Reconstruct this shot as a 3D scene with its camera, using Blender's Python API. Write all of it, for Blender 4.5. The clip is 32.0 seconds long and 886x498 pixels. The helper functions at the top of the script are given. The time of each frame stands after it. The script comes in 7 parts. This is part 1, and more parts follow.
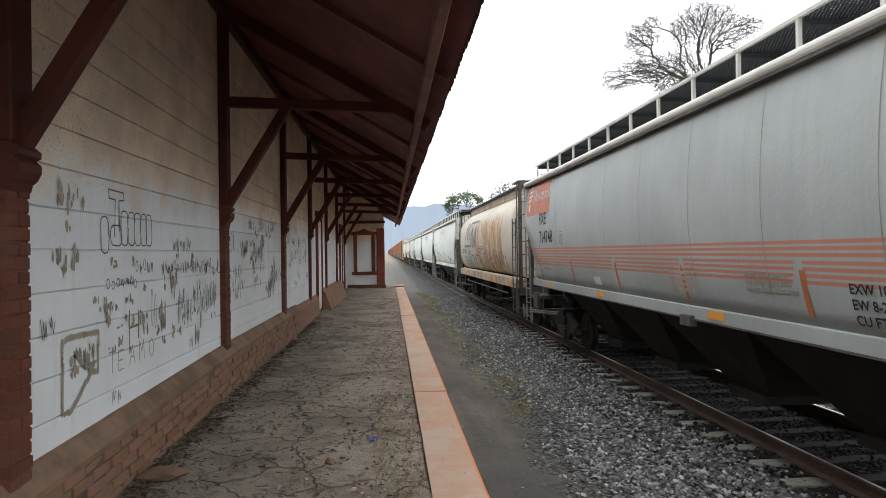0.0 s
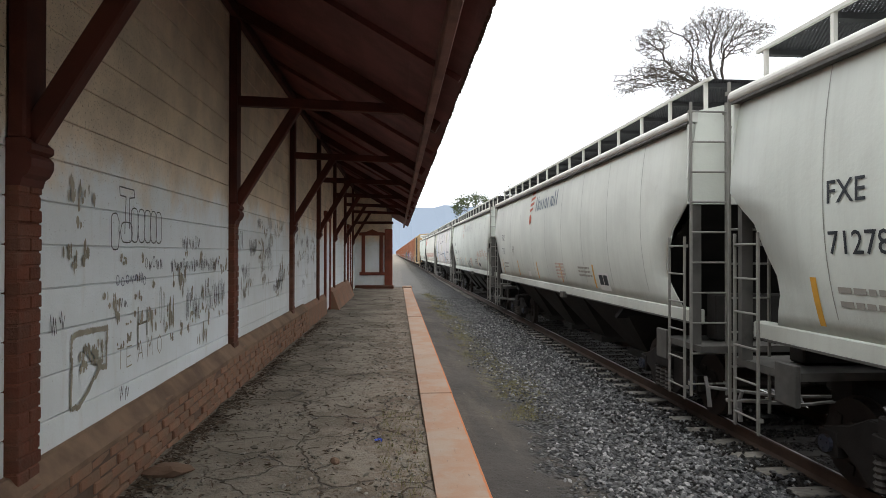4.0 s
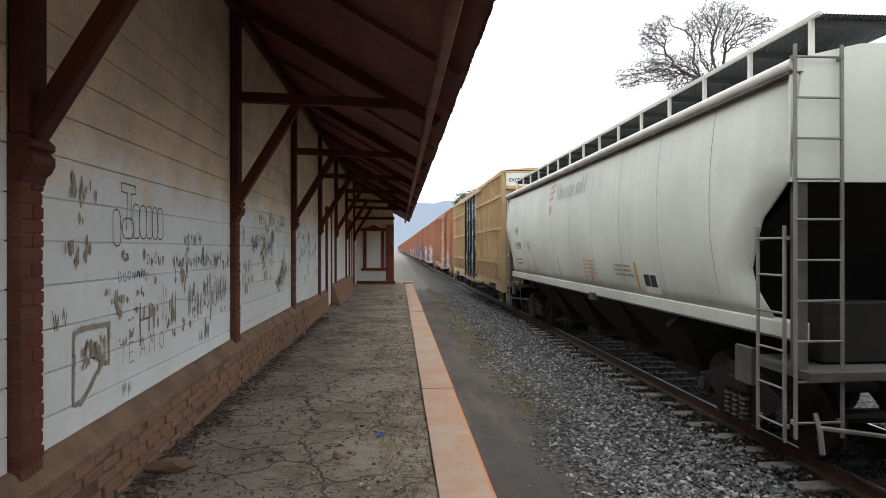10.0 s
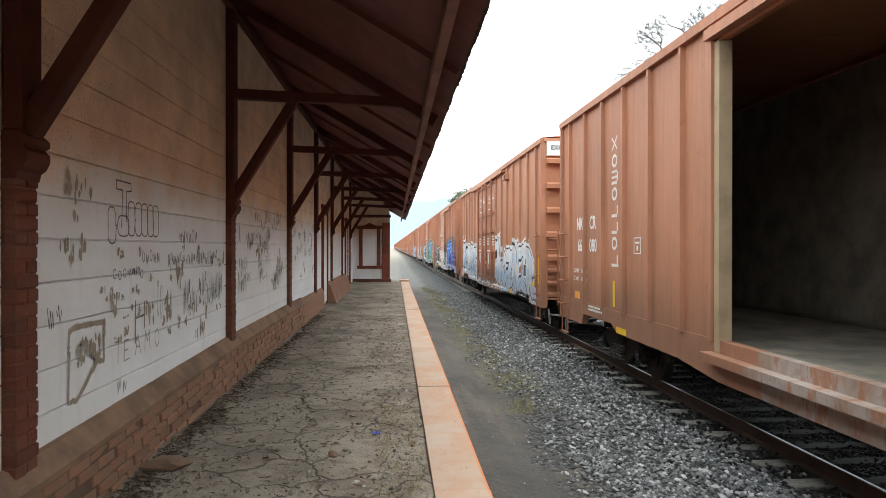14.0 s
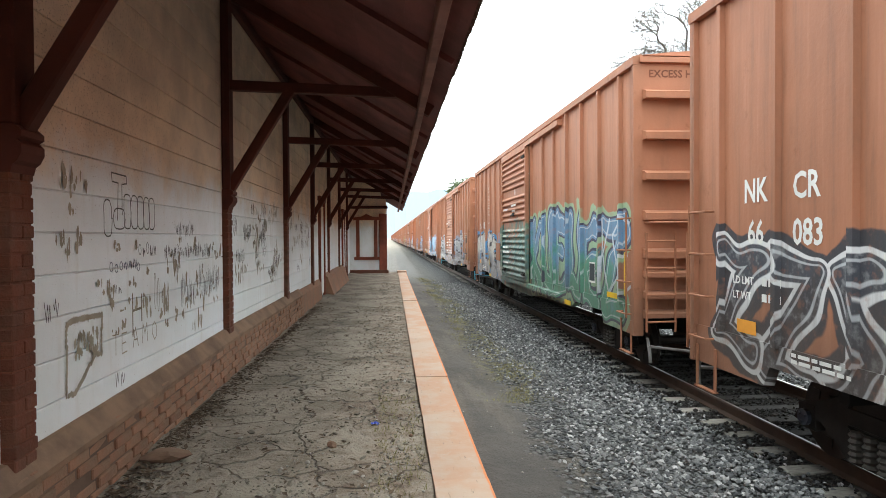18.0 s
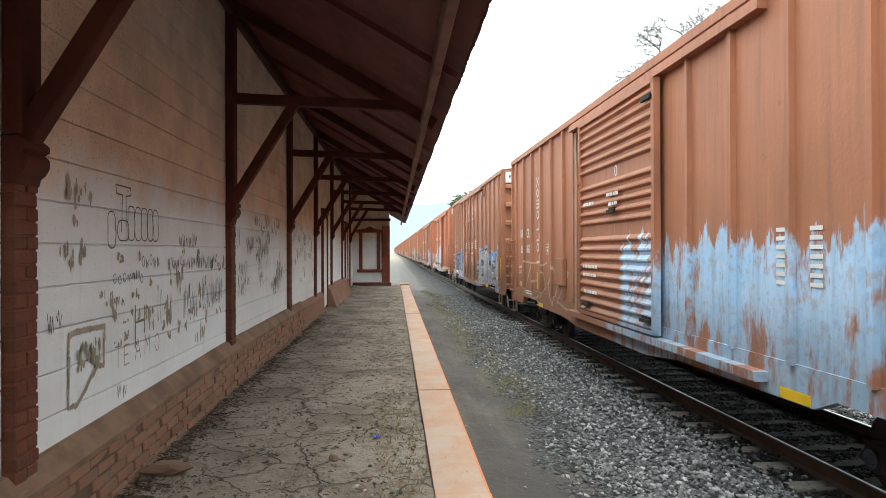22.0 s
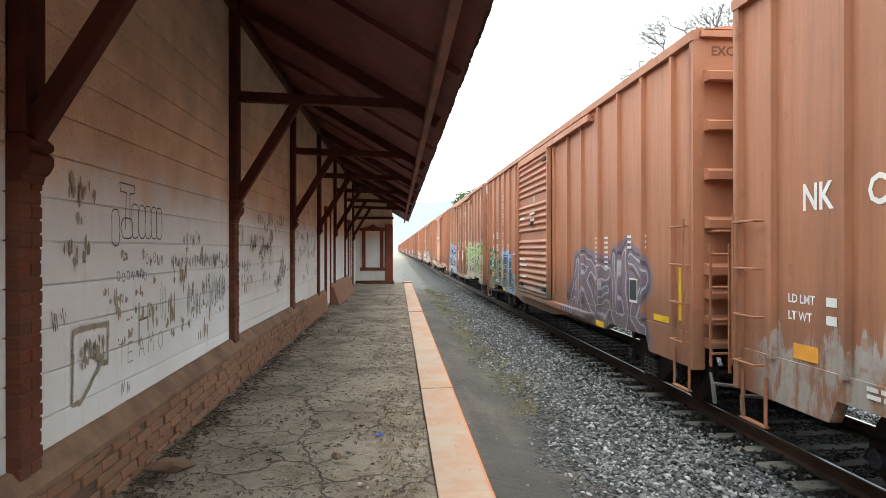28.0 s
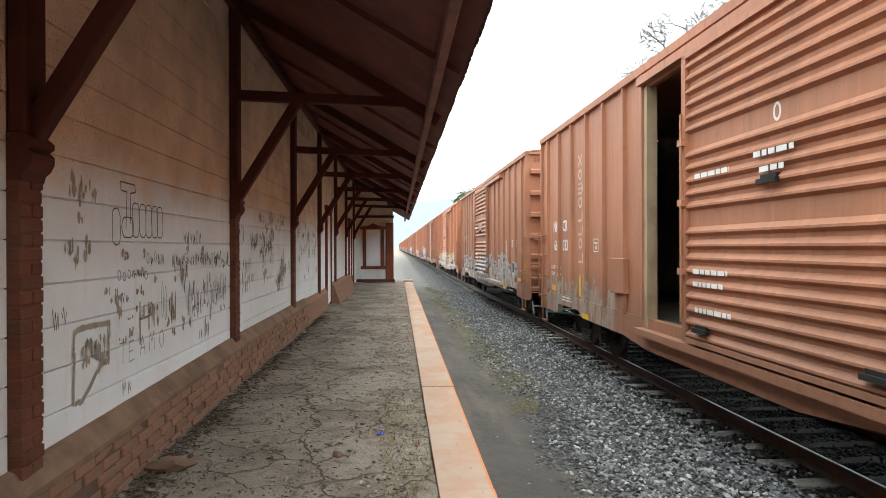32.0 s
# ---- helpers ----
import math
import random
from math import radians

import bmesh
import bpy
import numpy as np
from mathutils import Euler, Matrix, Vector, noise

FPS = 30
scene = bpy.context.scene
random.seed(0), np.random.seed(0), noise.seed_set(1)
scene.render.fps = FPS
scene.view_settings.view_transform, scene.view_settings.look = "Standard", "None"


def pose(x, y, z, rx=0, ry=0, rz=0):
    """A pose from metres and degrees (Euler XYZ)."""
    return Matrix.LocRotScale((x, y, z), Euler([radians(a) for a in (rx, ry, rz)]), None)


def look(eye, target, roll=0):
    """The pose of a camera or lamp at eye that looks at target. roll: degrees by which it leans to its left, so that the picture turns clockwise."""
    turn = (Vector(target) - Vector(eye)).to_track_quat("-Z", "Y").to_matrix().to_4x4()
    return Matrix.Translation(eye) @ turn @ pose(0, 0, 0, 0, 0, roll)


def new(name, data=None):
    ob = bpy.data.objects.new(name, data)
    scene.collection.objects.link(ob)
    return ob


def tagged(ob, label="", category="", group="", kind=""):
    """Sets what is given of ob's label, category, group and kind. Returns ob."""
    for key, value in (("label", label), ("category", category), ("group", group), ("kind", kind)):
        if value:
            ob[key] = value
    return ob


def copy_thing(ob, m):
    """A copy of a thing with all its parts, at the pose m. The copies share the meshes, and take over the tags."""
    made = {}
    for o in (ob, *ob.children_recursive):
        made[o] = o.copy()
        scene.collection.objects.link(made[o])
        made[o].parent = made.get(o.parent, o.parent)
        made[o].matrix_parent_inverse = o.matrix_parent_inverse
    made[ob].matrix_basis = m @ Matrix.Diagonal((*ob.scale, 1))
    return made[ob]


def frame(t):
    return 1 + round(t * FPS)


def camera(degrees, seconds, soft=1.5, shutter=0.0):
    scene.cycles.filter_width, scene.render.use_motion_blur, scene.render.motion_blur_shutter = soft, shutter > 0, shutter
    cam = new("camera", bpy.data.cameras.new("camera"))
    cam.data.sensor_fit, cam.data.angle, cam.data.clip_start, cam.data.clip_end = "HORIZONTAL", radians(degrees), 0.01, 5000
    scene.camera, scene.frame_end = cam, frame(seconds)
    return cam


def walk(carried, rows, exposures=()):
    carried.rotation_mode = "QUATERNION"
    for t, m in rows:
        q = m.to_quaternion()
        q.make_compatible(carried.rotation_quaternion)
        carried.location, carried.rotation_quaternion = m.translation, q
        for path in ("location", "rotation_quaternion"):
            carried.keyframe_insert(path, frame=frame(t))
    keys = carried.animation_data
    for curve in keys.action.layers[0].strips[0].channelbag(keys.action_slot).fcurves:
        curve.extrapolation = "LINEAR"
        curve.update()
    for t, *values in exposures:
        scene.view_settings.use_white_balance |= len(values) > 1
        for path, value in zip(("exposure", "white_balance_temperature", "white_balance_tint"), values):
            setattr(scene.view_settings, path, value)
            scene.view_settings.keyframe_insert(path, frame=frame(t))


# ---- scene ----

SECONDS = 32.0
cam = camera(70.0, SECONDS, soft=0.75, shutter=0.0)
EYE = (0.0, 0.0, 1.62)
# seconds, yaw, pitch, roll of a camera held in the hand
TURNS = [
    (0.0, -4.81, 0.26, 0.82),
    (0.5, -4.80, 0.58, 0.65),
    (1.0, -4.94, 0.45, 0.59),
    (1.5, -4.80, 0.64, 0.51),
    (2.0, -4.66, 0.48, 0.36),
    (2.5, -4.31, 0.60, 0.34),
    (3.0, -4.31, 0.42, 0.17),
    (3.5, -4.14, 0.42, -0.01),
    (5.5, -4.08, 0.02, -0.11),
    (6.0, -4.06, -0.31, -0.16),
    (6.5, -4.00, -0.38, -0.27),
    (7.0, -4.15, -0.31, -0.34),
    (7.5, -4.15, -0.15, -0.22),
    (8.0, -4.11, -0.09, -0.24),
    (8.5, -3.99, -0.10, -0.28),
    (9.0, -4.06, -0.11, -0.12),
    (9.5, -4.08, -0.01, -0.02),
    (10.0, -3.97, 0.00, 0.09),
    (10.5, -4.09, -0.16, 0.05),
    (11.0, -4.10, -0.09, 0.14),
    (11.5, -4.07, 0.08, 0.33),
    (12.0, -4.19, 0.02, 0.18),
    (12.5, -4.28, -0.14, 0.02),
    (13.0, -4.24, -0.15, -0.00),
    (13.5, -4.37, -0.18, -0.02),
    (14.0, -4.32, -0.17, -0.04),
    (14.5, -4.65, -0.45, 0.01),
    (16.5, -4.29, -0.39, 0.54),
    (17.0, -4.40, -0.59, 0.45),
    (17.5, -4.57, -0.98, 0.40),
    (18.0, -4.59, -1.02, 0.37),
    (18.5, -4.40, -0.92, 0.38),
    (19.0, -4.22, -0.65, 0.30),
    (19.5, -4.23, -0.55, 0.45),
    (20.0, -4.40, -0.36, 0.27),
    (20.5, -4.14, -0.14, 0.42),
    (21.0, -4.23, -0.20, 0.10),
    (21.5, -4.24, -0.17, 0.06),
    (22.0, -4.33, 0.13, 0.19),
    (22.5, -4.05, 0.33, 0.35),
    (23.0, -4.03, 0.29, 0.31),
    (23.5, -3.89, 0.17, 0.28),
    (24.0, -3.82, 0.40, 0.32),
    (24.5, -3.67, 0.29, 0.24),
    (25.0, -3.69, 0.21, 0.30),
    (25.5, -3.85, 0.04, 0.25),
    (26.0, -3.90, 0.08, 0.12),
    (26.5, -3.90, 0.14, 0.25),
    (28.5, -4.08, -0.05, 0.04),
    (29.0, -3.89, -0.04, 0.02),
    (29.5, -3.79, 0.10, 0.08),
    (30.0, -3.98, 0.04, -0.04),
    (30.5, -3.76, 0.06, 0.15),
    (31.0, -3.93, -0.06, 0.12),
    (31.5, -3.97, -0.10, 0.18),
    (32.0, -4.00, -0.16, 0.19),
]
walk(cam, [(t, pose(*EYE, 90 + p, r, y)) for t, y, p, r in TURNS],
     exposures=[(0.0, 0.70, 6500, 10), (1.0, 0.66, 6500, 10), (2.0, 0.56, 6500, 10), (3.0, 0.58, 6500, 10), (9.0, 0.66, 6500, 10), (11.0, 0.80, 6480, 9), (12.0, 1.16, 6400, 6), (13.0, 1.44, 6330, 4), (16.0, 1.58, 6300, 3), (19.0, 1.62, 6300, 2), (23.0, 1.53, 6300, 2),
                (27.0, 1.60, 6300, 2), (29.0, 1.66, 6300, 2), (32.0, 1.62, 6300, 2)])

# ---- light: bright overcast ----
world = bpy.data.worlds.new("overcast")
scene.world = world
world.use_nodes = True
_n, _l = world.node_tree.nodes, world.node_tree.links
_bg = _n["Background"]
_sky = _n.new("ShaderNodeTexSky")
_sky.sky_type = "NISHITA"
_sky.sun_disc = False
SUN_EL, SUN_AZ = radians(80), radians(60)
_sky.sun_elevation, _sky.sun_rotation = SUN_EL, SUN_AZ
_sky.air_density, _sky.dust_density, _sky.ozone_density = 1.0, 4.0, 1.0
_hsv = _n.new("ShaderNodeHueSaturation")
_hsv.inputs["Saturation"].default_value = 0.10
_mixw = _n.new("ShaderNodeMix")
_mixw.data_type = "RGBA"
_mixw.inputs["Factor"].default_value = 0.72
_mixw.inputs["B"].default_value = (11.0, 11.5, 12.1, 1)
_l.new(_sky.outputs[0], _hsv.inputs["Color"])
_l.new(_hsv.outputs[0], _mixw.inputs["A"])
_l.new(_mixw.outputs["Result"], _bg.inputs["Color"])
_bg.inputs["Strength"].default_value = 0.125
_sun = bpy.data.lights.new("sun", "SUN")
_sun.energy, _sun.angle, _sun.color = 0.7, radians(50), (1.0, 0.97, 0.93)
_so = new("sun", _sun)
_so.matrix_world = look((0, 0, 0), (-math.sin(SUN_AZ) * math.cos(SUN_EL), -math.cos(SUN_AZ) * math.cos(SUN_EL), -math.sin(SUN_EL)))


# ---- materials ----
def nd(nt, kind, **inputs):
    n = nt.nodes.new(kind)
    for k, v in inputs.items():
        n.inputs[k.replace("_", " ")].default_value = v
    return n


def mixc(nt, fac, a, b, mode="MIX"):
    m = nt.nodes.new("ShaderNodeMix")
    m.data_type, m.blend_type = "RGBA", mode
    for sock, v in (("Factor", fac), ("A", a), ("B", b)):
        s = [i for i in m.inputs if i.name == sock and (i.type == ("VALUE" if sock == "Factor" else "RGBA"))][0]
        if hasattr(v, "is_linked"):
            nt.links.new(v, s)
        else:
            s.default_value = v if sock == "Factor" else (*v, 1)[:4]
    return [o for o in m.outputs if o.type == "RGBA"][0]


def mth(nt, op, a, b=0.0, c=0.0, clamp=False):
    m = nt.nodes.new("ShaderNodeMath")
    m.operation, m.use_clamp = op, clamp
    for i, v in enumerate((a, b, c)):
        if hasattr(v, "is_linked"):
            nt.links.new(v, m.inputs[i])
        else:
            m.inputs[i].default_value = v
    return m.outputs[0]


def ramp(nt, v, lo, hi):
    m = nt.nodes.new("ShaderNodeMapRange")
    m.interpolation_type = "SMOOTHSTEP"
    nt.links.new(v, m.inputs[0])
    m.inputs[1].default_value, m.inputs[2].default_value = lo, hi
    return m.outputs[0]


def coords(nt, scale=(1, 1, 1), kind="Object", loc=(0, 0, 0)):
    tc = nt.nodes.new("ShaderNodeTexCoord")
    mp = nt.nodes.new("ShaderNodeMapping")
    mp.inputs["Scale"].default_value = scale
    mp.inputs["Location"].default_value = loc
    nt.links.new(tc.outputs[kind], mp.inputs[0])
    return mp.outputs[0]


def noise_(nt, vec, scale, detail=4, rough=0.6, dist=0.0):
    n = nd(nt, "ShaderNodeTexNoise", Scale=scale, Detail=detail, Roughness=rough, Distortion=dist)
    nt.links.new(vec, n.inputs["Vector"])
    return n.outputs["Fac"]


def begin(name):
    m = bpy.data.materials.new(name)
    m.use_nodes = True
    nt = m.node_tree
    return m, nt, nt.nodes["Principled BSDF"]


def finish(nt, bsdf, col, rough, height=None, strength=0.3, dist=0.01, metal=0.0):
    nt.links.new(col, bsdf.inputs["Base Color"])
    if hasattr(rough, "is_linked"):
        nt.links.new(rough, bsdf.inputs["Roughness"])
    else:
        bsdf.inputs["Roughness"].default_value = rough
    bsdf.inputs["Metallic"].default_value = metal
    bsdf.inputs["Specular IOR Level"].default_value = 0.3
    if height is not None:
        b = nd(nt, "ShaderNodeBump", Strength=strength, Distance=dist)
        nt.links.new(height, b.inputs["Height"])
        nt.links.new(b.outputs[0], bsdf.inputs["Normal"])


def plain(name, c, rough=0.6, var=0.25, scale=6.0, metal=0.0, bump=0.2, dark=None, kind="Object"):
    """A worn surface: base colour with broad stains and fine grain."""
    m, nt, b = begin(name)
    v = coords(nt, kind=kind)
    big, fine = noise_(nt, v, scale * 0.35, 5), noise_(nt, v, scale * 9, 3)
    d = dark or tuple(x * (1 - var * 1.6) for x in c)
    col = mixc(nt, ramp(nt, big, 0.35, 0.7), c, d)
    col = mixc(nt, mth(nt, "MULTIPLY", fine, 0.35), col, tuple(min(1, x * (1 + var)) for x in c))
    finish(nt, b, col, mth(nt, "MULTIPLY_ADD", fine, 0.25, rough - 0.12), fine, bump, 0.004, metal)
    return m


def random_tint(nt, col, amount, island=False):
    if island:
        g = nt.nodes.new("ShaderNodeNewGeometry")
        r = g.outputs["Random Per Island"]
    else:
        r = nt.nodes.new("ShaderNodeObjectInfo").outputs["Random"]
    h = nd(nt, "ShaderNodeHueSaturation")
    nt.links.new(mth(nt, "MULTIPLY_ADD", r, amount, 1 - amount / 2), h.inputs["Value"])
    nt.links.new(col, h.inputs["Color"])
    return h.outputs[0]


GLYPHS = (
    (((0, 0), (0, 1)), ((0, 1), (0.85, 0.72)), ((0.85, 0.72), (0.1, 0.5)), ((0.15, 0.5), (0.95, 0))),
    (((0.05, 0), (0, 1)), ((0, 1), (0.9, 0.92)), ((0, 0.5), (0.7, 0.5)), ((0.05, 0), (0.95, 0.08))),
    (((0.9, 0.95), (0.1, 0.82)), ((0.1, 0.82), (0.85, 0.3)), ((0.85, 0.3), (0.05, 0))),
    (((0, 0), (0.45, 1)), ((0.45, 1), (1, 0)), ((0.2, 0.35), (0.8, 0.35))),
    (((0, 0), (0, 1)), ((0.9, 1), (0, 0.45)), ((0.2, 0.5), (1, 0))),
    (((0, 0), (0, 0.95)), ((0, 0.95), (0.9, 0.1)), ((0.9, 0.1), (0.9, 1))),
    (((0.5, 0), (0, 0.5)), ((0, 0.5), (0.5, 1)), ((0.5, 1), (1, 0.5)), ((1, 0.5), (0.5, 0))),
    (((0, 1), (0.1, 0.1)), ((0.1, 0.1), (0.85, 0.05)), ((0.85, 0.05), (0.9, 1))),
    (((0, 0.95), (0.95, 0.9)), ((0.95, 0.9), (0, 0.08)), ((0, 0.08), (1, 0))),
)


def vec_math(nt, op, a, b=None, scale=None):
    n = nt.nodes.new("ShaderNodeVectorMath")
    n.operation = op
    for i, q in enumerate((a, b)):
        if q is None:
            continue
        if hasattr(q, "is_linked"):
            nt.links.new(q, n.inputs[i])
        else:
            n.inputs[i].default_value = q
    if scale is not None:
        nt.links.new(scale, n.inputs["Scale"])
    return n.outputs["Value"] if op in ("DOT_PRODUCT", "LENGTH") else n.outputs[0]


def stroke_group():
    """Distance to the stroke that starts at A and runs along Way, kept if nearer than what came before."""
    g = bpy.data.node_groups.new("nearest_stroke", "ShaderNodeTree")
    for n, k in (("P", "NodeSocketVector"), ("A", "NodeSocketVector"), ("Way", "NodeSocketVector"), ("K", "NodeSocketFloat"), ("Before", "NodeSocketFloat")):
        g.interface.new_socket(n, in_out="INPUT", socket_type=k)
    g.interface.new_socket("Distance", in_out="OUTPUT", socket_type="NodeSocketFloat")
    gi, go = g.nodes.new("NodeGroupInput"), g.nodes.new("NodeGroupOutput")
    o = gi.outputs
    late = vec_math(g, "SCALE", (1e-7, 0, 0), scale=o["Before"])
    pa = vec_math(g, "SUBTRACT", vec_math(g, "ADD", o["P"], late), o["A"])
    k = mth(g, "MULTIPLY", vec_math(g, "DOT_PRODUCT", pa, o["Way"]), o["K"], clamp=True)
    d = vec_math(g, "LENGTH", vec_math(g, "SUBTRACT", pa, vec_math(g, "SCALE", o["Way"], scale=k)))
    g.links.new(mth(g, "MINIMUM", d, o["Before"]), go.inputs[0])
    return g


STROKE = stroke_group()


def to_line(nt, p, a, b, before):
    n = nt.nodes.new("ShaderNodeGroup")
    n.node_tree = STROKE
    way = (b[0] - a[0], b[1] - a[1], 0)
    n.inputs["A"].default_value, n.inputs["Way"].default_value = (*a, 0), way
    n.inputs["K"].default_value = 1 / (way[0] ** 2 + way[1] ** 2)
    nt.links.new(p, n.inputs["P"])
    if hasattr(before, "is_linked"):
        nt.links.new(before, n.inputs["Before"])
    else:
        n.inputs["Before"].default_value = before
    return n.outputs[0]


def sprayed(nt, v, col, a, b, line, y0, y1, top, seed, size, kind, low, halo):
    """Spray paint on a side, in the side's own metres: fat outlined strokes, thin scrawl, or a patchy wash."""
    r = random.Random(seed)
    sep = nt.nodes.new("ShaderNodeSeparateXYZ")
    nt.links.new(v, sep.inputs[0])
    y, z = sep.outputs["Y"], sep.outputs["Z"]
    sv = coords(nt, loc=(seed, 0, 0))
    big, mid = noise_(nt, sv, 1.3, 3), noise_(nt, sv, 7, 4)
    wear = mth(nt, "MULTIPLY_ADD", ramp(nt, mid, 0.32, 0.48), 0.35, 0.62)
    if kind == "wash":
        edge = mth(nt, "MULTIPLY_ADD", noise_(nt, coords(nt, (1, 3.0, 0.6), loc=(seed, 0, 0)), 1.4, 5, 0.7), 1.5, top - 0.75)
        m = ramp(nt, mth(nt, "SUBTRACT", edge, z), 0.0, 0.10)
        m = mth(nt, "MULTIPLY", m, mth(nt, "MULTIPLY", ramp(nt, y, y0 - 0.1, y0 + 0.15), ramp(nt, y, y1 + 0.1, y1 - 0.15)))
        m = mth(nt, "MULTIPLY", m, ramp(nt, noise_(nt, coords(nt, (1, 2.2, 0.7), loc=(seed + 3, 0, 0)), 1.8 * size, 5, 0.7), 0.40, 0.52))
        fill = mixc(nt, ramp(nt, big, 0.42, 0.58), a, b)
        fill = mixc(nt, mth(nt, "MULTIPLY", ramp(nt, mid, 0.56, 0.66), 0.6), fill, line)
        return mixc(nt, mth(nt, "MULTIPLY", m, wear), col, fill)
    wob = nd(nt, "ShaderNodeTexNoise", Scale=1.15, Detail=1.0)
    nt.links.new(sv, wob.inputs["Vector"])
    com = nt.nodes.new("ShaderNodeCombineXYZ")
    wsep = nt.nodes.new("ShaderNodeSeparateColor")
    nt.links.new(wob.outputs["Color"], wsep.inputs[0])
    amp = 0.75 if kind == "letters" else 0.3
    nt.links.new(mth(nt, "MULTIPLY_ADD", wsep.outputs[0], amp, mth(nt, "ADD", y, -amp / 2)), com.inputs[0])
    nt.links.new(mth(nt, "MULTIPLY_ADD", wsep.outputs[1], amp, mth(nt, "ADD", z, -amp / 2)), com.inputs[1])
    p = vec_math(nt, "ADD", com.outputs[0], vec_math(nt, "MULTIPLY", col, (1e-7, 0, 0)))
    n = max(2, round((y1 - y0) * size / (0.92 if kind == "letters" else 0.42)))
    lw, total, dists = (y1 - y0) / n, None, []
    for k in range(n):
        hgt = (top - low) * r.uniform(0.84, 1.06)
        base, oy = low + r.uniform(-0.05, 0.10), y0 + k * lw
        t = min(lw * 0.17, hgt * 0.15) if kind == "letters" else r.uniform(0.018, 0.026)
        d = 9.0 if total is None else mth(nt, "MULTIPLY_ADD", total, 1e-6, 9.0)
        for u, w in r.choice(GLYPHS):
            ends = [(oy + t + (1 - q[0]) * (lw - 1.6 * t), base + t + q[1] * (hgt - 2 * t)) for q in (u, w)]
            d = to_line(nt, p, *ends, d)
        d = mth(nt, "SUBTRACT", d, t)
        dists.append(d)
        total = d if total is None else mth(nt, "MINIMUM", total, d)
    if kind == "scrawl":
        m = ramp(nt, total, 0.012, 0.0)
        return mixc(nt, mth(nt, "MULTIPLY", m, mth(nt, "MULTIPLY", wear, 0.85)), col, line)
    rise = mth(nt, "MULTIPLY_ADD", z, 0.25, mth(nt, "ADD", big, -0.25 * (top + low) / 2))
    fill = mixc(nt, ramp(nt, rise, 0.40, 0.60), a, b)
    fill = mixc(nt, mth(nt, "MULTIPLY", ramp(nt, mid, 0.5, 0.7), 0.25), fill, line)
    paint = None
    for d in dists:
        mine = mixc(nt, ramp(nt, d, 0.0, 0.02), fill, line)
        shine = mth(nt, "MULTIPLY", ramp(nt, d, -0.075, -0.06), ramp(nt, d, -0.03, -0.045))
        mine = mixc(nt, mth(nt, "MULTIPLY", shine, 0.55), mine, (0.74, 0.76, 0.78))
        paint = mine if paint is None else mixc(nt, ramp(nt, d, 0.075, 0.06), paint, mine)
    paint = mixc(nt, ramp(nt, total, 0.06, 0.075), paint, halo or b)
    reach = mth(nt, "MULTIPLY_ADD", big, 0.30, 0.0)
    m = ramp(nt, mth(nt, "SUBTRACT", total, reach), 0.03, 0.0)
    return mixc(nt, mth(nt, "MULTIPLY", m, wear), col, paint)


def car_paint(name, c, rough=0.5, rust=0.4, sprays=(), dirt=(0.10, 0.075, 0.055), stripes=None, streak=0.5):
    """Weathered paint of a car's side, with streaks from the roof, road dirt near the sill, and sprayed lettering."""
    m, nt, b = begin(name)
    v = coords(nt)
    sv = coords(nt, (1, 5.5, 0.35))
    run = noise_(nt, sv, 1.6, 5, 0.65)
    broad = noise_(nt, v, 0.55, 4)
    fine = noise_(nt, v, 22, 3)
    col = mixc(nt, ramp(nt, broad, 0.3, 0.7), c, tuple(x * 0.84 for x in c))
    pale = tuple(min(1.0, x * 1.12 + 0.025) for x in c)
    col = mixc(nt, mth(nt, "MULTIPLY", ramp(nt, run, 0.5, 0.75), streak), col, pale)
    for band in (stripes if isinstance(stripes, list) else [stripes] if stripes else []):
        sep = nt.nodes.new("ShaderNodeSeparateXYZ")
        nt.links.new(v, sep.inputs[0])
        zz, yy = sep.outputs["Z"], sep.outputs["Y"]
        fac = None
        for z0, z1, y0, y1 in band["bands"]:
            k = mth(nt, "MULTIPLY", ramp(nt, zz, z0 - 0.004, z0 + 0.004), ramp(nt, zz, z1 + 0.004, z1 - 0.004))
            k = mth(nt, "MULTIPLY", k, mth(nt, "MULTIPLY", ramp(nt, yy, y0, y0 + 0.01), ramp(nt, yy, y1, y1 - 0.01)))
            fac = k if fac is None else mth(nt, "MAXIMUM", fac, k)
        col = mixc(nt, mth(nt, "MULTIPLY", fac, band.get("strength", 0.85)), col, band["colour"])
    for row in sprays:
        col = sprayed(nt, v, col, *row)
    col = mixc(nt, mth(nt, "MULTIPLY", ramp(nt, run, 0.52, 0.28), streak * 0.55), col, dirt)
    rfac = mth(nt, "MULTIPLY", ramp(nt, noise_(nt, v, 2.6, 6, 0.7), 0.60, 0.74), rust)
    col = mixc(nt, rfac, col, (0.16, 0.055, 0.022))
    sepz = nt.nodes.new("ShaderNodeSeparateXYZ")
    nt.links.new(v, sepz.inputs[0])
    low = mth(nt, "MULTIPLY", ramp(nt, mth(nt, "MULTIPLY_ADD", broad, -1.1, sepz.outputs["Z"]), 1.5, 0.5), 0.4)
    col = mixc(nt, low, col, dirt)
    finish(nt, b, col, mth(nt, "MULTIPLY_ADD", fine, 0.2, rough), mth(nt, "ADD", fine, mth(nt, "MULTIPLY", broad, 5.0)), 0.2, 0.012)
    return m


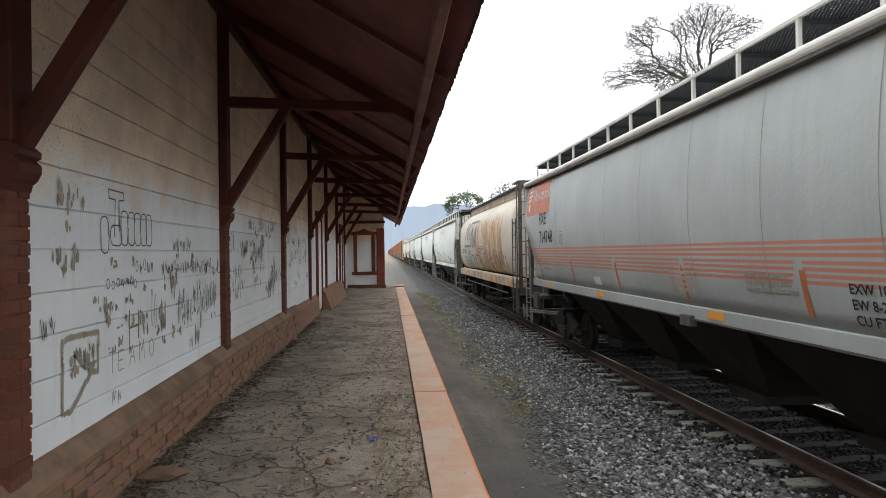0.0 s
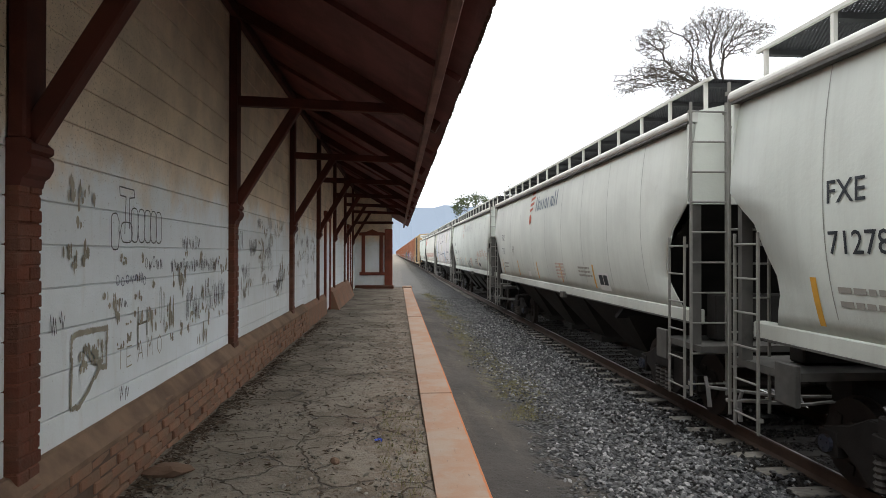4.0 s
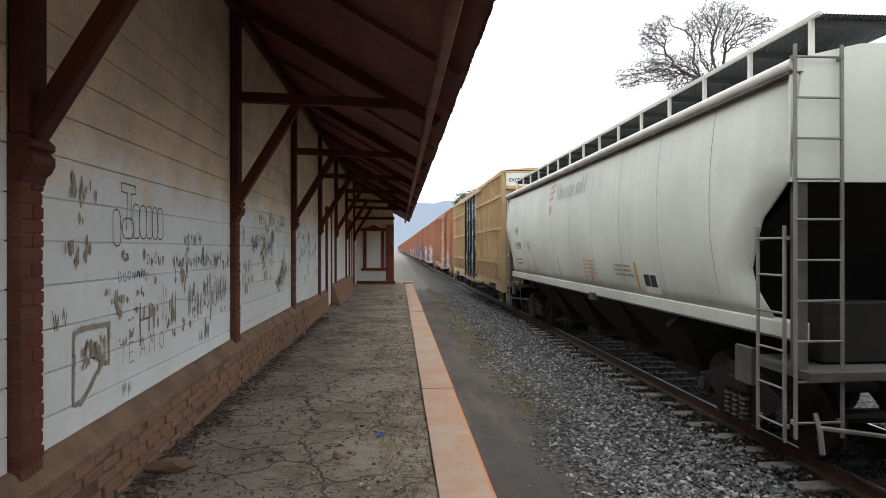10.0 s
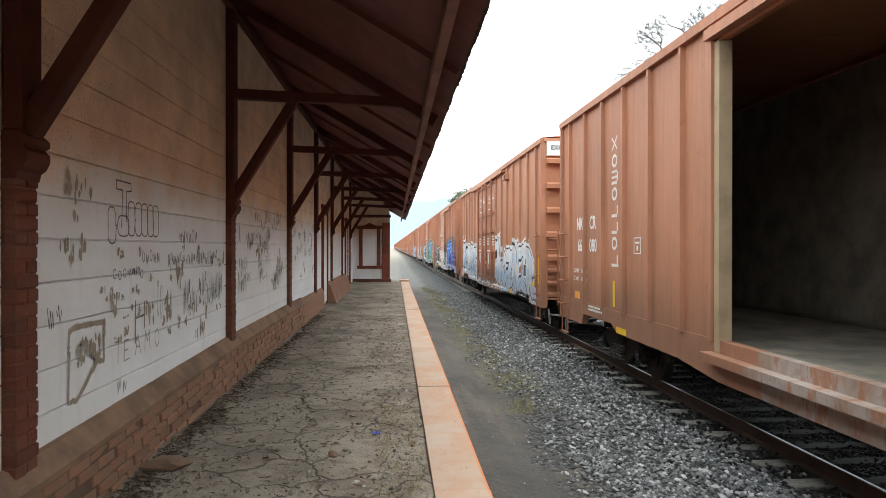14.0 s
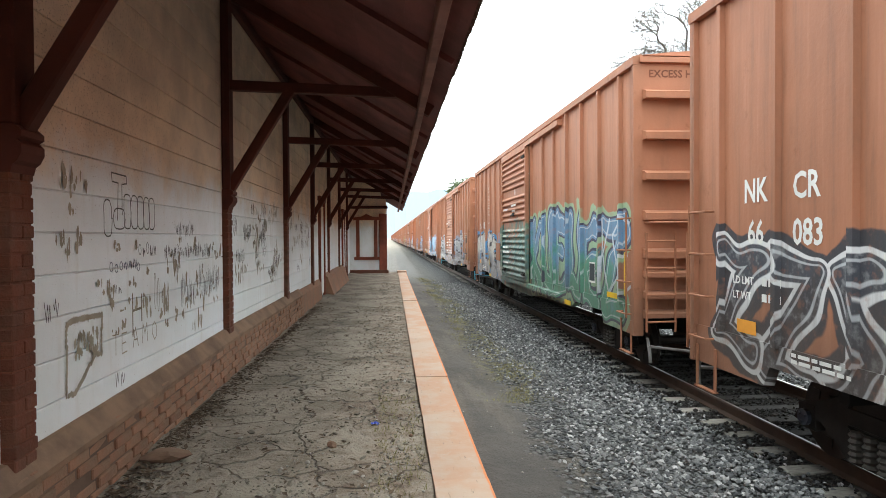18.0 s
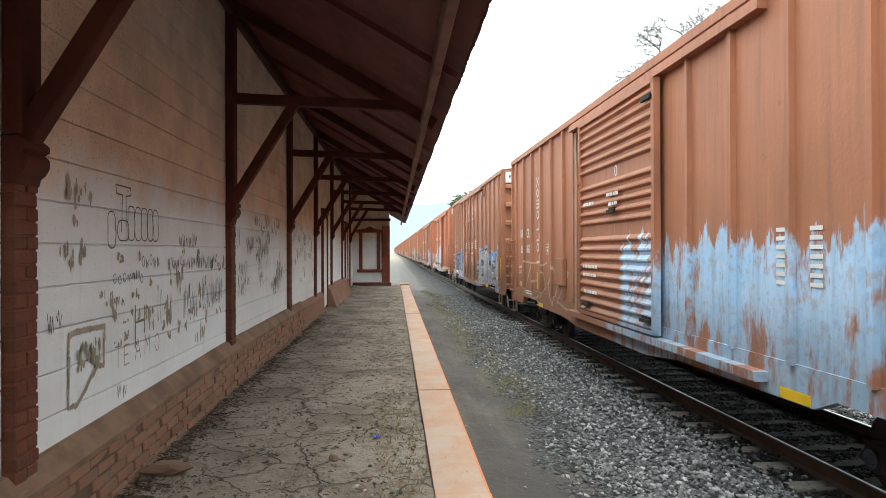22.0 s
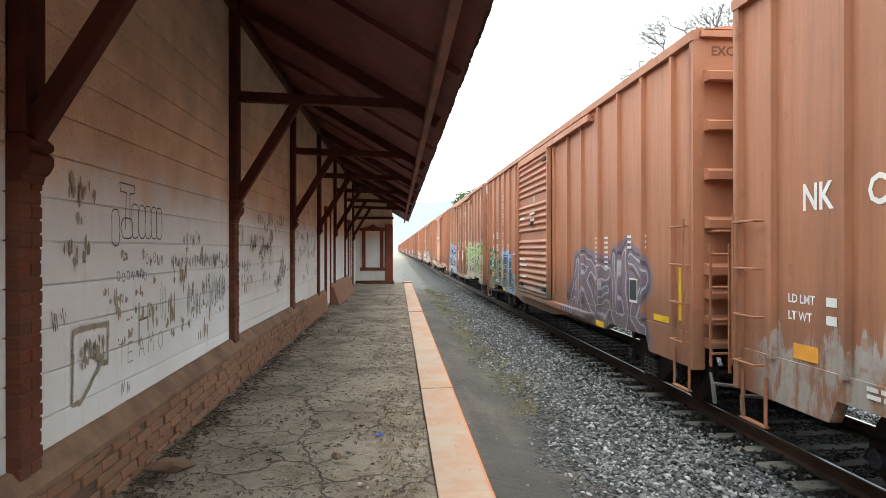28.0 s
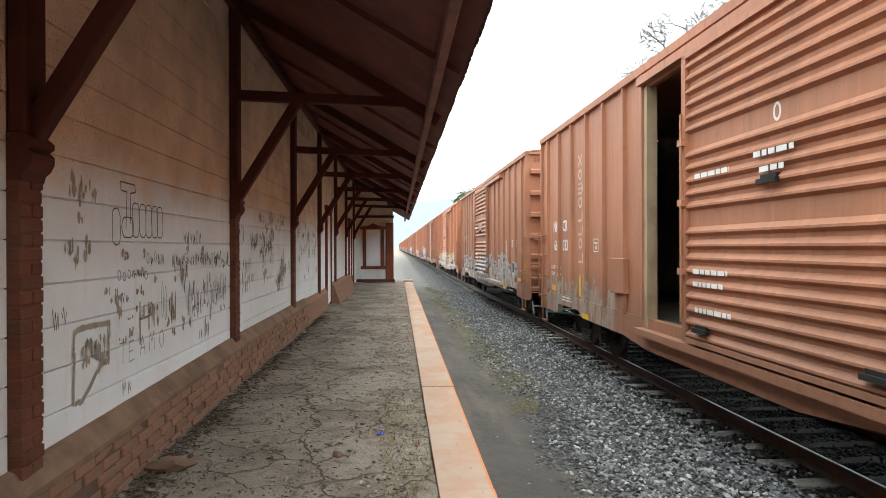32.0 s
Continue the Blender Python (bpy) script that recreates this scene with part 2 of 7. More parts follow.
BROWN = (0.42, 0.181, 0.099)
M = {
    "brown": car_paint("oxide_brown_paint", BROWN),
    "grey": car_paint("pale_grey_paint", (0.60, 0.63, 0.58), 0.42, 0.12, dirt=(0.25, 0.22, 0.18)),
    "tan": car_paint("tan_paint", (0.52, 0.37, 0.195), 0.5, 0.1, dirt=(0.22, 0.15, 0.08)),
    # grimy underframe black that also carries the shade under the cars
    "under": plain("grime_and_shade_black", (0.016, 0.014, 0.013), 0.85, 0.4),
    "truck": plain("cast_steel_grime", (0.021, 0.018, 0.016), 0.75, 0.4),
    "wheel": plain("wheel_steel", (0.040, 0.031, 0.027), 0.6, 0.3, metal=0.4),
    "cap": plain("blue_bearing_cap", (0.045, 0.05, 0.07), 0.5, 0.2),
    "tread": plain("bright_tread", (0.45, 0.44, 0.43), 0.3, 0.1, metal=1.0),
    "whitesteel": plain("white_painted_steel", (0.62, 0.62, 0.58), 0.5, 0.2),
    "rail": plain("rusty_rail", (0.065, 0.039, 0.027), 0.7, 0.3),
    "black": plain("black_plug_door_paint", (0.030, 0.034, 0.045), 0.45, 0.3),
    "inside": plain("dim_car_lining", (0.22, 0.19, 0.15), 0.8, 0.35),
    "yellow": plain("yellow_reflector", (0.75, 0.47, 0.02), 0.5, 0.15),
    "orange": plain("orange_reflector", (0.78, 0.34, 0.05), 0.5, 0.15),
    "ink_white": plain("white_stencil", (0.75, 0.74, 0.70), 0.6, 0.12),
    "ink_grey": plain("faded_stencil", (0.34, 0.32, 0.28), 0.6, 0.12),
    "ink_dark": plain("dark_stencil", (0.035, 0.04, 0.045), 0.6, 0.12),
    "red": plain("emblem_red", (0.52, 0.13, 0.07), 0.55, 0.15),
    "steelblue": plain("emblem_slate", (0.10, 0.15, 0.20), 0.55, 0.15),
    "mesh": plain("dark_steel_grating", (0.055, 0.055, 0.058), 0.7, 0.2),
    "palesteel": plain("pale_weathered_rail_paint", (0.70, 0.69, 0.63), 0.55, 0.12),
}


def wall_paint():
    m, nt, b = begin("chipped_white_wall_paint")
    v = coords(nt)
    col = mixc(nt, ramp(nt, noise_(nt, v, 0.7, 5), 0.35, 0.72), (0.83, 0.87, 0.89), (0.74, 0.76, 0.75))
    col = mixc(nt, mth(nt, "MULTIPLY", ramp(nt, noise_(nt, coords(nt, (1, 3, 0.5)), 3.0, 5), 0.5, 0.75), 0.3), col, (0.60, 0.57, 0.50))
    sep = nt.nodes.new("ShaderNodeSeparateXYZ")
    nt.links.new(v, sep.inputs[0])
    # chips are thick above the height that a hand reaches, and thin below
    high = ramp(nt, mth(nt, "MULTIPLY_ADD", noise_(nt, v, 0.9, 3), 1.0, sep.outputs["Z"]), 1.9, 3.0)
    # the lower boards were whitewashed again; above them the old coat is tan with dust
    old = mixc(nt, ramp(nt, noise_(nt, v, 1.7, 5, 0.65), 0.35, 0.68), (0.86, 0.68, 0.49), (0.62, 0.49, 0.36))
    line = ramp(nt, mth(nt, "MULTIPLY_ADD", noise_(nt, v, 2.2, 5, 0.7), 0.9, sep.outputs["Z"]), 2.35, 2.85)
    col = mixc(nt, mth(nt, "MULTIPLY", line, 0.9), col, old)
    chips = noise_(nt, coords(nt, (1, 0.8, 1.2)), 62, 4, 0.62)
    lim = mth(nt, "MULTIPLY_ADD", high, -0.085, 0.675)
    spot = ramp(nt, mth(nt, "SUBTRACT", chips, lim), 0.0, 0.03)
    col = mixc(nt, mth(nt, "MULTIPLY", spot, 0.6), col, (0.24, 0.17, 0.12))
    fine = noise_(nt, v, 60, 3)
    lump = noise_(nt, v, 9, 4)
    finish(nt, b, random_tint(nt, col, 0.05), 0.85, mth(nt, "SUBTRACT", mth(nt, "MULTIPLY_ADD", lump, 2.0, fine), mth(nt, "MULTIPLY", spot, 1.5)), 0.35, 0.006)
    return m


def brick_paint(name, c0, c1):
    m, nt, b = begin(name)
    v = coords(nt)
    col = mixc(nt, ramp(nt, noise_(nt, v, 5, 5), 0.35, 0.7), c0, c1)
    col = mixc(nt, mth(nt, "MULTIPLY", ramp(nt, noise_(nt, v, 1.3, 5), 0.45, 0.7), 0.6), col, (0.18, 0.12, 0.088))
    fine = noise_(nt, v, 70, 4)
    finish(nt, b, random_tint(nt, col, 0.3), 0.88, mth(nt, "MULTIPLY_ADD", noise_(nt, v, 14, 4), 2.0, fine), 0.6, 0.012)
    return m


def timber_paint(name, c):
    m, nt, b = begin(name)
    v = coords(nt)
    grain = noise_(nt, coords(nt, (14, 1.2, 14)), 3, 5)
    col = mixc(nt, ramp(nt, noise_(nt, v, 2, 5), 0.35, 0.7), c, tuple(x * 0.6 for x in c))
    col = mixc(nt, mth(nt, "MULTIPLY", ramp(nt, grain, 0.58, 0.75), 0.3), col, tuple(x * 1.5 + 0.01 for x in c))
    finish(nt, b, random_tint(nt, col, 0.2), 0.7, grain, 0.35, 0.006)
    return m


def ground_mat():
    """Bare dirt on the platform, tarmac beside it, then weeds and crushed stone by the track, and dry earth beyond."""
    m, nt, b = begin("ground_surface")
    v = coords(nt)
    sep = nt.nodes.new("ShaderNodeSeparateXYZ")
    nt.links.new(v, sep.inputs[0])
    x, y = sep.outputs["X"], sep.outputs["Y"]
    n1, n2, n3 = noise_(nt, v, 1.1, 6, 0.62), noise_(nt, v, 6, 5, 0.65), noise_(nt, v, 38, 4, 0.6)
    # dirt, damp and dry
    dirt = mixc(nt, ramp(nt, n1, 0.42, 0.62), (0.28, 0.24, 0.188), (0.18, 0.148, 0.113))
    dirt = mixc(nt, mth(nt, "MULTIPLY", ramp(nt, n2, 0.52, 0.68), 0.5), dirt, (0.108, 0.090, 0.070))
    dirt = mixc(nt, mth(nt, "MULTIPLY", ramp(nt, n3, 0.54, 0.66), 0.6), dirt, (0.25, 0.222, 0.185))
    red = mth(nt, "MULTIPLY", ramp(nt, mth(nt, "MULTIPLY_ADD", n1, 1.2, x), -0.15, 0.55), ramp(nt, n2, 0.40, 0.60))
    dirt = mixc(nt, mth(nt, "MULTIPLY", red, 0.45), dirt, (0.150, 0.088, 0.058))
    cr = nd(nt, "ShaderNodeTexVoronoi", Scale=1.8)
    cr.feature = "DISTANCE_TO_EDGE"
    wv = nt.nodes.new("ShaderNodeVectorMath")
    wv.operation = "MULTIPLY_ADD"
    wv.inputs[1].default_value = (0.5, 0.5, 0.0)
    nz = nd(nt, "ShaderNodeTexNoise", Scale=2.5, Detail=5.0)
    nt.links.new(v, nz.inputs["Vector"])
    nt.links.new(nz.outputs["Color"], wv.inputs[0])
    nt.links.new(v, wv.inputs[2])
    nt.links.new(wv.outputs[0], cr.inputs["Vector"])
    crack = mth(nt, "MULTIPLY", ramp(nt, cr.outputs["Distance"], 0.034, 0.0), mth(nt, "MULTIPLY", ramp(nt, n1, 0.36, 0.50), ramp(nt, x, 0.44, 0.40)))
    dirt = mixc(nt, mth(nt, "MULTIPLY", crack, 0.55), dirt, (0.045, 0.037, 0.03))
    # tarmac
    tar = mixc(nt, ramp(nt, n1, 0.35, 0.68), (0.084, 0.075, 0.066), (0.057, 0.051, 0.046))
    tar = mixc(nt, mth(nt, "MULTIPLY", ramp(nt, n3, 0.60, 0.75), 0.45), tar, (0.17, 0.155, 0.14))
    tar = mixc(nt, mth(nt, "MULTIPLY", ramp(nt, noise_(nt, coords(nt, (1.6, 0.25, 1)), 1.2, 5), 0.48, 0.68), 0.6), tar, (0.135, 0.115, 0.09))
    # crushed stone
    vo = nd(nt, "ShaderNodeTexVoronoi", Scale=19.0)
    nt.links.new(v, vo.inputs["Vector"])
    vs = nt.nodes.new("ShaderNodeSeparateColor")
    nt.links.new(vo.outputs["Color"], vs.inputs[0])
    stone = mixc(nt, vs.outputs[0], (0.050, 0.050, 0.053), (0.17, 0.167, 0.16))
    stone = mixc(nt, ramp(nt, vo.outputs["Distance"], 0.40, 0.72), stone, (0.03, 0.029, 0.028))
    stone = mixc(nt, mth(nt, "MULTIPLY", ramp(nt, n1, 0.5, 0.7), 0.35), stone, (0.12, 0.11, 0.095))
    # weeds in a band beside the stone
    wob = mth(nt, "MULTIPLY_ADD", noise_(nt, v, 0.8, 5, 0.65), 1.5, -0.75)
    xe = mth(nt, "ADD", x, wob)
    green = mth(nt, "MULTIPLY", ramp(nt, xe, 1.35, 1.75), ramp(nt, xe, 2.6, 2.1))
    green = mth(nt, "MULTIPLY", green, mth(nt, "MULTIPLY", ramp(nt, y, 7.5, 12.0), ramp(nt, noise_(nt, v, 7, 5, 0.7), 0.44, 0.62)))
    far = ramp(nt, y, 60.0, 200.0)
    earth = mixc(nt, ramp(nt, n1, 0.35, 0.7), (0.30, 0.27, 0.22), (0.21, 0.185, 0.145))
    col = mixc(nt, ramp(nt, x, 0.40, 0.44), dirt, tar)
    grit = ramp(nt, mth(nt, "MULTIPLY_ADD", noise_(nt, v, 3.0, 6, 0.7), 1.3, mth(nt, "ADD", xe, -0.65)), 1.55, 1.95)
    col = mixc(nt, grit, col, stone)
    col = mixc(nt, mth(nt, "MULTIPLY", green, 0.65), col, (0.19, 0.165, 0.075))
    col = mixc(nt, ramp(nt, mth(nt, "MULTIPLY_ADD", wob, 1.0, x), 8.6, 9.4), col, earth)
    col = mixc(nt, ramp(nt, x, -12.0, -13.0), col, earth)
    # the train's shade, painted as a near-black band between the rails
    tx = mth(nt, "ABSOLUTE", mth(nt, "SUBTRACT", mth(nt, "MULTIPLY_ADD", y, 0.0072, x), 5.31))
    train_shade = mth(nt, "MULTIPLY", ramp(nt, mth(nt, "MULTIPLY_ADD", n2, 0.5, tx), 1.75, 1.2), 0.95)
    col = mixc(nt, train_shade, col, (0.020, 0.017, 0.015))
    endp = mth(nt, "MULTIPLY", ramp(nt, mth(nt, "MULTIPLY_ADD", wob, 3.0, y), 29.0, 33.0), ramp(nt, x, 3.2, 2.2))
    col = mixc(nt, mth(nt, "MULTIPLY", endp, 0.85), col, mixc(nt, n2, (0.125, 0.12, 0.11), (0.075, 0.071, 0.066)))
    col = mixc(nt, far, col, earth)
    h = mth(nt, "ADD", mth(nt, "MULTIPLY", n3, 0.5), mth(nt, "MULTIPLY", n2, 1.2))
    h = mth(nt, "SUBTRACT", h, mth(nt, "MULTIPLY", crack, 0.6))
    h = mth(nt, "SUBTRACT", h, mth(nt, "MULTIPLY", mth(nt, "MULTIPLY", vo.outputs["Distance"], 3.0), grit))
    finish(nt, b, col, 0.92, h, 0.9, 0.045)
    return m


def stone_mat(name, a, b_, island=True):
    m, nt, b = begin(name)
    v = coords(nt)
    g = nt.nodes.new("ShaderNodeNewGeometry")
    r = g.outputs["Random Per Island"]
    cr = nt.nodes.new("ShaderNodeValToRGB")
    cr.color_ramp.elements[0].color, cr.color_ramp.elements[1].color = (*a, 1), (*b_, 1)
    cr.color_ramp.elements[1].position = 0.96
    e = cr.color_ramp.elements.new(0.78)
    e.color = (*[p * 0.55 + q * 0.45 for p, q in zip(a, b_)], 1)
    nt.links.new(r, cr.inputs[0])
    col = mixc(nt, mth(nt, "MULTIPLY", noise_(nt, v, 40, 3), 0.5), cr.outputs[0], tuple(x * 0.6 for x in a))
    finish(nt, b, col, 0.9, noise_(nt, v, 60, 3), 0.4, 0.004)
    return m


def curb_mat():
    m, nt, b = begin("worn_orange_kerb_paint")
    v = coords(nt)
    sep = nt.nodes.new("ShaderNodeSeparateXYZ")
    nt.links.new(v, sep.inputs[0])
    n1, n2 = noise_(nt, v, 1.5, 6, 0.65), noise_(nt, v, 11, 5, 0.65)
    col = mixc(nt, ramp(nt, n1, 0.42, 0.60), (0.41, 0.244, 0.162), (0.41, 0.302, 0.230))
    col = mixc(nt, mth(nt, "MULTIPLY", ramp(nt, n2, 0.52, 0.72), 0.5), col, (0.42, 0.345, 0.285))
    edge = ramp(nt, mth(nt, "MULTIPLY_ADD", n2, 0.03, sep.outputs["X"]), 0.612, 0.626)
    col = mixc(nt, edge, col, (0.56, 0.19, 0.07))
    side = ramp(nt, sep.outputs["Z"], -0.008, -0.03)
    col = mixc(nt, side, col, (0.40, 0.14, 0.06))
    scuff = ramp(nt, noise_(nt, coords(nt, (6, 1, 1)), 5, 5, 0.7), 0.61, 0.70)
    col = mixc(nt, mth(nt, "MULTIPLY", scuff, 0.6), col, (0.14, 0.11, 0.09))
    finish(nt, b, random_tint(nt, col, 0.08), 0.8, mth(nt, "ADD", n2, noise_(nt, v, 60, 3)), 0.3, 0.006)
    return m


def sleeper_mat():
    """Dusty pale ends, and the train's shade painted near-black between the rails."""
    m, nt, b = begin("weathered_sleeper")
    v = coords(nt)
    n = noise_(nt, coords(nt, (1, 5, 5)), 6, 5, 0.65)
    sep = nt.nodes.new("ShaderNodeSeparateXYZ")
    nt.links.new(v, sep.inputs[0])
    col = mixc(nt, ramp(nt, n, 0.35, 0.7), (0.27, 0.25, 0.215), (0.15, 0.135, 0.115))
    train_shade = mth(nt, "MULTIPLY", ramp(nt, mth(nt, "MULTIPLY_ADD", n, 0.4, mth(nt, "ABSOLUTE", sep.outputs["X"])), 1.25, 1.0), 0.96)
    finish(nt, b, mixc(nt, train_shade, col, (0.018, 0.015, 0.013)), 0.9, n, 0.5, 0.01)
    return m


M.update({
    "wall": wall_paint(), "brick": brick_paint("red_brown_painted_brick", (0.155, 0.052, 0.030), (0.120, 0.058, 0.038)), "dusty_brick": brick_paint("dusty_brown_brick", (0.285, 0.148, 0.092), (0.235, 0.148, 0.100)),
    "timber": timber_paint("dark_red_brown_timber", (0.090, 0.023, 0.014)),
    "deck": timber_paint("dark_red_roof_boards", (0.175, 0.056, 0.050)),
    "purlin": timber_paint("dusty_purlin_paint", (0.26, 0.125, 0.100)),
    "trim": timber_paint("red_brown_trim_paint", (0.21, 0.058, 0.032)),
    "ground": ground_mat(), "curb": curb_mat(),
    "ballast": stone_mat("crushed_grey_stone", (0.048, 0.049, 0.052), (0.46, 0.45, 0.435)),
    "pebble": stone_mat("pale_rubble", (0.165, 0.142, 0.113), (0.40, 0.37, 0.32)),
    "leaf": stone_mat("dry_leaf_litter", (0.095, 0.070, 0.048), (0.17, 0.12, 0.075)),
    "tie": sleeper_mat(),
    "fillet": plain("brown_mortar_fillet", (0.25, 0.162, 0.108), 0.95, 0.3, 9.0, bump=0.7, dark=(0.13, 0.085, 0.06)),
    "mortar": plain("grey_brown_mortar", (0.16, 0.105, 0.075), 0.95, 0.3, bump=0.6),
    "sheet": plain("rusty_roof_sheet", (0.10, 0.045, 0.030), 0.7, 0.35),
    "bark": plain("grey_brown_bark", (0.115, 0.10, 0.087), 0.9, 0.35, bump=0.7),
    "scrawl": plain("black_marker", (0.12, 0.115, 0.115), 0.8, 0.2),
    "scrape": plain("scraped_patch", (0.37, 0.33, 0.26), 0.9, 0.25, 14.0),
    "bluewrap": plain("blue_wrapper", (0.05, 0.09, 0.45), 0.35, 0.2),
})


# ---- building helpers ----
def box(bm, x0, x1, y0, y1, z0, z1, m=None):
    vs = [bm.verts.new(p) for p in ((x0, y0, z0), (x1, y0, z0), (x1, y1, z0), (x0, y1, z0), (x0, y0, z1), (x1, y0, z1), (x1, y1, z1), (x0, y1, z1))]
    if m is not None:
        for v in vs:
            v.co = m @ v.co
    for f in ((3, 2, 1, 0), (4, 5, 6, 7), (0, 1, 5, 4), (1, 2, 6, 5), (2, 3, 7, 6), (3, 0, 4, 7)):
        bm.faces.new([vs[i] for i in f])
    return vs


def boxes(*rows):
    bm = bmesh.new()
    for r in rows:
        box(bm, *r)
    return bm


def bevel(bm, w, seg=1):
    bmesh.ops.bevel(bm, geom=list(bm.edges), offset=w, segments=seg, affect="EDGES", profile=0.6)
    return bm


def rod(bm, p, q, r, n=6):
    p, q = Vector(p), Vector(q)
    d = q - p
    m = Matrix.Translation((p + q) / 2) @ d.to_track_quat("Z", "Y").to_matrix().to_4x4()
    bmesh.ops.create_cone(bm, cap_ends=True, segments=n, radius1=r, radius2=r, depth=d.length, matrix=m)
    return bm


def beam(bm, p, q, w, h, up=(0, 1, 0)):
    """A squared timber from p to q, w wide along up and h deep across it."""
    p, q = Vector(p), Vector(q)
    d = (q - p).normalized()
    u = Vector(up)
    s = d.cross(u).normalized()
    u = s.cross(d)
    m = Matrix((s, u, d)).transposed().to_4x4()
    m.translation = p
    box(bm, -h / 2, h / 2, -w / 2, w / 2, 0, (q - p).length, m)
    return bm


def prism(bm, pts, x0, x1, axis="x"):
    """A flat outline, given in the two other axes, drawn out from x0 to x1."""
    def at(a, u, v):
        return {"x": (a, u, v), "y": (u, a, v), "z": (u, v, a)}[axis]
    a = [bm.verts.new(at(x0, *p)) for p in pts]
    b = [bm.verts.new(at(x1, *p)) for p in pts]
    bm.faces.new(a[::-1])
    bm.faces.new(b)
    n = len(pts)
    for i in range(n):
        bm.faces.new((a[i], a[(i + 1) % n], b[(i + 1) % n], b[i]))
    bmesh.ops.recalc_face_normals(bm, faces=bm.faces)
    return bm


def mesh_of(name, bm, *mats):
    me = bpy.data.meshes.new(name)
    bm.to_mesh(me)
    bm.free()
    for m in mats:
        me.materials.append(m)
    return me


def part(name, bm, material, parent, label="", at=None, kind=""):
    ob = new(name, bm if isinstance(bm, bpy.types.Mesh) else mesh_of(name, bm, material))
    ob.parent = parent
    if at is not None:
        ob.matrix_basis = at
    return tagged(ob, label, "", "", kind)


def thing(name, label, category, group="", kind="", m=None):
    ob = tagged(new(name), label, category, group, kind)
    if m is not None:
        ob.matrix_basis = m
    return ob


def smooth(me):
    for p in me.polygons:
        p.use_smooth = True
    return me


# ---- ground ----
TRACK_X, RAIL_Z, LEAN = 5.31, -0.63, 0.0072      # the track draws slowly towards the wall's line


def track_x(y):
    return TRACK_X - LEAN * y


def step(a, b, v):
    t = min(1.0, max(0.0, (v - a) / (b - a)))
    return t * t * (3 - 2 * t)


def ground_z(x, y):
    low = -0.56 - 0.10 * step(0.7, 1.9, x) - 0.09 * step(1.9, 3.2, x) - 0.055 * step(3.3, 4.0, x) - 0.06 * step(7.6, 9.5, x)
    plat = 0.035 * (1 - step(-1.85, -1.45, x))
    side = step(0.42, 0.48, x)
    end = step(30.0, 38.0, y) if x > -9 else step(44.0, 60.0, y)
    z = plat * (1 - side) + low * side
    z = z * (1 - end) + low * end
    if -2.4 < x < 9 and -2 < y < 60:
        n = noise.noise(Vector((x * 1.3, y * 1.3, 0))) * 0.022 + noise.noise(Vector((x * 5, y * 5, 3))) * 0.010
        z += n * (0.5 if 0.66 < x < 1.5 else 1.0)
    return z


def spread(*bits):
    out = []
    for a, b, n in bits:
        out += [a + (b - a) * i / n for i in range(n)]
    return out + [bits[-1][1]]


def make_ground():
    xs = spread((-1500, -60, 8), (-60, -2.0, 8), (-2.0, 0.40, 26), (0.40, 0.50, 3), (0.50, 4.4, 36), (4.4, 9.6, 18), (9.6, 60, 10), (60, 1500, 8))
    ys = spread((-300, -8, 6), (-8, 2.5, 12), (2.5, 12, 95), (12, 40, 80), (40, 120, 20), (120, 2900, 14))
    verts = [(x, y, ground_z(x, y)) for y in ys for x in xs]
    nx = len(xs)
    faces = [(j * nx + i, j * nx + i + 1, (j + 1) * nx + i + 1, (j + 1) * nx + i) for j in range(len(ys) - 1) for i in range(nx - 1)]
    me = bpy.data.meshes.new("ground")
    me.from_pydata(verts, [], faces)
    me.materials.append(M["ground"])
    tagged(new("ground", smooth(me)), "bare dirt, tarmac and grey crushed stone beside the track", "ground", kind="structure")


make_ground()


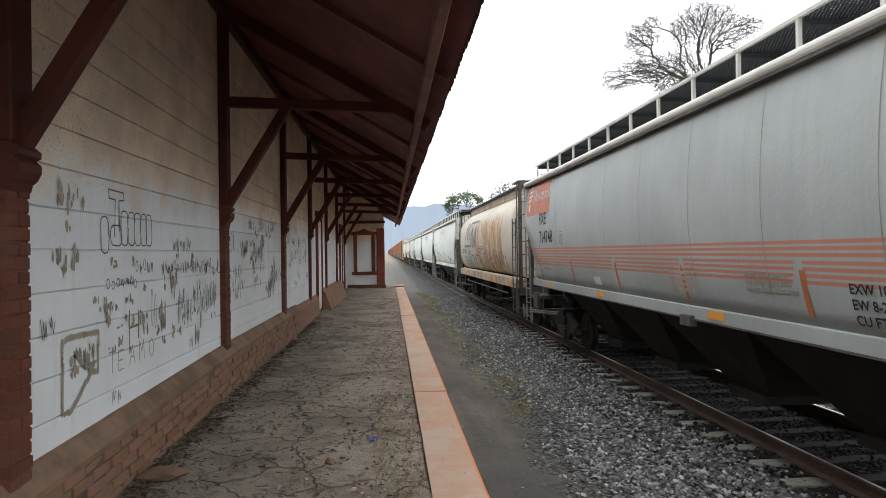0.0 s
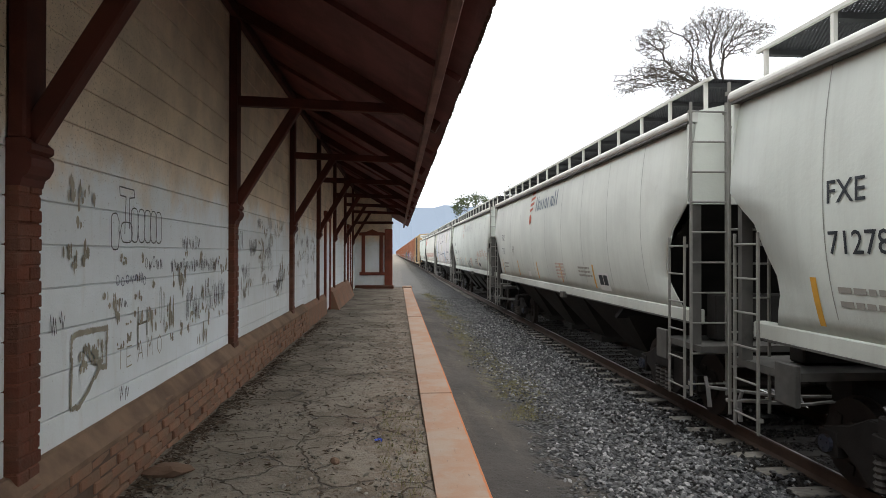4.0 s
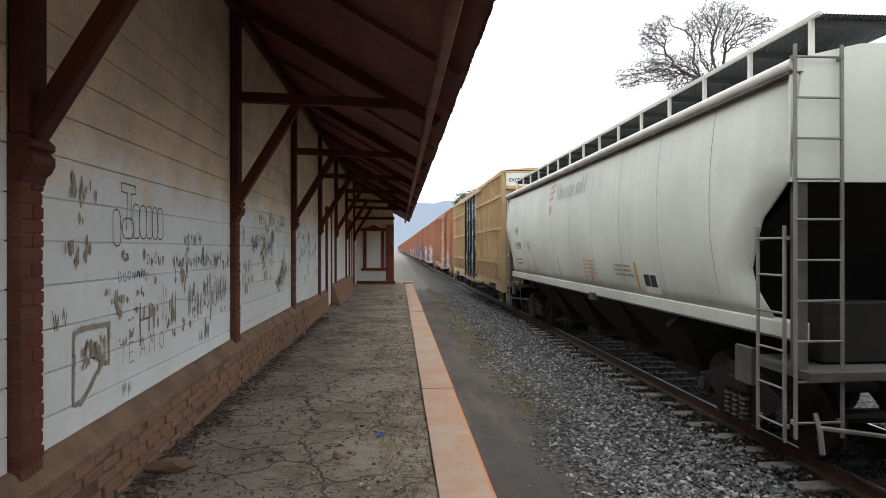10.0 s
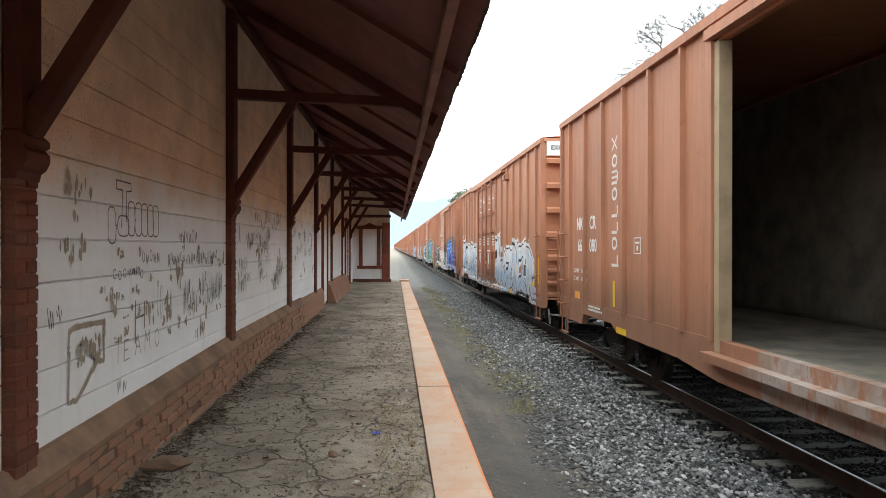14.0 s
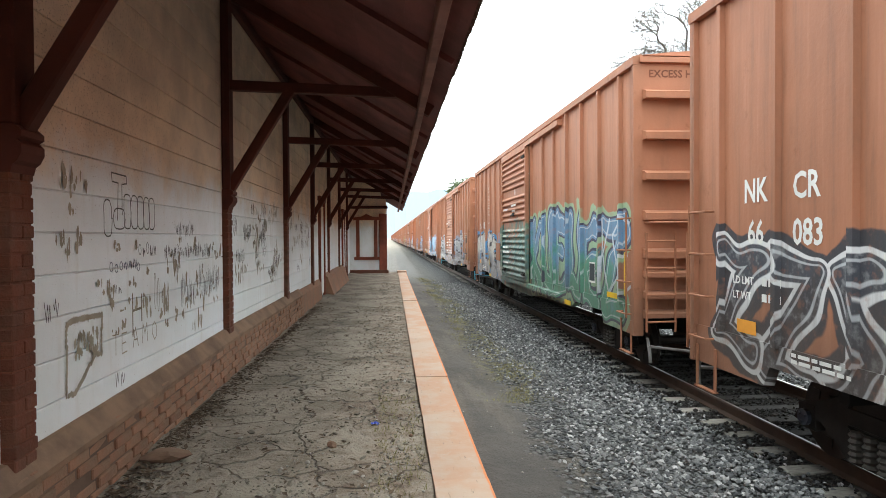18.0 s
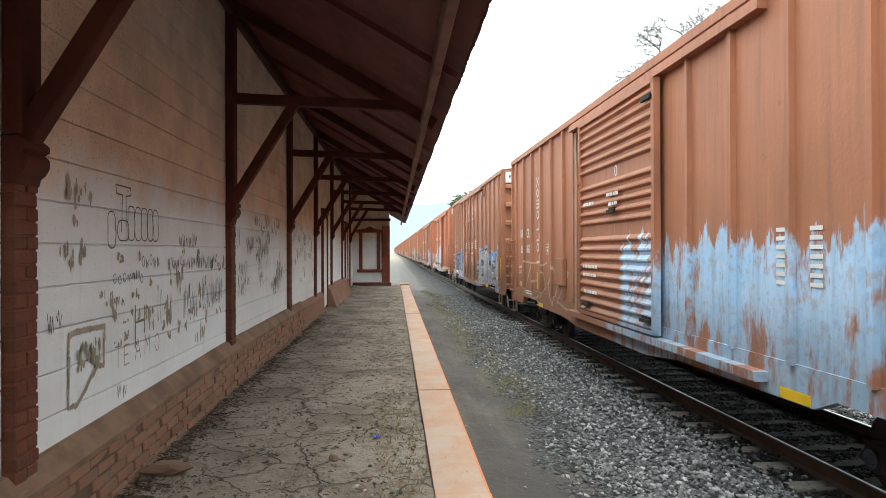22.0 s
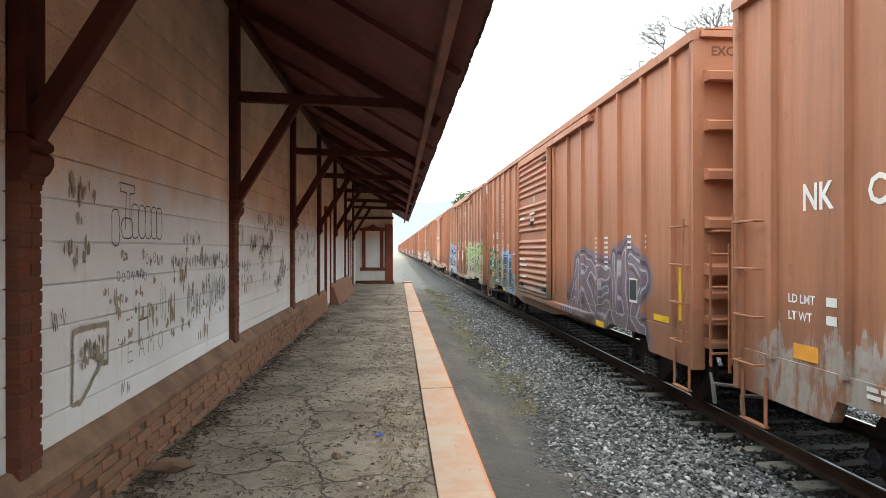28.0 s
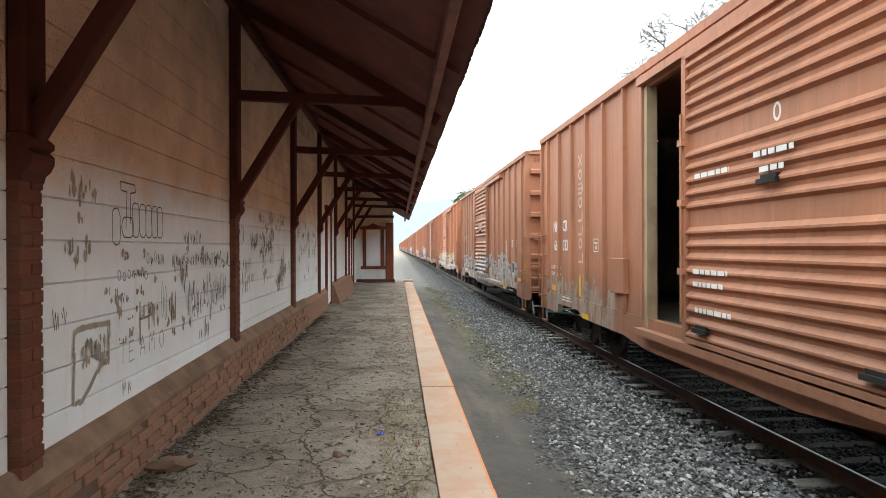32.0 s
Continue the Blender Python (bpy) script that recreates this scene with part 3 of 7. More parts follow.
def make_track():
    tr = thing("railway_track", "single railway track on weathered sleepers in grey stone", "railway track", kind="structure")
    prof = [(-0.07, -0.17), (0.07, -0.17), (0.07, -0.155), (0.012, -0.13), (0.012, -0.045), (0.036, -0.035), (0.036, -0.004), (0.028, 0.0),
            (-0.028, 0.0), (-0.036, -0.004), (-0.036, -0.035), (-0.012, -0.045), (-0.012, -0.13), (-0.07, -0.155)]
    for s in (-1, 1):
        bm = bmesh.new()
        prism(bm, prof, -60, 900, "y")
        ob = part("rail", bm, M["rail"], tr, "rust-brown steel rail with a worn top", pose(track_x(0) + s * 0.755, 0, RAIL_Z, 0, 0, math.degrees(LEAN)))
        bm = boxes((-0.014, 0.014, -60, 900, -0.001, 0.0015))
        part("rail_head", bm, M["tread"], ob, "bright worn running surface")
    bm = bmesh.new()
    box(bm, -1.28, 1.28, -0.11, 0.11, -0.18, 0.0)
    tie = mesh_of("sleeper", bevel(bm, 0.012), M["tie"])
    for i in range(110):
        y = 1.0 + i * 0.575
        part("sleeper", tie, None, tr, at=pose(track_x(y) + random.uniform(-0.04, 0.04), y, RAIL_Z - 0.155 + random.uniform(-0.012, 0.005), 0, 0, random.uniform(-0.8, 0.8)))
    bm = bmesh.new()
    for i in range(230):
        y = 1.0 + (110 + i) * 0.575
        box(bm, track_x(y) - 1.28, track_x(y) + 1.28, y - 0.11, y + 0.11, RAIL_Z - 0.3, RAIL_Z - 0.165)
    for i in range(20):
        y = 1.0 - (i + 1) * 0.575
        box(bm, track_x(y) - 1.28, track_x(y) + 1.28, y - 0.11, y + 0.11, RAIL_Z - 0.3, RAIL_Z - 0.165)
    part("distant_sleepers", bm, M["tie"], tr, kind="stuff")


make_track()


def make_curb():
    kerb = thing("platform_kerb", "pale orange painted concrete kerb along the platform edge", "kerb", kind="structure")
    y, random_ = -4.9, random.Random(5)
    while y < 28.9:
        w = random_.choice((3.0, 2.8, 3.1))
        w = min(w, 29.2 - y)
        bm = boxes((0.255, 0.620, y + 0.0005, y + w - 0.0005, -0.75, 0.035 + random_.uniform(-0.006, 0.006)))
        part("kerb_slab", bevel(bm, 0.002, 1), M["curb"], kerb)
        y += w
    part("kerb_end", bevel(boxes((0.22, 0.64, 29.25, 30.0, -0.7, 0.10)), 0.02), M["curb"], kerb, "paler raised block at the kerb's end")


make_curb()

# ---- station ----
WX = -1.95                                        # face of the white wall
POSTS = [-4.9, -0.75, 3.40, 7.57, 11.69, 15.50, 19.40, 23.25, 27.15]
EAVE_X, EAVE_Z, PLATE_Z = 0.60, 3.13, 4.60
Y0, Y1, BAY = -8.0, 36.0, 29.4


def roof_z(x):
    return EAVE_Z + (EAVE_X - x) * (PLATE_Z - EAVE_Z) / (EAVE_X - WX)


def make_station():
    st = thing("station_wall", "whitewashed board-marked station wall with scrawls and chipped paint", "wall", kind="structure")
    core = boxes((WX - 0.35, WX - 0.02, Y0, BAY + 0.1, 0.0, PLATE_Z + 0.3), (WX - 0.35, -8.2, Y0, Y0 + 0.3, -0.6, 5.0), (-8.5, -8.2, Y0, Y1, -0.6, 5.0))
    part("wall_core", core, M["wall"], st)
    ends = [Y0] + POSTS + [BAY]
    for a, b in zip(ends[:-1], ends[1:]):
        a, b = (a + 0.10 if a > Y0 else a), b + (-0.10 if b < BAY else 0)
        z = 0.44
        while z < PLATE_Z:
            h = min(0.245, PLATE_Z - z)
            bm = boxes((WX - 0.03, WX, a, b, z + 0.003, z + h - 0.003))
            part("wall_board", bevel(bm, 0.005), M["wall"], st)
            z += h
    return st


station = make_station()


def make_frames():
    """Brick pilasters, timber posts with corbels, braces, tie beams and rafters that carry the roof."""
    for i, y in enumerate(POSTS):
        f = thing("roof_bracket", "dark red-brown timber post, brace and tie beam carrying the porch roof", "roof bracket", "porch brackets", "structure")
        # pilaster bricks
        pil = part("pilaster", boxes((WX - 0.05, WX + 0.056, y - 0.097, y + 0.097, 0.0, 1.97)), M["brick"], f, "red-brown painted brick pilaster")
        if 0 < y < 12:
            z, k = 0.0, 0
            while z < 1.93:
                cuts = (-0.104, 0.104) if k % 2 else (-0.104, 0.0, 0.104)
                for a, b in zip(cuts[:-1], cuts[1:]):
                    j = random.uniform(-0.004, 0.004)
                    bm = boxes((WX, WX + 0.066 + j, y + a + 0.003, y + b - 0.003, z + 0.004, z + 0.068))
                    part("brick", bevel(bm, 0.005), M["brick"], pil)
                z, k = z + 0.074, k + 1
        # post standing on a carved corbel
        bm = bmesh.new()
        box(bm, WX, WX + 0.09, y - 0.10, y + 0.10, 2.20, PLATE_Z + 0.05)
        part("post", bevel(bm, 0.012), M["timber"], f)
        bm = bmesh.new()
        prism(bm, [(WX, 1.96), (WX + 0.07, 1.96), (WX + 0.08, 2.0), (WX + 0.105, 2.02), (WX + 0.125, 2.06), (WX + 0.125, 2.10), (WX + 0.10, 2.125),
                   (WX + 0.125, 2.14), (WX + 0.125, 2.17), (WX + 0.09, 2.20), (WX, 2.20)], y - 0.105, y + 0.105, "y")
        part("corbel", bm, M["timber"], f, "carved timber corbel")
        bm = bmesh.new()
        beam(bm, (WX, y, 3.41), (0.36, y, 3.33), 0.11, 0.115)
        part("tie_beam", bevel(bm, 0.01), M["timber"], f)
        bm = bmesh.new()
        beam(bm, (WX + 0.06, y, 2.19), (-1.17, y, 3.37), 0.10, 0.115)
        part("brace", bevel(bm, 0.01), M["timber"], f)
        bm = bmesh.new()
        beam(bm, (WX, y, roof_z(WX) - 0.075), (EAVE_X - 0.12, y, roof_z(EAVE_X - 0.12) - 0.075), 0.13, 0.14)
        part("rafter", bevel(bm, 0.008), M["timber"], f)


make_frames()


def make_roof():
    rf = thing("porch_roof", "dark red boarded porch roof with a ragged sheet edge", "roof", kind="structure")
    ang = math.atan2(PLATE_Z - EAVE_Z, EAVE_X - WX)
    # boards run along the porch, lapped down the slope
    n = 11
    for i in range(n):
        xa = WX + (EAVE_X - 0.03 - WX) * i / n
        xb = WX + (EAVE_X - 0.03 - WX) * (i + 1) / n
        bm = bmesh.new()
        prism(bm, [(xa, roof_z(xa)), (xb - 0.0006, roof_z(xb)), (xb - 0.0006, roof_z(xb) + 0.025), (xa, roof_z(xa) + 0.025)], Y0, Y1, "y")
        part("roof_board", bm, M["deck"], rf)
    # lighter secondary rafters and the two long purlins
    for a, b in zip(POSTS[:-1], POSTS[1:]):
        for k in (1,):
            y = a + (b - a) * k / 2
            bm = bmesh.new()
            beam(bm, (WX, y, roof_z(WX) - 0.03), (EAVE_X - 0.06, y, roof_z(EAVE_X - 0.06) - 0.03), 0.055, 0.05)
            part("common_rafter", bm, M["deck"], rf)
    for x, d in ((0.345, 0.10), (WX + 0.06, 0.10)):
        bm = boxes((x - 0.038, x + 0.038, Y0, Y1, roof_z(x) - d - 0.10, roof_z(x) - d + 0.03))
        part("purlin", bevel(bm, 0.008), M["purlin"] if x > 0 else M["timber"], rf)
    rr, y = random.Random(3), Y0
    while y < Y1:
        w = rr.uniform(0.55, 0.75)
        over = rr.uniform(-0.004, 0.008)
        bm = bmesh.new()
        k = 10
        rows = []
        for j, x in enumerate((WX - 0.3, EAVE_X + over)):
            lift = rr.uniform(0, 0.008)
            rows.append([bm.verts.new((x + (rr.uniform(-0.004, 0.004) if j else 0), y + (w + 0.02) * q / k, roof_z(x) + 0.045 + lift + 0.006 * math.cos(q * math.pi))) for q in range(k + 1)])
            rows.append([bm.verts.new((v.co.x, v.co.y, v.co.z - 0.004)) for v in rows[-1]])
        for q in range(k):
            bm.faces.new((rows[0][q], rows[2][q], rows[2][q + 1], rows[0][q + 1]))
            bm.faces.new((rows[1][q + 1], rows[3][q + 1], rows[3][q], rows[1][q]))
            bm.faces.new((rows[2][q], rows[3][q], rows[3][q + 1], rows[2][q + 1]))
        part("roof_sheet", bm, M["sheet"], rf)
        y += w
    bm = bmesh.new()
    prism(bm, [(WX - 0.3, roof_z(WX) + 0.2), (-5.2, 6.6), (-8.7, 5.0), (-8.7, 4.9), (-5.2, 6.45), (WX - 0.3, roof_z(WX) + 0.1)], Y0, Y1, "y")
    part("main_roof", bm, M["sheet"], rf)


make_roof()


def make_bay():
    """The far end of the porch: a projecting bay with a boarded window in red-brown trim."""
    b = thing("end_bay", "projecting white end wall with red-brown trim and boarded window", "wall", kind="structure")
    part("bay_wall", boxes((-8.0, -0.30, BAY, Y1, -0.1, 3.45), (WX - 0.1, -0.55, BAY, Y1, 3.45, 4.2)), M["wall"], b)
    part("corner_pilaster", bevel(boxes((-0.60, -0.24, BAY - 0.10, BAY + 0.4, -0.1, 2.75)), 0.02), M["trim"], b, "red-brown corner pilaster")
    part("bay_plinth", bevel(boxes((WX, -0.18, BAY - 0.12, BAY, -0.05, 0.16)), 0.02), M["brick"], b)
    part("cornice", bevel(boxes((WX, -0.2, BAY - 0.10, BAY, 2.98, 3.10)), 0.02), M["timber"], b)
    win = part("window", bevel(boxes((-1.52, -0.82, BAY - 0.015, BAY + 0.01, 0.80, 2.45)), 0.004), M["wall"], b, "white board filling the window")
    for r in ((-1.66, -1.50, 0.62, 2.55), (-0.84, -0.68, 0.62, 2.55)):
        part("window_jamb", bevel(boxes((r[0], r[1], BAY - 0.07, BAY, r[2], r[3])), 0.01), M["trim"], win)
    part("window_sill", bevel(boxes((-1.75, -0.60, BAY - 0.10, BAY, 0.62, 0.76)), 0.01), M["trim"], win)
    bm = bmesh.new()
    prism(bm, [(-1.78, 2.45), (-0.56, 2.45), (-0.56, 2.58), (-0.92, 2.62), (-1.17, 2.74), (-1.42, 2.62), (-1.78, 2.58)], BAY - 0.10, BAY, "y")
    part("window_hood", bm, M["trim"], win, "peaked red-brown window hood")
    # two doors in the side wall before the bay
    for y in (17.5, 25.2):
        d = thing("door", "closed white boarded door in a red-brown frame", "door", "station doors", "structure")
        part("door_leaf", bevel(boxes((WX, WX + 0.03, y - 0.5, y + 0.5, 0.1, 2.5)), 0.006), M["wall"], d)
        for s in (-0.57, 0.5):
            part("door_jamb", bevel(boxes((WX, WX + 0.07, y + s, y + s + 0.07, 0.0, 2.75)), 0.01), M["trim"], d)
        part("door_head", bevel(boxes((WX, WX + 0.09, y - 0.65, y + 0.65, 2.62, 2.75)), 0.01), M["trim"], d)


make_bay()


def dip(y):
    return -0.075 * min(1.0, max(0.0, (7.6 - y) / 4.2))


def make_plinth():
    pl = thing("brick_plinth", "low red-brown brick plinth along the station wall", "plinth", kind="structure")
    spans = [(Y0, 16.85), (18.15, 24.5)]
    for a, b in spans:
        part("plinth_core", boxes((WX - 0.02, WX + 0.086, a, b, -0.1, 0.40)), M["mortar"], pl)
    bm = bmesh.new()
    prism(bm, [(WX, -0.1), (WX + 0.10, -0.1), (WX + 0.085, 0.44), (WX + 0.02, 0.55), (WX, 0.55)], Y0, 2.6, "y")
    prism(bm, [(WX, -0.1), (WX + 0.10, -0.1), (WX + 0.085, 0.44), (WX + 0.02, 0.55), (WX, 0.55)], 13.2, 16.85, "y")
    prism(bm, [(WX, -0.1), (WX + 0.34, -0.1), (WX + 0.12, 0.52), (WX, 0.62)], 18.1, 24.4, "y")
    part("rendered_plinth", bm, M["dusty_brick"], pl, "brown rendered plinth")
    rr = random.Random(11)
    shapes = []
    for k in range(6):
        w = 0.235 + 0.01 * (k % 3)
        b2 = bmesh.new()
        box(b2, 0, 0.07, 0, w, 0, 0.068)
        for v in b2.verts:
            v.co += Vector((rr.uniform(-0.004, 0.004), rr.uniform(-0.004, 0.004), rr.uniform(-0.004, 0.004)))
        shapes.append((w, mesh_of("brick", bevel(b2, 0.008), M["dusty_brick"])))
    for c in range(7):
        y, z = 2.6 - 0.12 * (c % 2), -0.035 + c * 0.077
        while y < 13.2:
            w, me = rr.choice(shapes)
            if rr.random() > 0.03:
                part("brick", me, None, pl, at=pose(WX + 0.035 + rr.uniform(-0.010, 0.012) - 0.002 * c, y, z + dip(y), 0, 0, rr.uniform(-1.0, 1.0)))
            y += w + 0.012
    # one uneven sloping strip of mortar on the top course
    verts, n = [], 90
    for k in range(n + 1):
        y = 2.6 + 10.6 * k / n
        d, e = dip(y), noise.noise(Vector((y * 3.1, 0, 4))) * 0.012
        verts.append([(WX - 0.01, y, 0.585 + d), (WX + 0.03 + e * 0.5, y, 0.575 + d + e), (WX + 0.118 + e, y, 0.470 + d + e), (WX + 0.112 + e, y, 0.43 + d), (WX - 0.01, y, 0.43 + d)])
    bm = bmesh.new()
    rows = [[bm.verts.new(q) for q in r] for r in verts]
    for a, b in zip(rows[:-1], rows[1:]):
        for k in range(4):
            bm.faces.new((a[k], b[k], b[k + 1], a[k + 1]))
    bmesh.ops.recalc_face_normals(bm, faces=bm.faces)
    part("mortar_fillet", bm, M["fillet"], pl, "sloping mortar fillet on the top course")


make_plinth()


# ---- train ----
# Cars are built round their middle on the rail top; -y is the end that comes first.
PAINTED = {}


def make_truck_meshes():
    frames, springs = [], []
    for s in (-1, 1):
        bm = bmesh.new()
        a, b = sorted((s * 0.99, s * 1.10))
        prism(bm, [(-1.12, 0.36), (-0.98, 0.56), (-0.62, 0.66), (-0.38, 0.78), (0.38, 0.78), (0.62, 0.66), (0.98, 0.56), (1.12, 0.36), (0.98, 0.33),
                   (0.72, 0.42), (0.52, 0.30), (0.34, 0.16), (-0.34, 0.16), (-0.52, 0.30), (-0.72, 0.42), (-0.98, 0.33)], a, b)
        for y in (-0.89, 0.89):
            box(bm, a - 0.01, b + 0.01, y - 0.13, y + 0.13, 0.30, 0.56)
        frames.append(mesh_of("side_frame", bevel(bm, 0.015), M["truck"]))
        # one coil spring as a stack of rounds
        bm = bmesh.new()
        rows = []
        for k in range(11):
            rr = 0.072 if k % 2 == 0 else 0.050
            rows.append([bm.verts.new((s * 1.13 + rr * math.cos(q * math.pi / 4), rr * math.sin(q * math.pi / 4), 0.22 + k * 0.029)) for q in range(8)])
        for lo, hi in zip(rows[:-1], rows[1:]):
            for q in range(8):
                bm.faces.new((lo[q], lo[(q + 1) % 8], hi[(q + 1) % 8], hi[q]))
        springs.append(mesh_of("spring", bm, M["spring"]))
    bm = boxes((-1.16, 1.16, -0.20, 0.20, 0.50, 0.86), (-1.17, -0.92, -0.26, 0.26, 0.52, 0.70), (0.92, 1.17, -0.26, 0.26, 0.52, 0.70))
    bolster = mesh_of("truck", bevel(bm, 0.02), M["truck"])
    bm = bmesh.new()
    rod(bm, (-1.05, 0, 0), (1.05, 0, 0), 0.08, 10)
    for s in (-1, 1):
        for x0, x1, r in ((0.71, 0.74, 0.445), (0.74, 0.83, 0.42)):
            rod(bm, (s * x0, 0, 0), (s * x1, 0, 0), r, 24)
        rod(bm, (s * 0.83, 0, 0), (s * 0.86, 0, 0), 0.20, 14)
        for k in range(3):
            c, sn = math.cos(k * 2.094), math.sin(k * 2.094)
            box(bm, s * 0.83 - 0.012, s * 0.83 + 0.012, c * 0.28 - 0.05, c * 0.28 + 0.05, sn * 0.28 - 0.05, sn * 0.28 + 0.05)
    n = len(bm.faces)
    for s in (-1, 1):
        rod(bm, (s * 1.09, 0, 0), (s * 1.15, 0, 0), 0.085, 12)
        for k in range(3):
            c, sn = math.cos(k * 2.094) * 0.05, math.sin(k * 2.094) * 0.05
            rod(bm, (s * 1.15, c, sn), (s * 1.165, c, sn), 0.016, 6)
    bm.faces.ensure_lookup_table()
    for f in bm.faces[n:]:
        f.material_index = 1
    return frames, bolster, springs, mesh_of("wheelset", bm, M["wheel"], M["cap"])


M["seam"] = plain("grimy_weld_seam", (0.34, 0.34, 0.30), 0.6, 0.3)
M["spring"] = plain("dusty_spring_steel", (0.075, 0.065, 0.056), 0.7, 0.3)
M["board"] = plain("brown_board_paint", (0.33, 0.14, 0.075), 0.6, 0.2)
M["lever"] = plain("weathered_lever_steel", (0.22, 0.21, 0.20), 0.6, 0.3)
M["lever_blue"] = plain("pale_blue_lever_paint", (0.10, 0.36, 0.48), 0.55, 0.2)
TRUCK = make_truck_meshes()


def add_truck(car, y):
    t = part("truck", TRUCK[1], None, car, "grimy cast steel truck", pose(0, y, 0))
    for k in (0, 1):
        part("side_frame", TRUCK[0][k], None, t)
        for dy in (-0.17, 0.0, 0.17) if k == 0 else (0.0,):
            part("spring", TRUCK[2][k], None, t, at=pose(0, dy, 0))
    for dy in (-0.89, 0.89):
        part("wheelset", TRUCK[3], None, t, at=pose(0, dy, 0.42))
    return t


def ladder(w, zs, side_depth=0.10, r=0.012, rails=True):
    """Rungs and rails in the plane y = 0, w wide along x, standing side_depth off."""
    bm = bmesh.new()
    for z in zs:
        rod(bm, (0, -side_depth, z), (w, -side_depth, z), r)
        if not rails:
            for x in (0, w):
                rod(bm, (x, -side_depth, z), (x, 0, z), r)
    if rails:
        for x in (0, w):
            box(bm, x - 0.014, x + 0.014, -side_depth - 0.005, -side_depth + 0.02, zs[0] - 0.15, zs[-1] + 0.12)
            for z in (zs[0], zs[-1]):
                box(bm, x - 0.02, x + 0.02, -side_depth, 0, z - 0.02, z + 0.02)
    return bm


def coupler_bm(s, y):
    bm = bmesh.new()
    box(bm, -0.11, 0.11, min(y, y + s * 0.62), max(y, y + s * 0.62), 0.72, 0.98)
    box(bm, -0.20, 0.16, min(y + s * 0.60, y + s * 0.95), max(y + s * 0.60, y + s * 0.95), 0.66, 1.0)
    box(bm, -0.45, 0.45, min(y - s * 0.35, y), max(y - s * 0.35, y), 0.62, 1.12)
    bevel(bm, 0.02)
    # hanging hose
    rod(bm, (0.42, y + s * 0.3, 0.85), (0.34, y + s * 0.62, 0.35), 0.028)
    rod(bm, (0.34, y + s * 0.62, 0.35), (0.20, y + s * 0.95, 0.55), 0.028)
    return bm


def add_coupler(car, s, y):
    part("coupler", coupler_bm(s, y), M["truck"], car)
    bm = bmesh.new()
    rod(bm, (-1.42, y + s * 0.16, 0.60), (-0.55, y + s * 0.30, 0.50), 0.022)
    rod(bm, (-0.55, y + s * 0.30, 0.50), (0.2, y + s * 0.45, 0.52), 0.022)
    rod(bm, (-1.42, y + s * 0.16, 0.60), (-1.40, y + s * 0.17, 0.36), 0.026)
    rod(bm, (-1.42, y + s * 0.10, 0.72), (-1.42, y + s * 0.16, 0.58), 0.022)
    part("uncoupling_lever", bm, M["lever"], car, "bent uncoupling lever")


def step_bm(x, y, s):
    bm = bmesh.new()
    for dy in (0, 0.42):
        beam(bm, (x, y + dy, 0.95), (x, y + dy, 0.45), 0.05, 0.012)
    box(bm, x - 0.03, x + 0.03, y - 0.02, y + 0.44, 0.44, 0.456)
    return bm


W, PW = 1.60, 1.538                                # over the posts, over the side sheets


def door_leaf(P, body, y0, y1, proud=0.0):
    """A ribbed sliding door hung from its track, built where it stands when shut."""
    x = -W - proud
    d = P("sliding_door", boxes((x - 0.045, x - 0.005, y0, y1, 1.06, 4.64)), "ribbed sliding door")
    bm = bmesh.new()
    z = 1.14
    while z < 4.52:
        if not (2.42 < z < 2.62 or 3.42 < z < 3.62):
            prism(bm, [(x - 0.045, z - 0.03), (x - 0.095, z + 0.005), (x - 0.095, z + 0.03), (x - 0.045, z + 0.085)], y0 + 0.10, y1 - 0.10, "y")
        z += 0.158
    part("door_ribs", bm, body, d)
    bm = bmesh.new()
    for y in (y0, y1 - 0.1):
        box(bm, x - 0.10, x - 0.045, y, y + 0.10, 1.06, 4.64)
    box(bm, x - 0.10, x - 0.045, y0, y1, 1.06, 1.12)
    box(bm, x - 0.10, x - 0.045, y0, y1, 4.58, 4.64)
    part("door_frame", bm, body, d)
    bm = bmesh.new()
    rod(bm, (x - 0.13, y1 - 0.05, 1.3), (x - 0.13, y1 - 0.05, 3.9), 0.018)
    for z in (1.9, 2.75, 3.5):
        box(bm, x - 0.15, x - 0.09, y1 - 0.11, y1 + 0.02, z, z + 0.08)
    part("lock_bar", bm, body, d)
    for yy, zz in ((y0 + 0.28, 1.22), (y0 + 0.22, 4.36), (y1 - 0.5, 1.22), ((y0 + y1) / 2 - 0.1, 2.86)):
        bm = boxes((x - 0.14, x - 0.09, yy - 0.16, yy + 0.16, zz, zz + 0.05), (x - 0.11, x - 0.045, yy - 0.13, yy + 0.13, zz + 0.05, zz + 0.09))
        part("door_handle", bm, M["truck"], d)
    return d


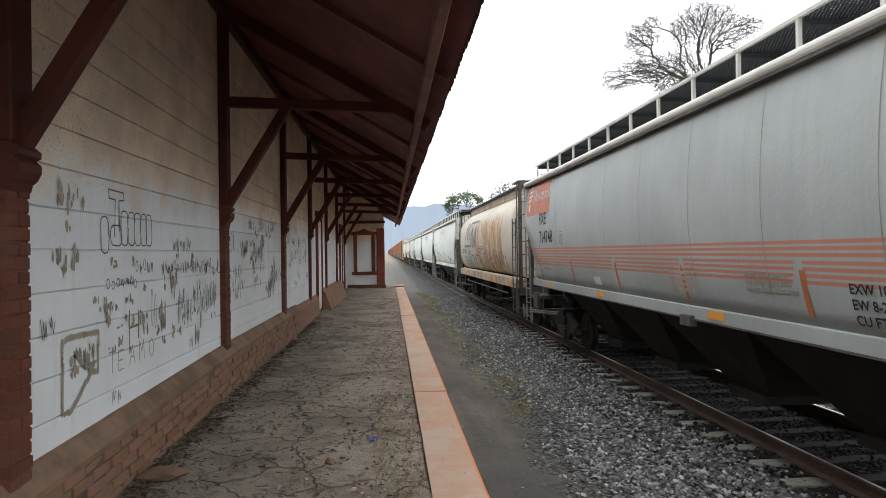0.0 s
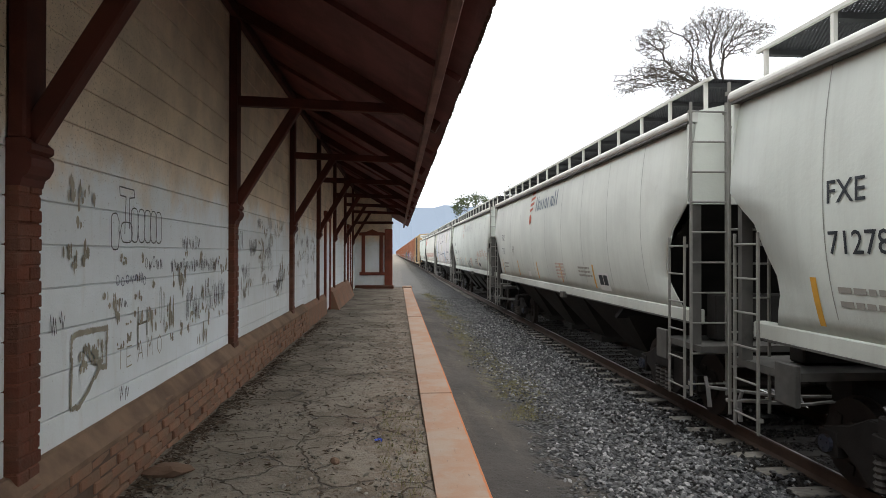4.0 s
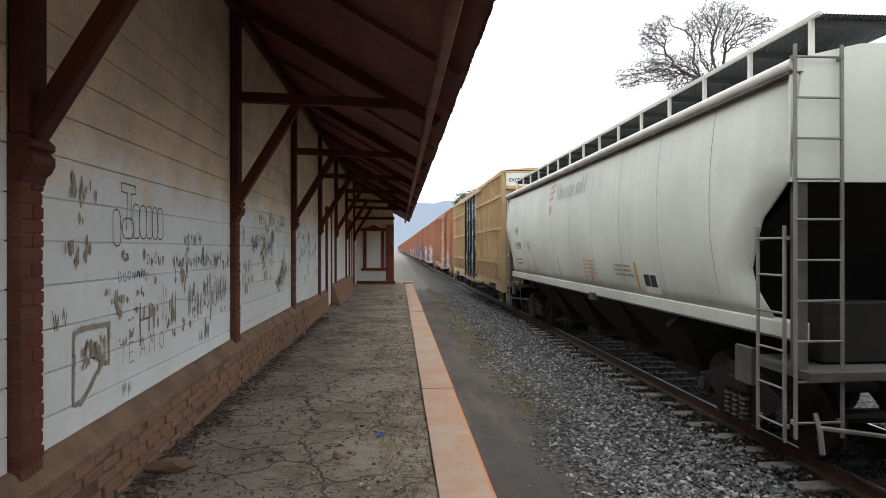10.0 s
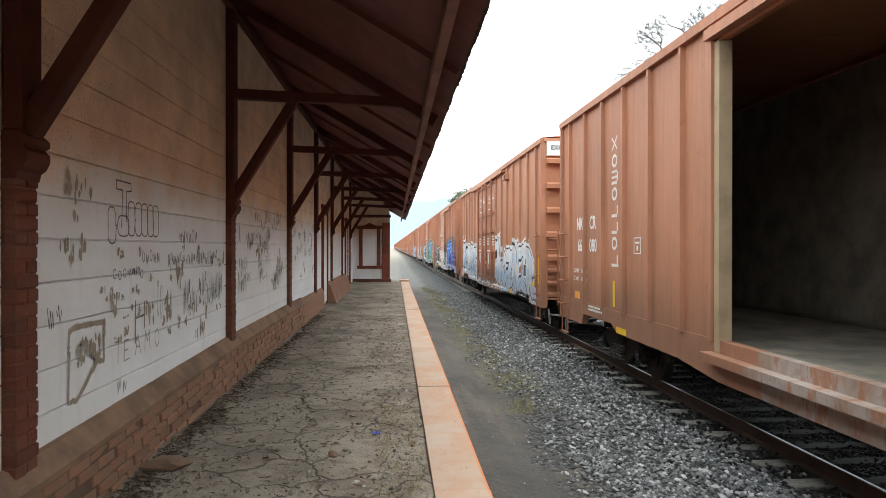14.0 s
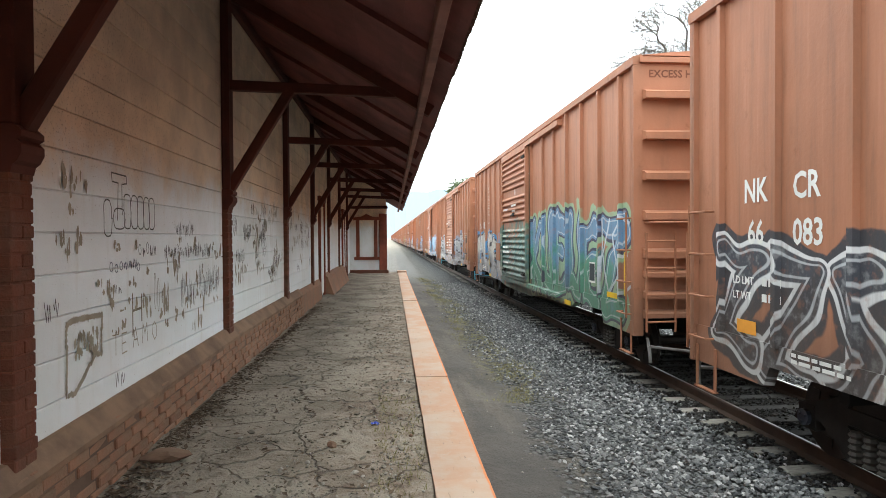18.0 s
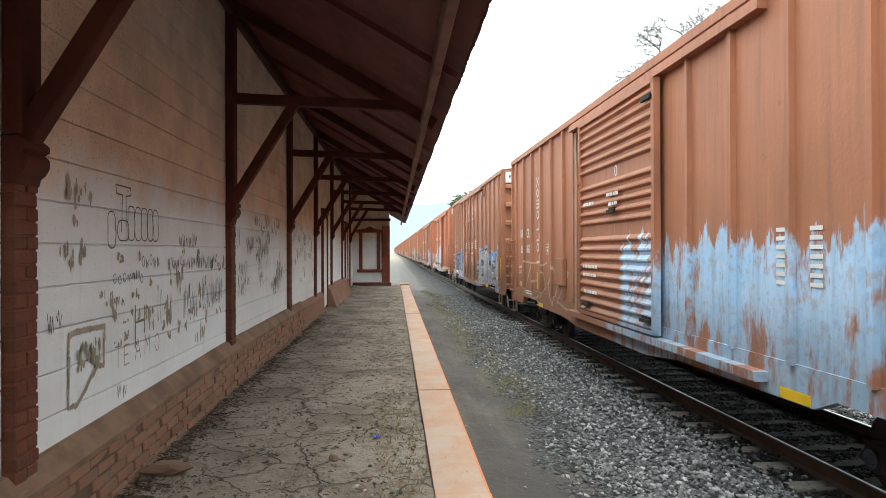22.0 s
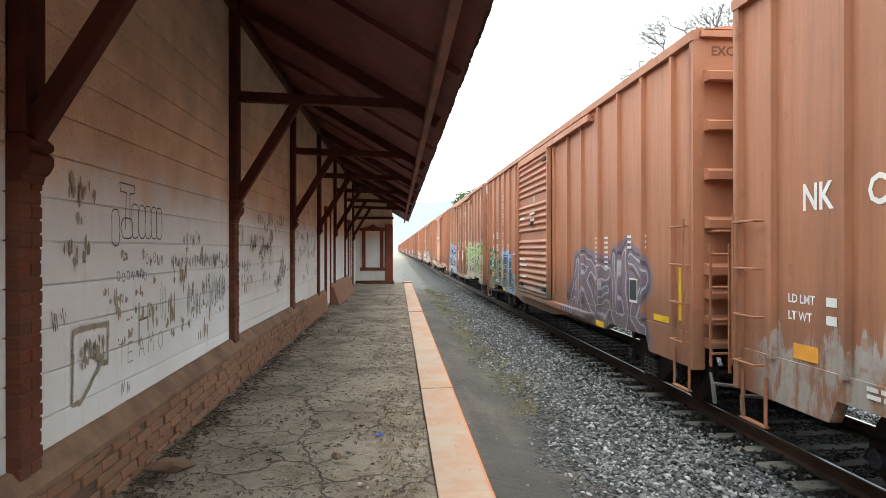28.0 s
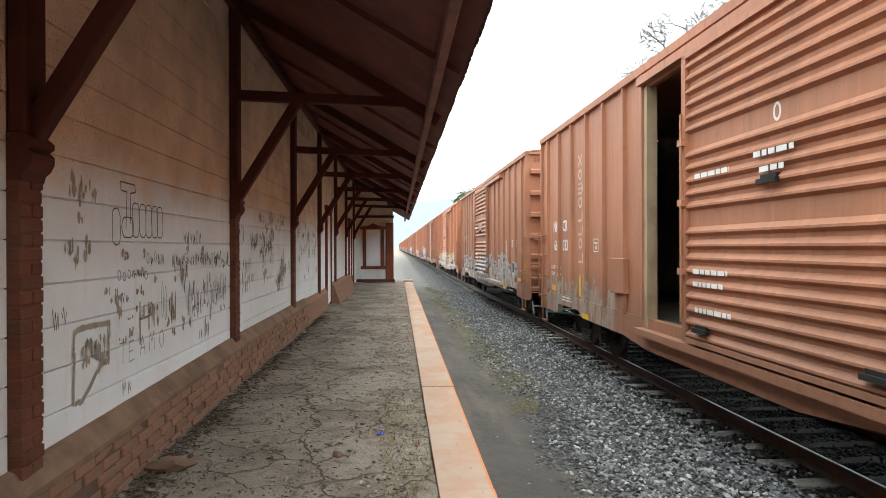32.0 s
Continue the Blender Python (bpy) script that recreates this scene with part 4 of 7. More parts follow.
def boxcar(body, door, length=17.0, pitch=1.02):
    """A high box car. door: 'slide' one wide sliding door a side, 'double' two narrower ones, 'plug' two plug doors."""
    h, car = length / 2, new("boxcar")
    top, floor = 4.90, 1.10
    o0, o1 = {"slide": (-1.55, 1.98), "double": (-2.42, 2.42), "plug": (-2.2, 2.2)}[door]
    dw, iron = o1 - o0, body if body is M["tan"] else M["board"]
    P = lambda n, bm, lab="", at=None: part(n, bm, body, car, lab, at)
    P("side_sheet", boxes((-PW, -PW + 0.05, -h, o0, 0.98, top)))
    P("side_sheet", boxes((-PW, -PW + 0.05, o1, h, 0.98, top)))
    P("door_header", boxes((-PW, -PW + 0.08, o0, o1, 4.62, top)))
    P("far_side", boxes((PW - 0.05, PW, -h, h, 0.98, top)))
    bm = bmesh.new()
    prism(bm, [(-1.50, top + 0.085), (-1.0, 5.04), (0, 5.10), (1.0, 5.04), (1.50, top + 0.085)], -h - 0.02, h + 0.02, "y")
    P("roof", bm)
    for s in (-1, 1):
        bm = bmesh.new()
        prism(bm, [(s * PW, top - 0.06), (s * (W + 0.015), top - 0.06), (s * (W + 0.02), top + 0.06), (s * 1.48, top + 0.10), (s * 1.40, top)], -h - 0.03, h + 0.03, "y")
        P("top_chord", bm, "dark-edged roof eave")
    part("lining", boxes((-PW + 0.055, PW - 0.055, h - 0.12, h - 0.07, 1.1, top - 0.01), (PW - 0.10, PW - 0.055, -h + 0.1, h - 0.12, 1.1, top - 0.01)), M["inside"], car)
    part("floor", boxes((-PW + 0.055, PW - 0.055, -h + 0.07, h - 0.07, 1.0, floor)), M["inside"], car)
    # pressed vertical posts, about a metre apart
    rib = [(-W, -0.034), (-PW + 0.002, -0.042), (-PW + 0.002, 0.042), (-W, 0.034)]
    if body is M["tan"]:
        rib = [(-W - 0.035, -0.028), (-PW, -0.045), (-PW, 0.045), (-W - 0.035, 0.028)]
    ys = []
    for a, b in ((-h, o0), (h, o1)):
        sg, span = (1 if b > a else -1), abs(b - a)
        q = 0.64
        while q < span - 0.45:
            ys.append(a + sg * q)
            q += pitch
        ys += [a + sg * 0.06, b - sg * 0.12]
    for y in ys:
        bm = bmesh.new()
        w = 0.6 if abs(abs(y) - h + 0.06) < 0.01 else 1.0
        prism(bm, [(p, y + q * w) for p, q in rib], 1.16, top - 0.06, "z")
        P("side_post", bm)
    # ends: flat sheet with deep pressed ribs, wider apart above
    for s in (-1, 1):
        y = s * h
        a, b = sorted((y, y - s * 0.06))
        P("end_sheet", boxes((-PW + 0.05, PW - 0.05, a, b, 1.0, top)))
        for x in (-1, 1):
            a, b = sorted((y + s * 0.02, y - s * 0.07))
            P("corner_post", boxes((min(x * W, x * 1.46), max(x * W, x * 1.46), a, b, 0.74, top)))
        for z in (4.45, 3.84, 3.23, 2.63, 2.05, 1.73, 1.41, 1.12):
            bm = bmesh.new()
            d = s * 0.16
            hh = 0.13 if z > 2 else 0.10
            prism(bm, [(y, z - hh), (y + d, z - hh), (y + d, z - 0.03), (y + d * 0.6, z), (y, z + 0.02)], -1.46, 1.46)
            P("end_rib", bm)
        top_rail = boxes((-1.52, 1.52, min(y, y + s * 0.08), max(y, y + s * 0.08), top - 0.03, top + 0.05))
        P("end_rail", top_rail)
    # sill, draught gear, steps, ladders
    for x in (-1, 1):
        a, b = sorted((x * (PW + 0.02), x * (PW - 0.10)))
        bm = bmesh.new()
        prism(bm, [(-h, 1.18), (-h, 0.74), (-h + 1.45, 0.74), (-h + 1.55, 0.95), (-h + 3.1, 0.95), (-h + 3.4, 0.82), (o0 - 1.0, 0.80), (o0, 0.70), (o1, 0.70), (o1 + 1.0, 0.80), (h - 3.4, 0.82),
                   (h - 3.1, 0.95), (h - 1.55, 0.95), (h - 1.45, 0.74), (h, 0.74), (h, 1.18)], a, b)
        P("side_sill", bm)
    bm = boxes((-0.35, 0.35, -h + 0.1, h - 0.1, 0.62, 1.0))
    for i in range(9):
        y = -h + 2.4 + (2 * h - 4.8) * i / 8
        box(bm, -1.42, 1.42, y - 0.06, y + 0.06, 0.80, 1.0)
    box(bm, -0.9, -0.5, 1.4, 2.1, 0.45, 0.8)
    rod(bm, (0.6, -1.6, 0.62), (0.6, -0.6, 0.62), 0.2, 10)
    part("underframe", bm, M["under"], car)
    for s in (-1, 1):
        add_coupler(car, s, s * h)
        part("sill_step", step_bm(-W + 0.02, s * (h - 0.34) - 0.21, s), iron, car)
        bm = ladder(0.40, [1.06 + 0.49 * k for k in range(4)], 0.10, 0.014, rails=False)
        x = 0.40 if s < 0 else 0.0
        rod(bm, (x, -0.10, 1.0), (x, -0.10, 2.62), 0.016)
        part("corner_ladder", bm, iron, car, "", Matrix.Translation((-W + 0.03, s * (h - 0.30) + 0.20, 0)) @ pose(0, 0, 0, 0, 0, -90))
        bm = ladder(0.44, [0.98 + 0.40 * k for k in range(4)], 0.0, 0.016)
        part("end_ladder", bm, iron, car, "", pose(-1.50, s * (h + 0.27), 0))
        bm = boxes((-1.1, 0.9, min(s * (h + 0.16), s * (h + 0.46)), max(s * (h + 0.16), s * (h + 0.46)), 1.00, 1.035)) if s > 0 else boxes((-0.45, 0.75, -h - 0.46, -h - 0.16, 1.00, 1.035))
        P("crossover_platform", bm)
        bm = bmesh.new()
        rod(bm, (-1.40, s * (h + 0.27), 2.46), (1.2, s * (h + 0.27), 2.46), 0.016)
        for x in (-1.40, -0.5, 1.2):
            rod(bm, (x, s * h, 2.46), (x, s * (h + 0.27), 2.46), 0.016)
        P("end_handrail", bm)
    # hand brake wheel at the leading end
    bm = bmesh.new()
    c = Vector((0.25, -h - 0.30, 2.12))
    for k in range(16):
        a0, a1 = k * math.pi / 8, (k + 1) * math.pi / 8
        rod(bm, c + Vector((0.27 * math.cos(a0), 0, 0.27 * math.sin(a0))), c + Vector((0.27 * math.cos(a1), 0, 0.27 * math.sin(a1))), 0.018, 5)
        if k % 3 == 0:
            rod(bm, c, c + Vector((0.27 * math.cos(a0), 0, 0.27 * math.sin(a0))), 0.014, 5)
    rod(bm, c, c + Vector((0, 0.28, 0)), 0.05, 8)
    rod(bm, c + Vector((0, 0.12, 0)), c + Vector((0, 0.12, -1.1)), 0.025, 6)
    part("brake_wheel", bm, M["truck"], car, "spoked hand brake wheel")
    if door == "plug":
        for k in (0, 1):
            a = o0 + k * dw / 2 + 0.03
            b = a + dw / 2 - 0.06
            dm = door_paint(body)
            d = part("plug_door", boxes((-PW - 0.02, -PW + 0.04, a, b, 1.0, 4.66)), dm, car, "plug door with vertical lock rods")
            for z in (1.02, 1.32, 2.06, 2.78, 3.46, 4.56):
                part("door_girt", boxes((-W - 0.01, -PW - 0.02, a + 0.02, b - 0.02, z, z + 0.08)), dm, d)
            for y in (a, b - 0.08, (a + b) / 2 - 0.04):
                part("door_stile", boxes((-W + 0.005, -PW - 0.02, y, y + 0.08, 1.0, 4.62 if y != (a + b) / 2 - 0.04 else 3.46)), dm, d)
            for y in (a + 0.42, b - 0.42):
                bm = bmesh.new()
                rod(bm, (-W - 0.06, y, 0.84), (-W - 0.06, y, 4.76), 0.032, 8)
                for z in (0.86, 1.4, 2.06, 2.8, 3.5, 4.6):
                    box(bm, -W - 0.10, -W - 0.01, y - 0.06, y + 0.06, z, z + 0.09)
                part("lock_rod", bm, dm, d)
            bm = boxes((-W - 0.07, -PW, a + 0.72, b - 0.85, 1.45, 2.05), (-W - 0.16, -W - 0.05, a + 0.95, b - 0.95, 1.62, 1.72))
            part("lock_box", bevel(bm, 0.01), dm, d)
            part("lock_plate", boxes((-W - 0.076, -W - 0.071, a + 0.86, a + 1.02, 1.62, 2.02)), M["ink_white"], d, "white instruction plate")
        P("door_track", boxes((-W - 0.10, -PW, o0 - dw * 0.5, o1 + dw * 0.5, 0.82, 0.92)))
        P("door_track", boxes((-W - 0.07, -PW, o0 - dw * 0.4, o1 + dw * 0.4, 4.72, 4.80)))
        for y, z in ((4.86, 4.42), (-4.35, 4.42)) if body is not M["tan"] else ((5.6, 4.02), (5.6, 1.62)):
            v = part("side_vent", bevel(boxes((-W - 0.07, -PW, y - 0.24, y + 0.24, z, z + 0.17)), 0.01), body, car, "small boxed side vent")
            part("vent_mouth", boxes((-W - 0.075, -W - 0.068, y - 0.22, y - 0.06, z + 0.02, z + 0.15)), M["under"], v)
    else:
        part("placard_board", bevel(boxes((-W - 0.03, -PW, 2.75, 3.40, 1.48, 2.06)), 0.008), M["board"], car, "plain brown placard board") if door == "slide" else None
        P("door_track", boxes((-W - 0.06, -PW, o0 - dw * 0.85, o1 + 0.15 + (dw * 0.6 if door == "double" else 0), 4.66, 4.78)))
        P("door_track", boxes((-W - 0.10, -PW, o0 - dw * 0.85, o1 + 0.15 + (dw * 0.6 if door == "double" else 0), 0.93, 1.03)))
        if door == "slide":
            door_leaf(P, body, o0, o1)
        else:
            door_leaf(P, body, o0, 0.0)
            door_leaf(P, body, 0.0, o1)
        for y in (o0, o1):
            part("door_post", boxes((-PW - 0.035, -PW + 0.12, y - 0.055, y + 0.055, 0.98, 4.62)), M["jamb"], car, "pale worn door jamb")
    for y in (-h + 2.35, h - 2.35):
        add_truck(car, y)
    return car


def door_paint(body):
    return M["black"] if body is M["tan"] else body


def tan_extra(car, length):
    """Four rows of horizontal girts that box in the tan car's side."""
    h = length / 2
    for z in (1.73, 2.94, 4.08):
        for a, b in ((-h + 0.08, -2.4), (2.2, h - 0.08)):
            part("side_girt", boxes((-W - 0.02, -PW, a, b, z, z + 0.085)), M["tan"], car)


def hopper_x(z):
    """Half width of a hopper car's rounded side at that height."""
    t = (z - 1.5) / (4.0 - 1.5)
    k = math.sin(math.pi * min(1, max(0, t * 0.94 + 0.03))) ** 0.7
    return 1.46 + 0.15 * k if t > 0.5 else 1.36 + 0.25 * k


def hopper(body, length=15.2):
    h, car = length / 2, new("covered_hopper")
    P = lambda n, bm, lab="", at=None: part(n, bm, body, car, lab, at)
    G = lambda n, bm, lab="", at=None: part(n, bm, M["grime_shade"], car, lab, at)

    def end_y(z):
        """The side sheet is cut back under the end sheet."""
        if z > 2.86:
            return h
        if z > 2.62:
            return h - 0.42 * (2.86 - z) / 0.24
        if z > 1.95:
            return h - 0.42 - 0.38 * (2.62 - z) / 0.67
        return h - 0.80 + 0.28 * (1.95 - z) / 0.5
    zs = [1.50 + (3.98 - 1.50) * i / 14 for i in range(15)]
    for s in (-1, 1):
        bm = bmesh.new()
        cols = []
        n = 22
        for z in zs:
            e = end_y(z)
            x = hopper_x(z)
            cols.append([bm.verts.new((s * x, -e + 2 * e * j / n, z)) for j in range(n + 1)])
        for a, b in zip(cols[:-1], cols[1:]):
            for j in range(n):
                bm.faces.new((a[j], a[j + 1], b[j + 1], b[j]))
        bmesh.ops.recalc_face_normals(bm, faces=bm.faces)
        bmesh.ops.solidify(bm, geom=list(bm.faces), thickness=0.03)
        me = mesh_of("side_sheet", bm, body)
        P("side_sheet", smooth(me))
        # thin weld seams
        if s < 0:
            bm = bmesh.new()
            for a, b in zip(zs[1:-1], zs[2:]):
                xa, xb = hopper_x(a), hopper_x(b)
                bm.faces.new([bm.verts.new(q) for q in ((s * (xa + 0.003), -0.006, a), (s * (xa + 0.003), 0.006, a), (s * (xb + 0.003), 0.006, b), (s * (xb + 0.003), -0.006, b))])
            seam = mesh_of("weld_seam", bm, M["seam"])
            for k in range(1, 10):
                part("weld_seam", seam, None, car, at=pose(0, -h + length * k / 10, 0))
        # rounded eave, sill
        bm = bmesh.new()
        arc = [(s * (1.545 + 0.075 * math.sin(q * math.pi / 8)), 3.985 - 0.068 * math.cos(q * math.pi / 8)) for q in range(9)]
        prism(bm, [(s * 1.47, 3.917)] + arc + [(s * 1.47, 4.053)], -h - 0.02, h + 0.02, "y")
        part("eave_rail", bm, M["palesteel"], car, "pale rounded eave rail")
        # added dark strip stands for the shadow gap below the eave rail
        part("eave_lip", boxes((min(s * 1.50, s * 1.60), max(s * 1.50, s * 1.60), -h, h, 3.895, 3.926)), M["grime_shade"], car, "dark strip for the shadow under the eave")
        bm = bmesh.new()
        prism(bm, [(s * 1.30, 1.34), (s * 1.435, 1.34), (s * 1.435, 1.515), (s * 1.405, 1.53), (s * 1.30, 1.53)], -h + 0.15, h - 0.15, "y")
        part("side_sill", bevel(bm, 0.006), body, car, "grimy side sill")
        part("sill_flange", boxes((min(s * 1.435, s * 1.455), max(s * 1.435, s * 1.455), -h + 0.2, h - 0.2, 1.345, 1.365)), M["grime_shade"], car)
    bm = bmesh.new()
    prism(bm, [(-1.55, 4.045), (-0.9, 4.20), (0, 4.26), (0.9, 4.20), (1.55, 4.045)], -h + 0.05, h - 0.05, "y")
    P("roof", bm)
    # roof walks of open grating on white brackets
    x0, x1 = -1.28, -0.20
    bm = bmesh.new()
    y, q = -h - 2.2, 2 * (x1 - x0)
    while y < h:
        # expanded metal: two crossing sets of slanted bars, cut off at the ends
        for u, w in ((x0, x1), (x1, x0)):
            ya, yb = max(y, -h), min(y + q, h)
            if yb - ya > 0.1:
                pa, pb = u + (w - u) * (ya - y) / q, u + (w - u) * (yb - y) / q
                beam(bm, (pa, ya, 4.472), (pb, yb, 4.472), 0.006, 0.016, (0, 0, 1))
        y += 0.075
    part("roof_walk", bm, M["mesh"], car, "dark expanded-metal roof walk", kind="stuff")
    for i in range(15):
        y = -h + 0.15 + (length - 0.3) * i / 14
        br = part("walk_bracket", boxes((x0 - 0.02, x0 + 0.02, y - 0.022, y + 0.022, 4.04, 4.49)), M["palesteel"], car, "pale upright bracket")
        part("cross_angle", boxes((x0 + 0.02, x1, y - 0.04, y + 0.04, 4.40, 4.455)), M["mesh"], br)
    part("walk_edge", boxes((x0 - 0.03, x0 + 0.01, -h, h, 4.462, 4.50)), M["palesteel"], car)
    part("roof_hatches", bevel(boxes(*[(-0.35, 0.35, -h + 0.9 + i * 2.3, -h + 2.7 + i * 2.3, 4.2, 4.36) for i in range(6)]), 0.03), M["whitesteel"], car)
    # ends
    for s in (-1, 1):
        a, b = sorted((s * h, s * (h - 0.04)))
        bm = bmesh.new()
        prism(bm, [(-1.60, 2.88), (1.60, 2.88), (1.58, 3.95), (1.54, 4.045), (0.9, 4.195), (0, 4.255), (-0.9, 4.195), (-1.54, 4.045), (-1.58, 3.95)], a, b, "y")
        P("end_sheet", bm)
        # the dark hollow below the end sheet is put into this sheet's colour
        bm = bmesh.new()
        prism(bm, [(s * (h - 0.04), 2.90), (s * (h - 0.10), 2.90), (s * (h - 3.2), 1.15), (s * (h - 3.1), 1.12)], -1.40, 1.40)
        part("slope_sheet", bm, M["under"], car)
        for x in (-1.47, 1.47):
            G("end_post", boxes((x - 0.06, x + 0.06, min(s * (h - 0.1), s * (h - 0.02)), max(s * (h - 0.1), s * (h - 0.02)), 1.1, 2.9)))
        a, b = sorted((s * (h - 0.50), s * (h - 0.25)))
        part("shear_plate", bevel(boxes((-1.1, 1.1, a, b, 1.11, 1.72)), 0.02), M["truck"], car)
        a, b = sorted((s * (h - 0.9), s * (h + 0.15)))
        G("end_platform", boxes((-1.50, 1.50, a, b, 1.02, 1.10)))
        bm = ladder(0.46, [0.62 + 0.38 * k for k in range(10)], 0.06)
        part("end_ladder", bm, M["ladder"], car, "", pose(-1.58, s * h + (0.0 if s < 0 else 0.12), 0))
        bm = ladder(0.44, [0.55 + 0.36 * k for k in range(6)], 0.05)
        part("side_ladder", bm, M["ladder"], car, "", Matrix.Translation((-1.56, s * (h - 0.30) + 0.22, 0)) @ pose(0, 0, 0, 0, 0, -90))
        bm = boxes((-1.56, -1.50, min(s * (h - 1.05), s * (h - 0.72)), max(s * (h - 1.05), s * (h - 0.72)), 0.80, 1.20))
        G("jacking_plate", bevel(bm, 0.01))
        add_coupler(car, s, s * h)
        add_truck(car, s * (h - 1.75))
    # four discharge bays
    for i in range(4):
        y = -h + length * (i + 0.5) / 4 * 0.62 + length * 0.19
        bm = bmesh.new()
        w = length * 0.155 / 2
        top = [bm.verts.new(p) for p in ((-1.38, y - w, 1.36), (1.38, y - w, 1.36), (1.38, y + w, 1.36), (-1.38, y + w, 1.36))]
        low = [bm.verts.new(p) for p in ((-0.62, y - 0.45, 0.42), (0.62, y - 0.45, 0.42), (0.62, y + 0.45, 0.42), (-0.62, y + 0.45, 0.42))]
        bm.faces.new(top)
        bm.faces.new(low[::-1])
        for j in range(4):
            bm.faces.new((top[j], low[j], low[(j + 1) % 4], top[(j + 1) % 4]))
        box(bm, -0.70, 0.70, y - 0.40, y + 0.40, 0.30, 0.42)
        bmesh.ops.recalc_face_normals(bm, faces=bm.faces)
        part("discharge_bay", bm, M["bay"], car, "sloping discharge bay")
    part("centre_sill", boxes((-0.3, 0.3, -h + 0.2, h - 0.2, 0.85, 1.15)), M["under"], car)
    return car


# grimy steel colour, used too for the painted shadow under the eave
M["grime_shade"] = plain("grimed_shaded_grey_steel", (0.105, 0.10, 0.09), 0.7, 0.35)
M["oldsill"] = plain("rust_stained_cream_paint", (0.52, 0.47, 0.37), 0.6, 0.3, dark=(0.30, 0.17, 0.09))
M["ladder"] = plain("worn_grey_ladder_paint", (0.24, 0.23, 0.205), 0.6, 0.25)
M["jamb"] = plain("pale_worn_jamb", (0.36, 0.26, 0.16), 0.7, 0.25)
# grimy bays, coloured darker still for the shade beneath the car
M["bay"] = plain("grimed_shaded_hopper_bay", (0.024, 0.021, 0.018), 0.8, 0.4)


def tank_hopper(body, length=13.4):
    """A rounded barrel hopper with dished end sheets on an open sill, rust-streaked."""
    h, car = length / 2, new("barrel_hopper")
    P = lambda n, bm, lab="", at=None: part(n, bm, body, car, lab, at)
    n, zc, r = 28, 2.75, 1.56
    ring = []
    for k in range(n):
        a = 2 * math.pi * k / n
        c, q = math.cos(a), math.sin(a)
        e = 0.52 if q > 0 else 0.26
        x, z = r * math.copysign(abs(c) ** e, c), zc + 1.36 * math.copysign(abs(q) ** 0.9, q)
        ring.append((x, max(z, 1.45)))
    bm = bmesh.new()
    ys = [-h + 0.32 + (length - 0.64) * i / 16 for i in range(17)]
    rows = [[bm.verts.new((x, y, z)) for x, z in ring] for y in ys]
    for a, b in zip(rows[:-1], rows[1:]):
        for k in range(n):
            bm.faces.new((a[k], a[(k + 1) % n], b[(k + 1) % n], b[k]))
    for rw, s in ((rows[0], -1), (rows[-1], 1)):
        inner = [bm.verts.new((v.co.x * 0.93, v.co.y - s * 0.02, zc + (v.co.z - zc) * 0.93)) for v in rw]
        for k in range(n):
            bm.faces.new((rw[k], rw[(k + 1) % n], inner[(k + 1) % n], inner[k]))
        c = bm.verts.new((0, rw[0].co.y + s * 0.05, zc))
        for k in range(n):
            bm.faces.new((inner[k], inner[(k + 1) % n], c))
    bmesh.ops.recalc_face_normals(bm, faces=bm.faces)
    me = mesh_of("barrel", bm, body)
    P("barrel", smooth(me))
    for y in (-h + 0.32, h - 0.32):
        bm = bmesh.new()
        loops = [[bm.verts.new((x * f, y + dy, zc + (z - zc) * f)) for x, z in ring] for f, dy in ((0.99, -0.03), (1.014, -0.02), (1.014, 0.02), (0.99, 0.03))]
        for lo, hi in zip(loops, loops[1:] + loops[:1]):
            for k in range(n):
                bm.faces.new((lo[k], lo[(k + 1) % n], hi[(k + 1) % n], hi[k]))
        P("end_ring", bm)
    for s in (-1, 1):
        bm = bmesh.new()
        prism(bm, [(s * 1.30, 1.17), (s * 1.565, 1.17), (s * 1.565, 1.43), (s * 1.30, 1.45)], -h + 0.1, h - 0.1, "y")
        part("side_sill", bm, M["oldsill"], car, "rust-stained cream sill")
        for i in range(5):
            y = -h + 0.8 + i * 2.6
            part("reflector", boxes((-1.572, -1.566, y, y + 0.5, 1.22, 1.36)), M["orange"], car) if s < 0 else None
        a, b = sorted((s * (h - 0.06), s * h))
        bm = boxes((-1.50, -1.40, a, b, 1.0, 4.25), (1.40, 1.50, a, b, 1.0, 4.25), (-1.5, 1.5, a, b, 4.12, 4.25), (-1.5, 1.5, a, b, 1.0, 1.2))
        box(bm, -1.5, 1.5, min(s * h, s * (h - 0.8)), max(s * h, s * (h - 0.8)), 4.22, 4.27)
        part("end_frame", bm, M["grime_shade"], car)
        part("end_ladder", ladder(0.46, [0.62 + 0.38 * k for k in range(10)], 0.05), M["grime_shade"], car, "", pose(-1.56, s * h, 0))
        part("side_ladder", ladder(0.44, [0.55 + 0.36 * k for k in range(8)], 0.05), M["grime_shade"], car, "", Matrix.Translation((-1.54, s * (h - 0.28) + 0.22, 0)) @ pose(0, 0, 0, 0, 0, -90))
        add_coupler(car, s, s * h)
        add_truck(car, s * (h - 1.7))
    bm = bmesh.new()
    for y in [-h + 0.3 + 0.06 * i for i in range(int((length - 0.6) / 0.06))]:
        box(bm, -1.25, -0.5, y, y + 0.016, 4.22, 4.245)
    for x in (-1.25, -1.0, -0.75, -0.5):
        box(bm, x - 0.01, x + 0.01, -h, h, 4.215, 4.25)
    part("roof_walk", bm, M["mesh"], car, "rusty steel grating roof walk")
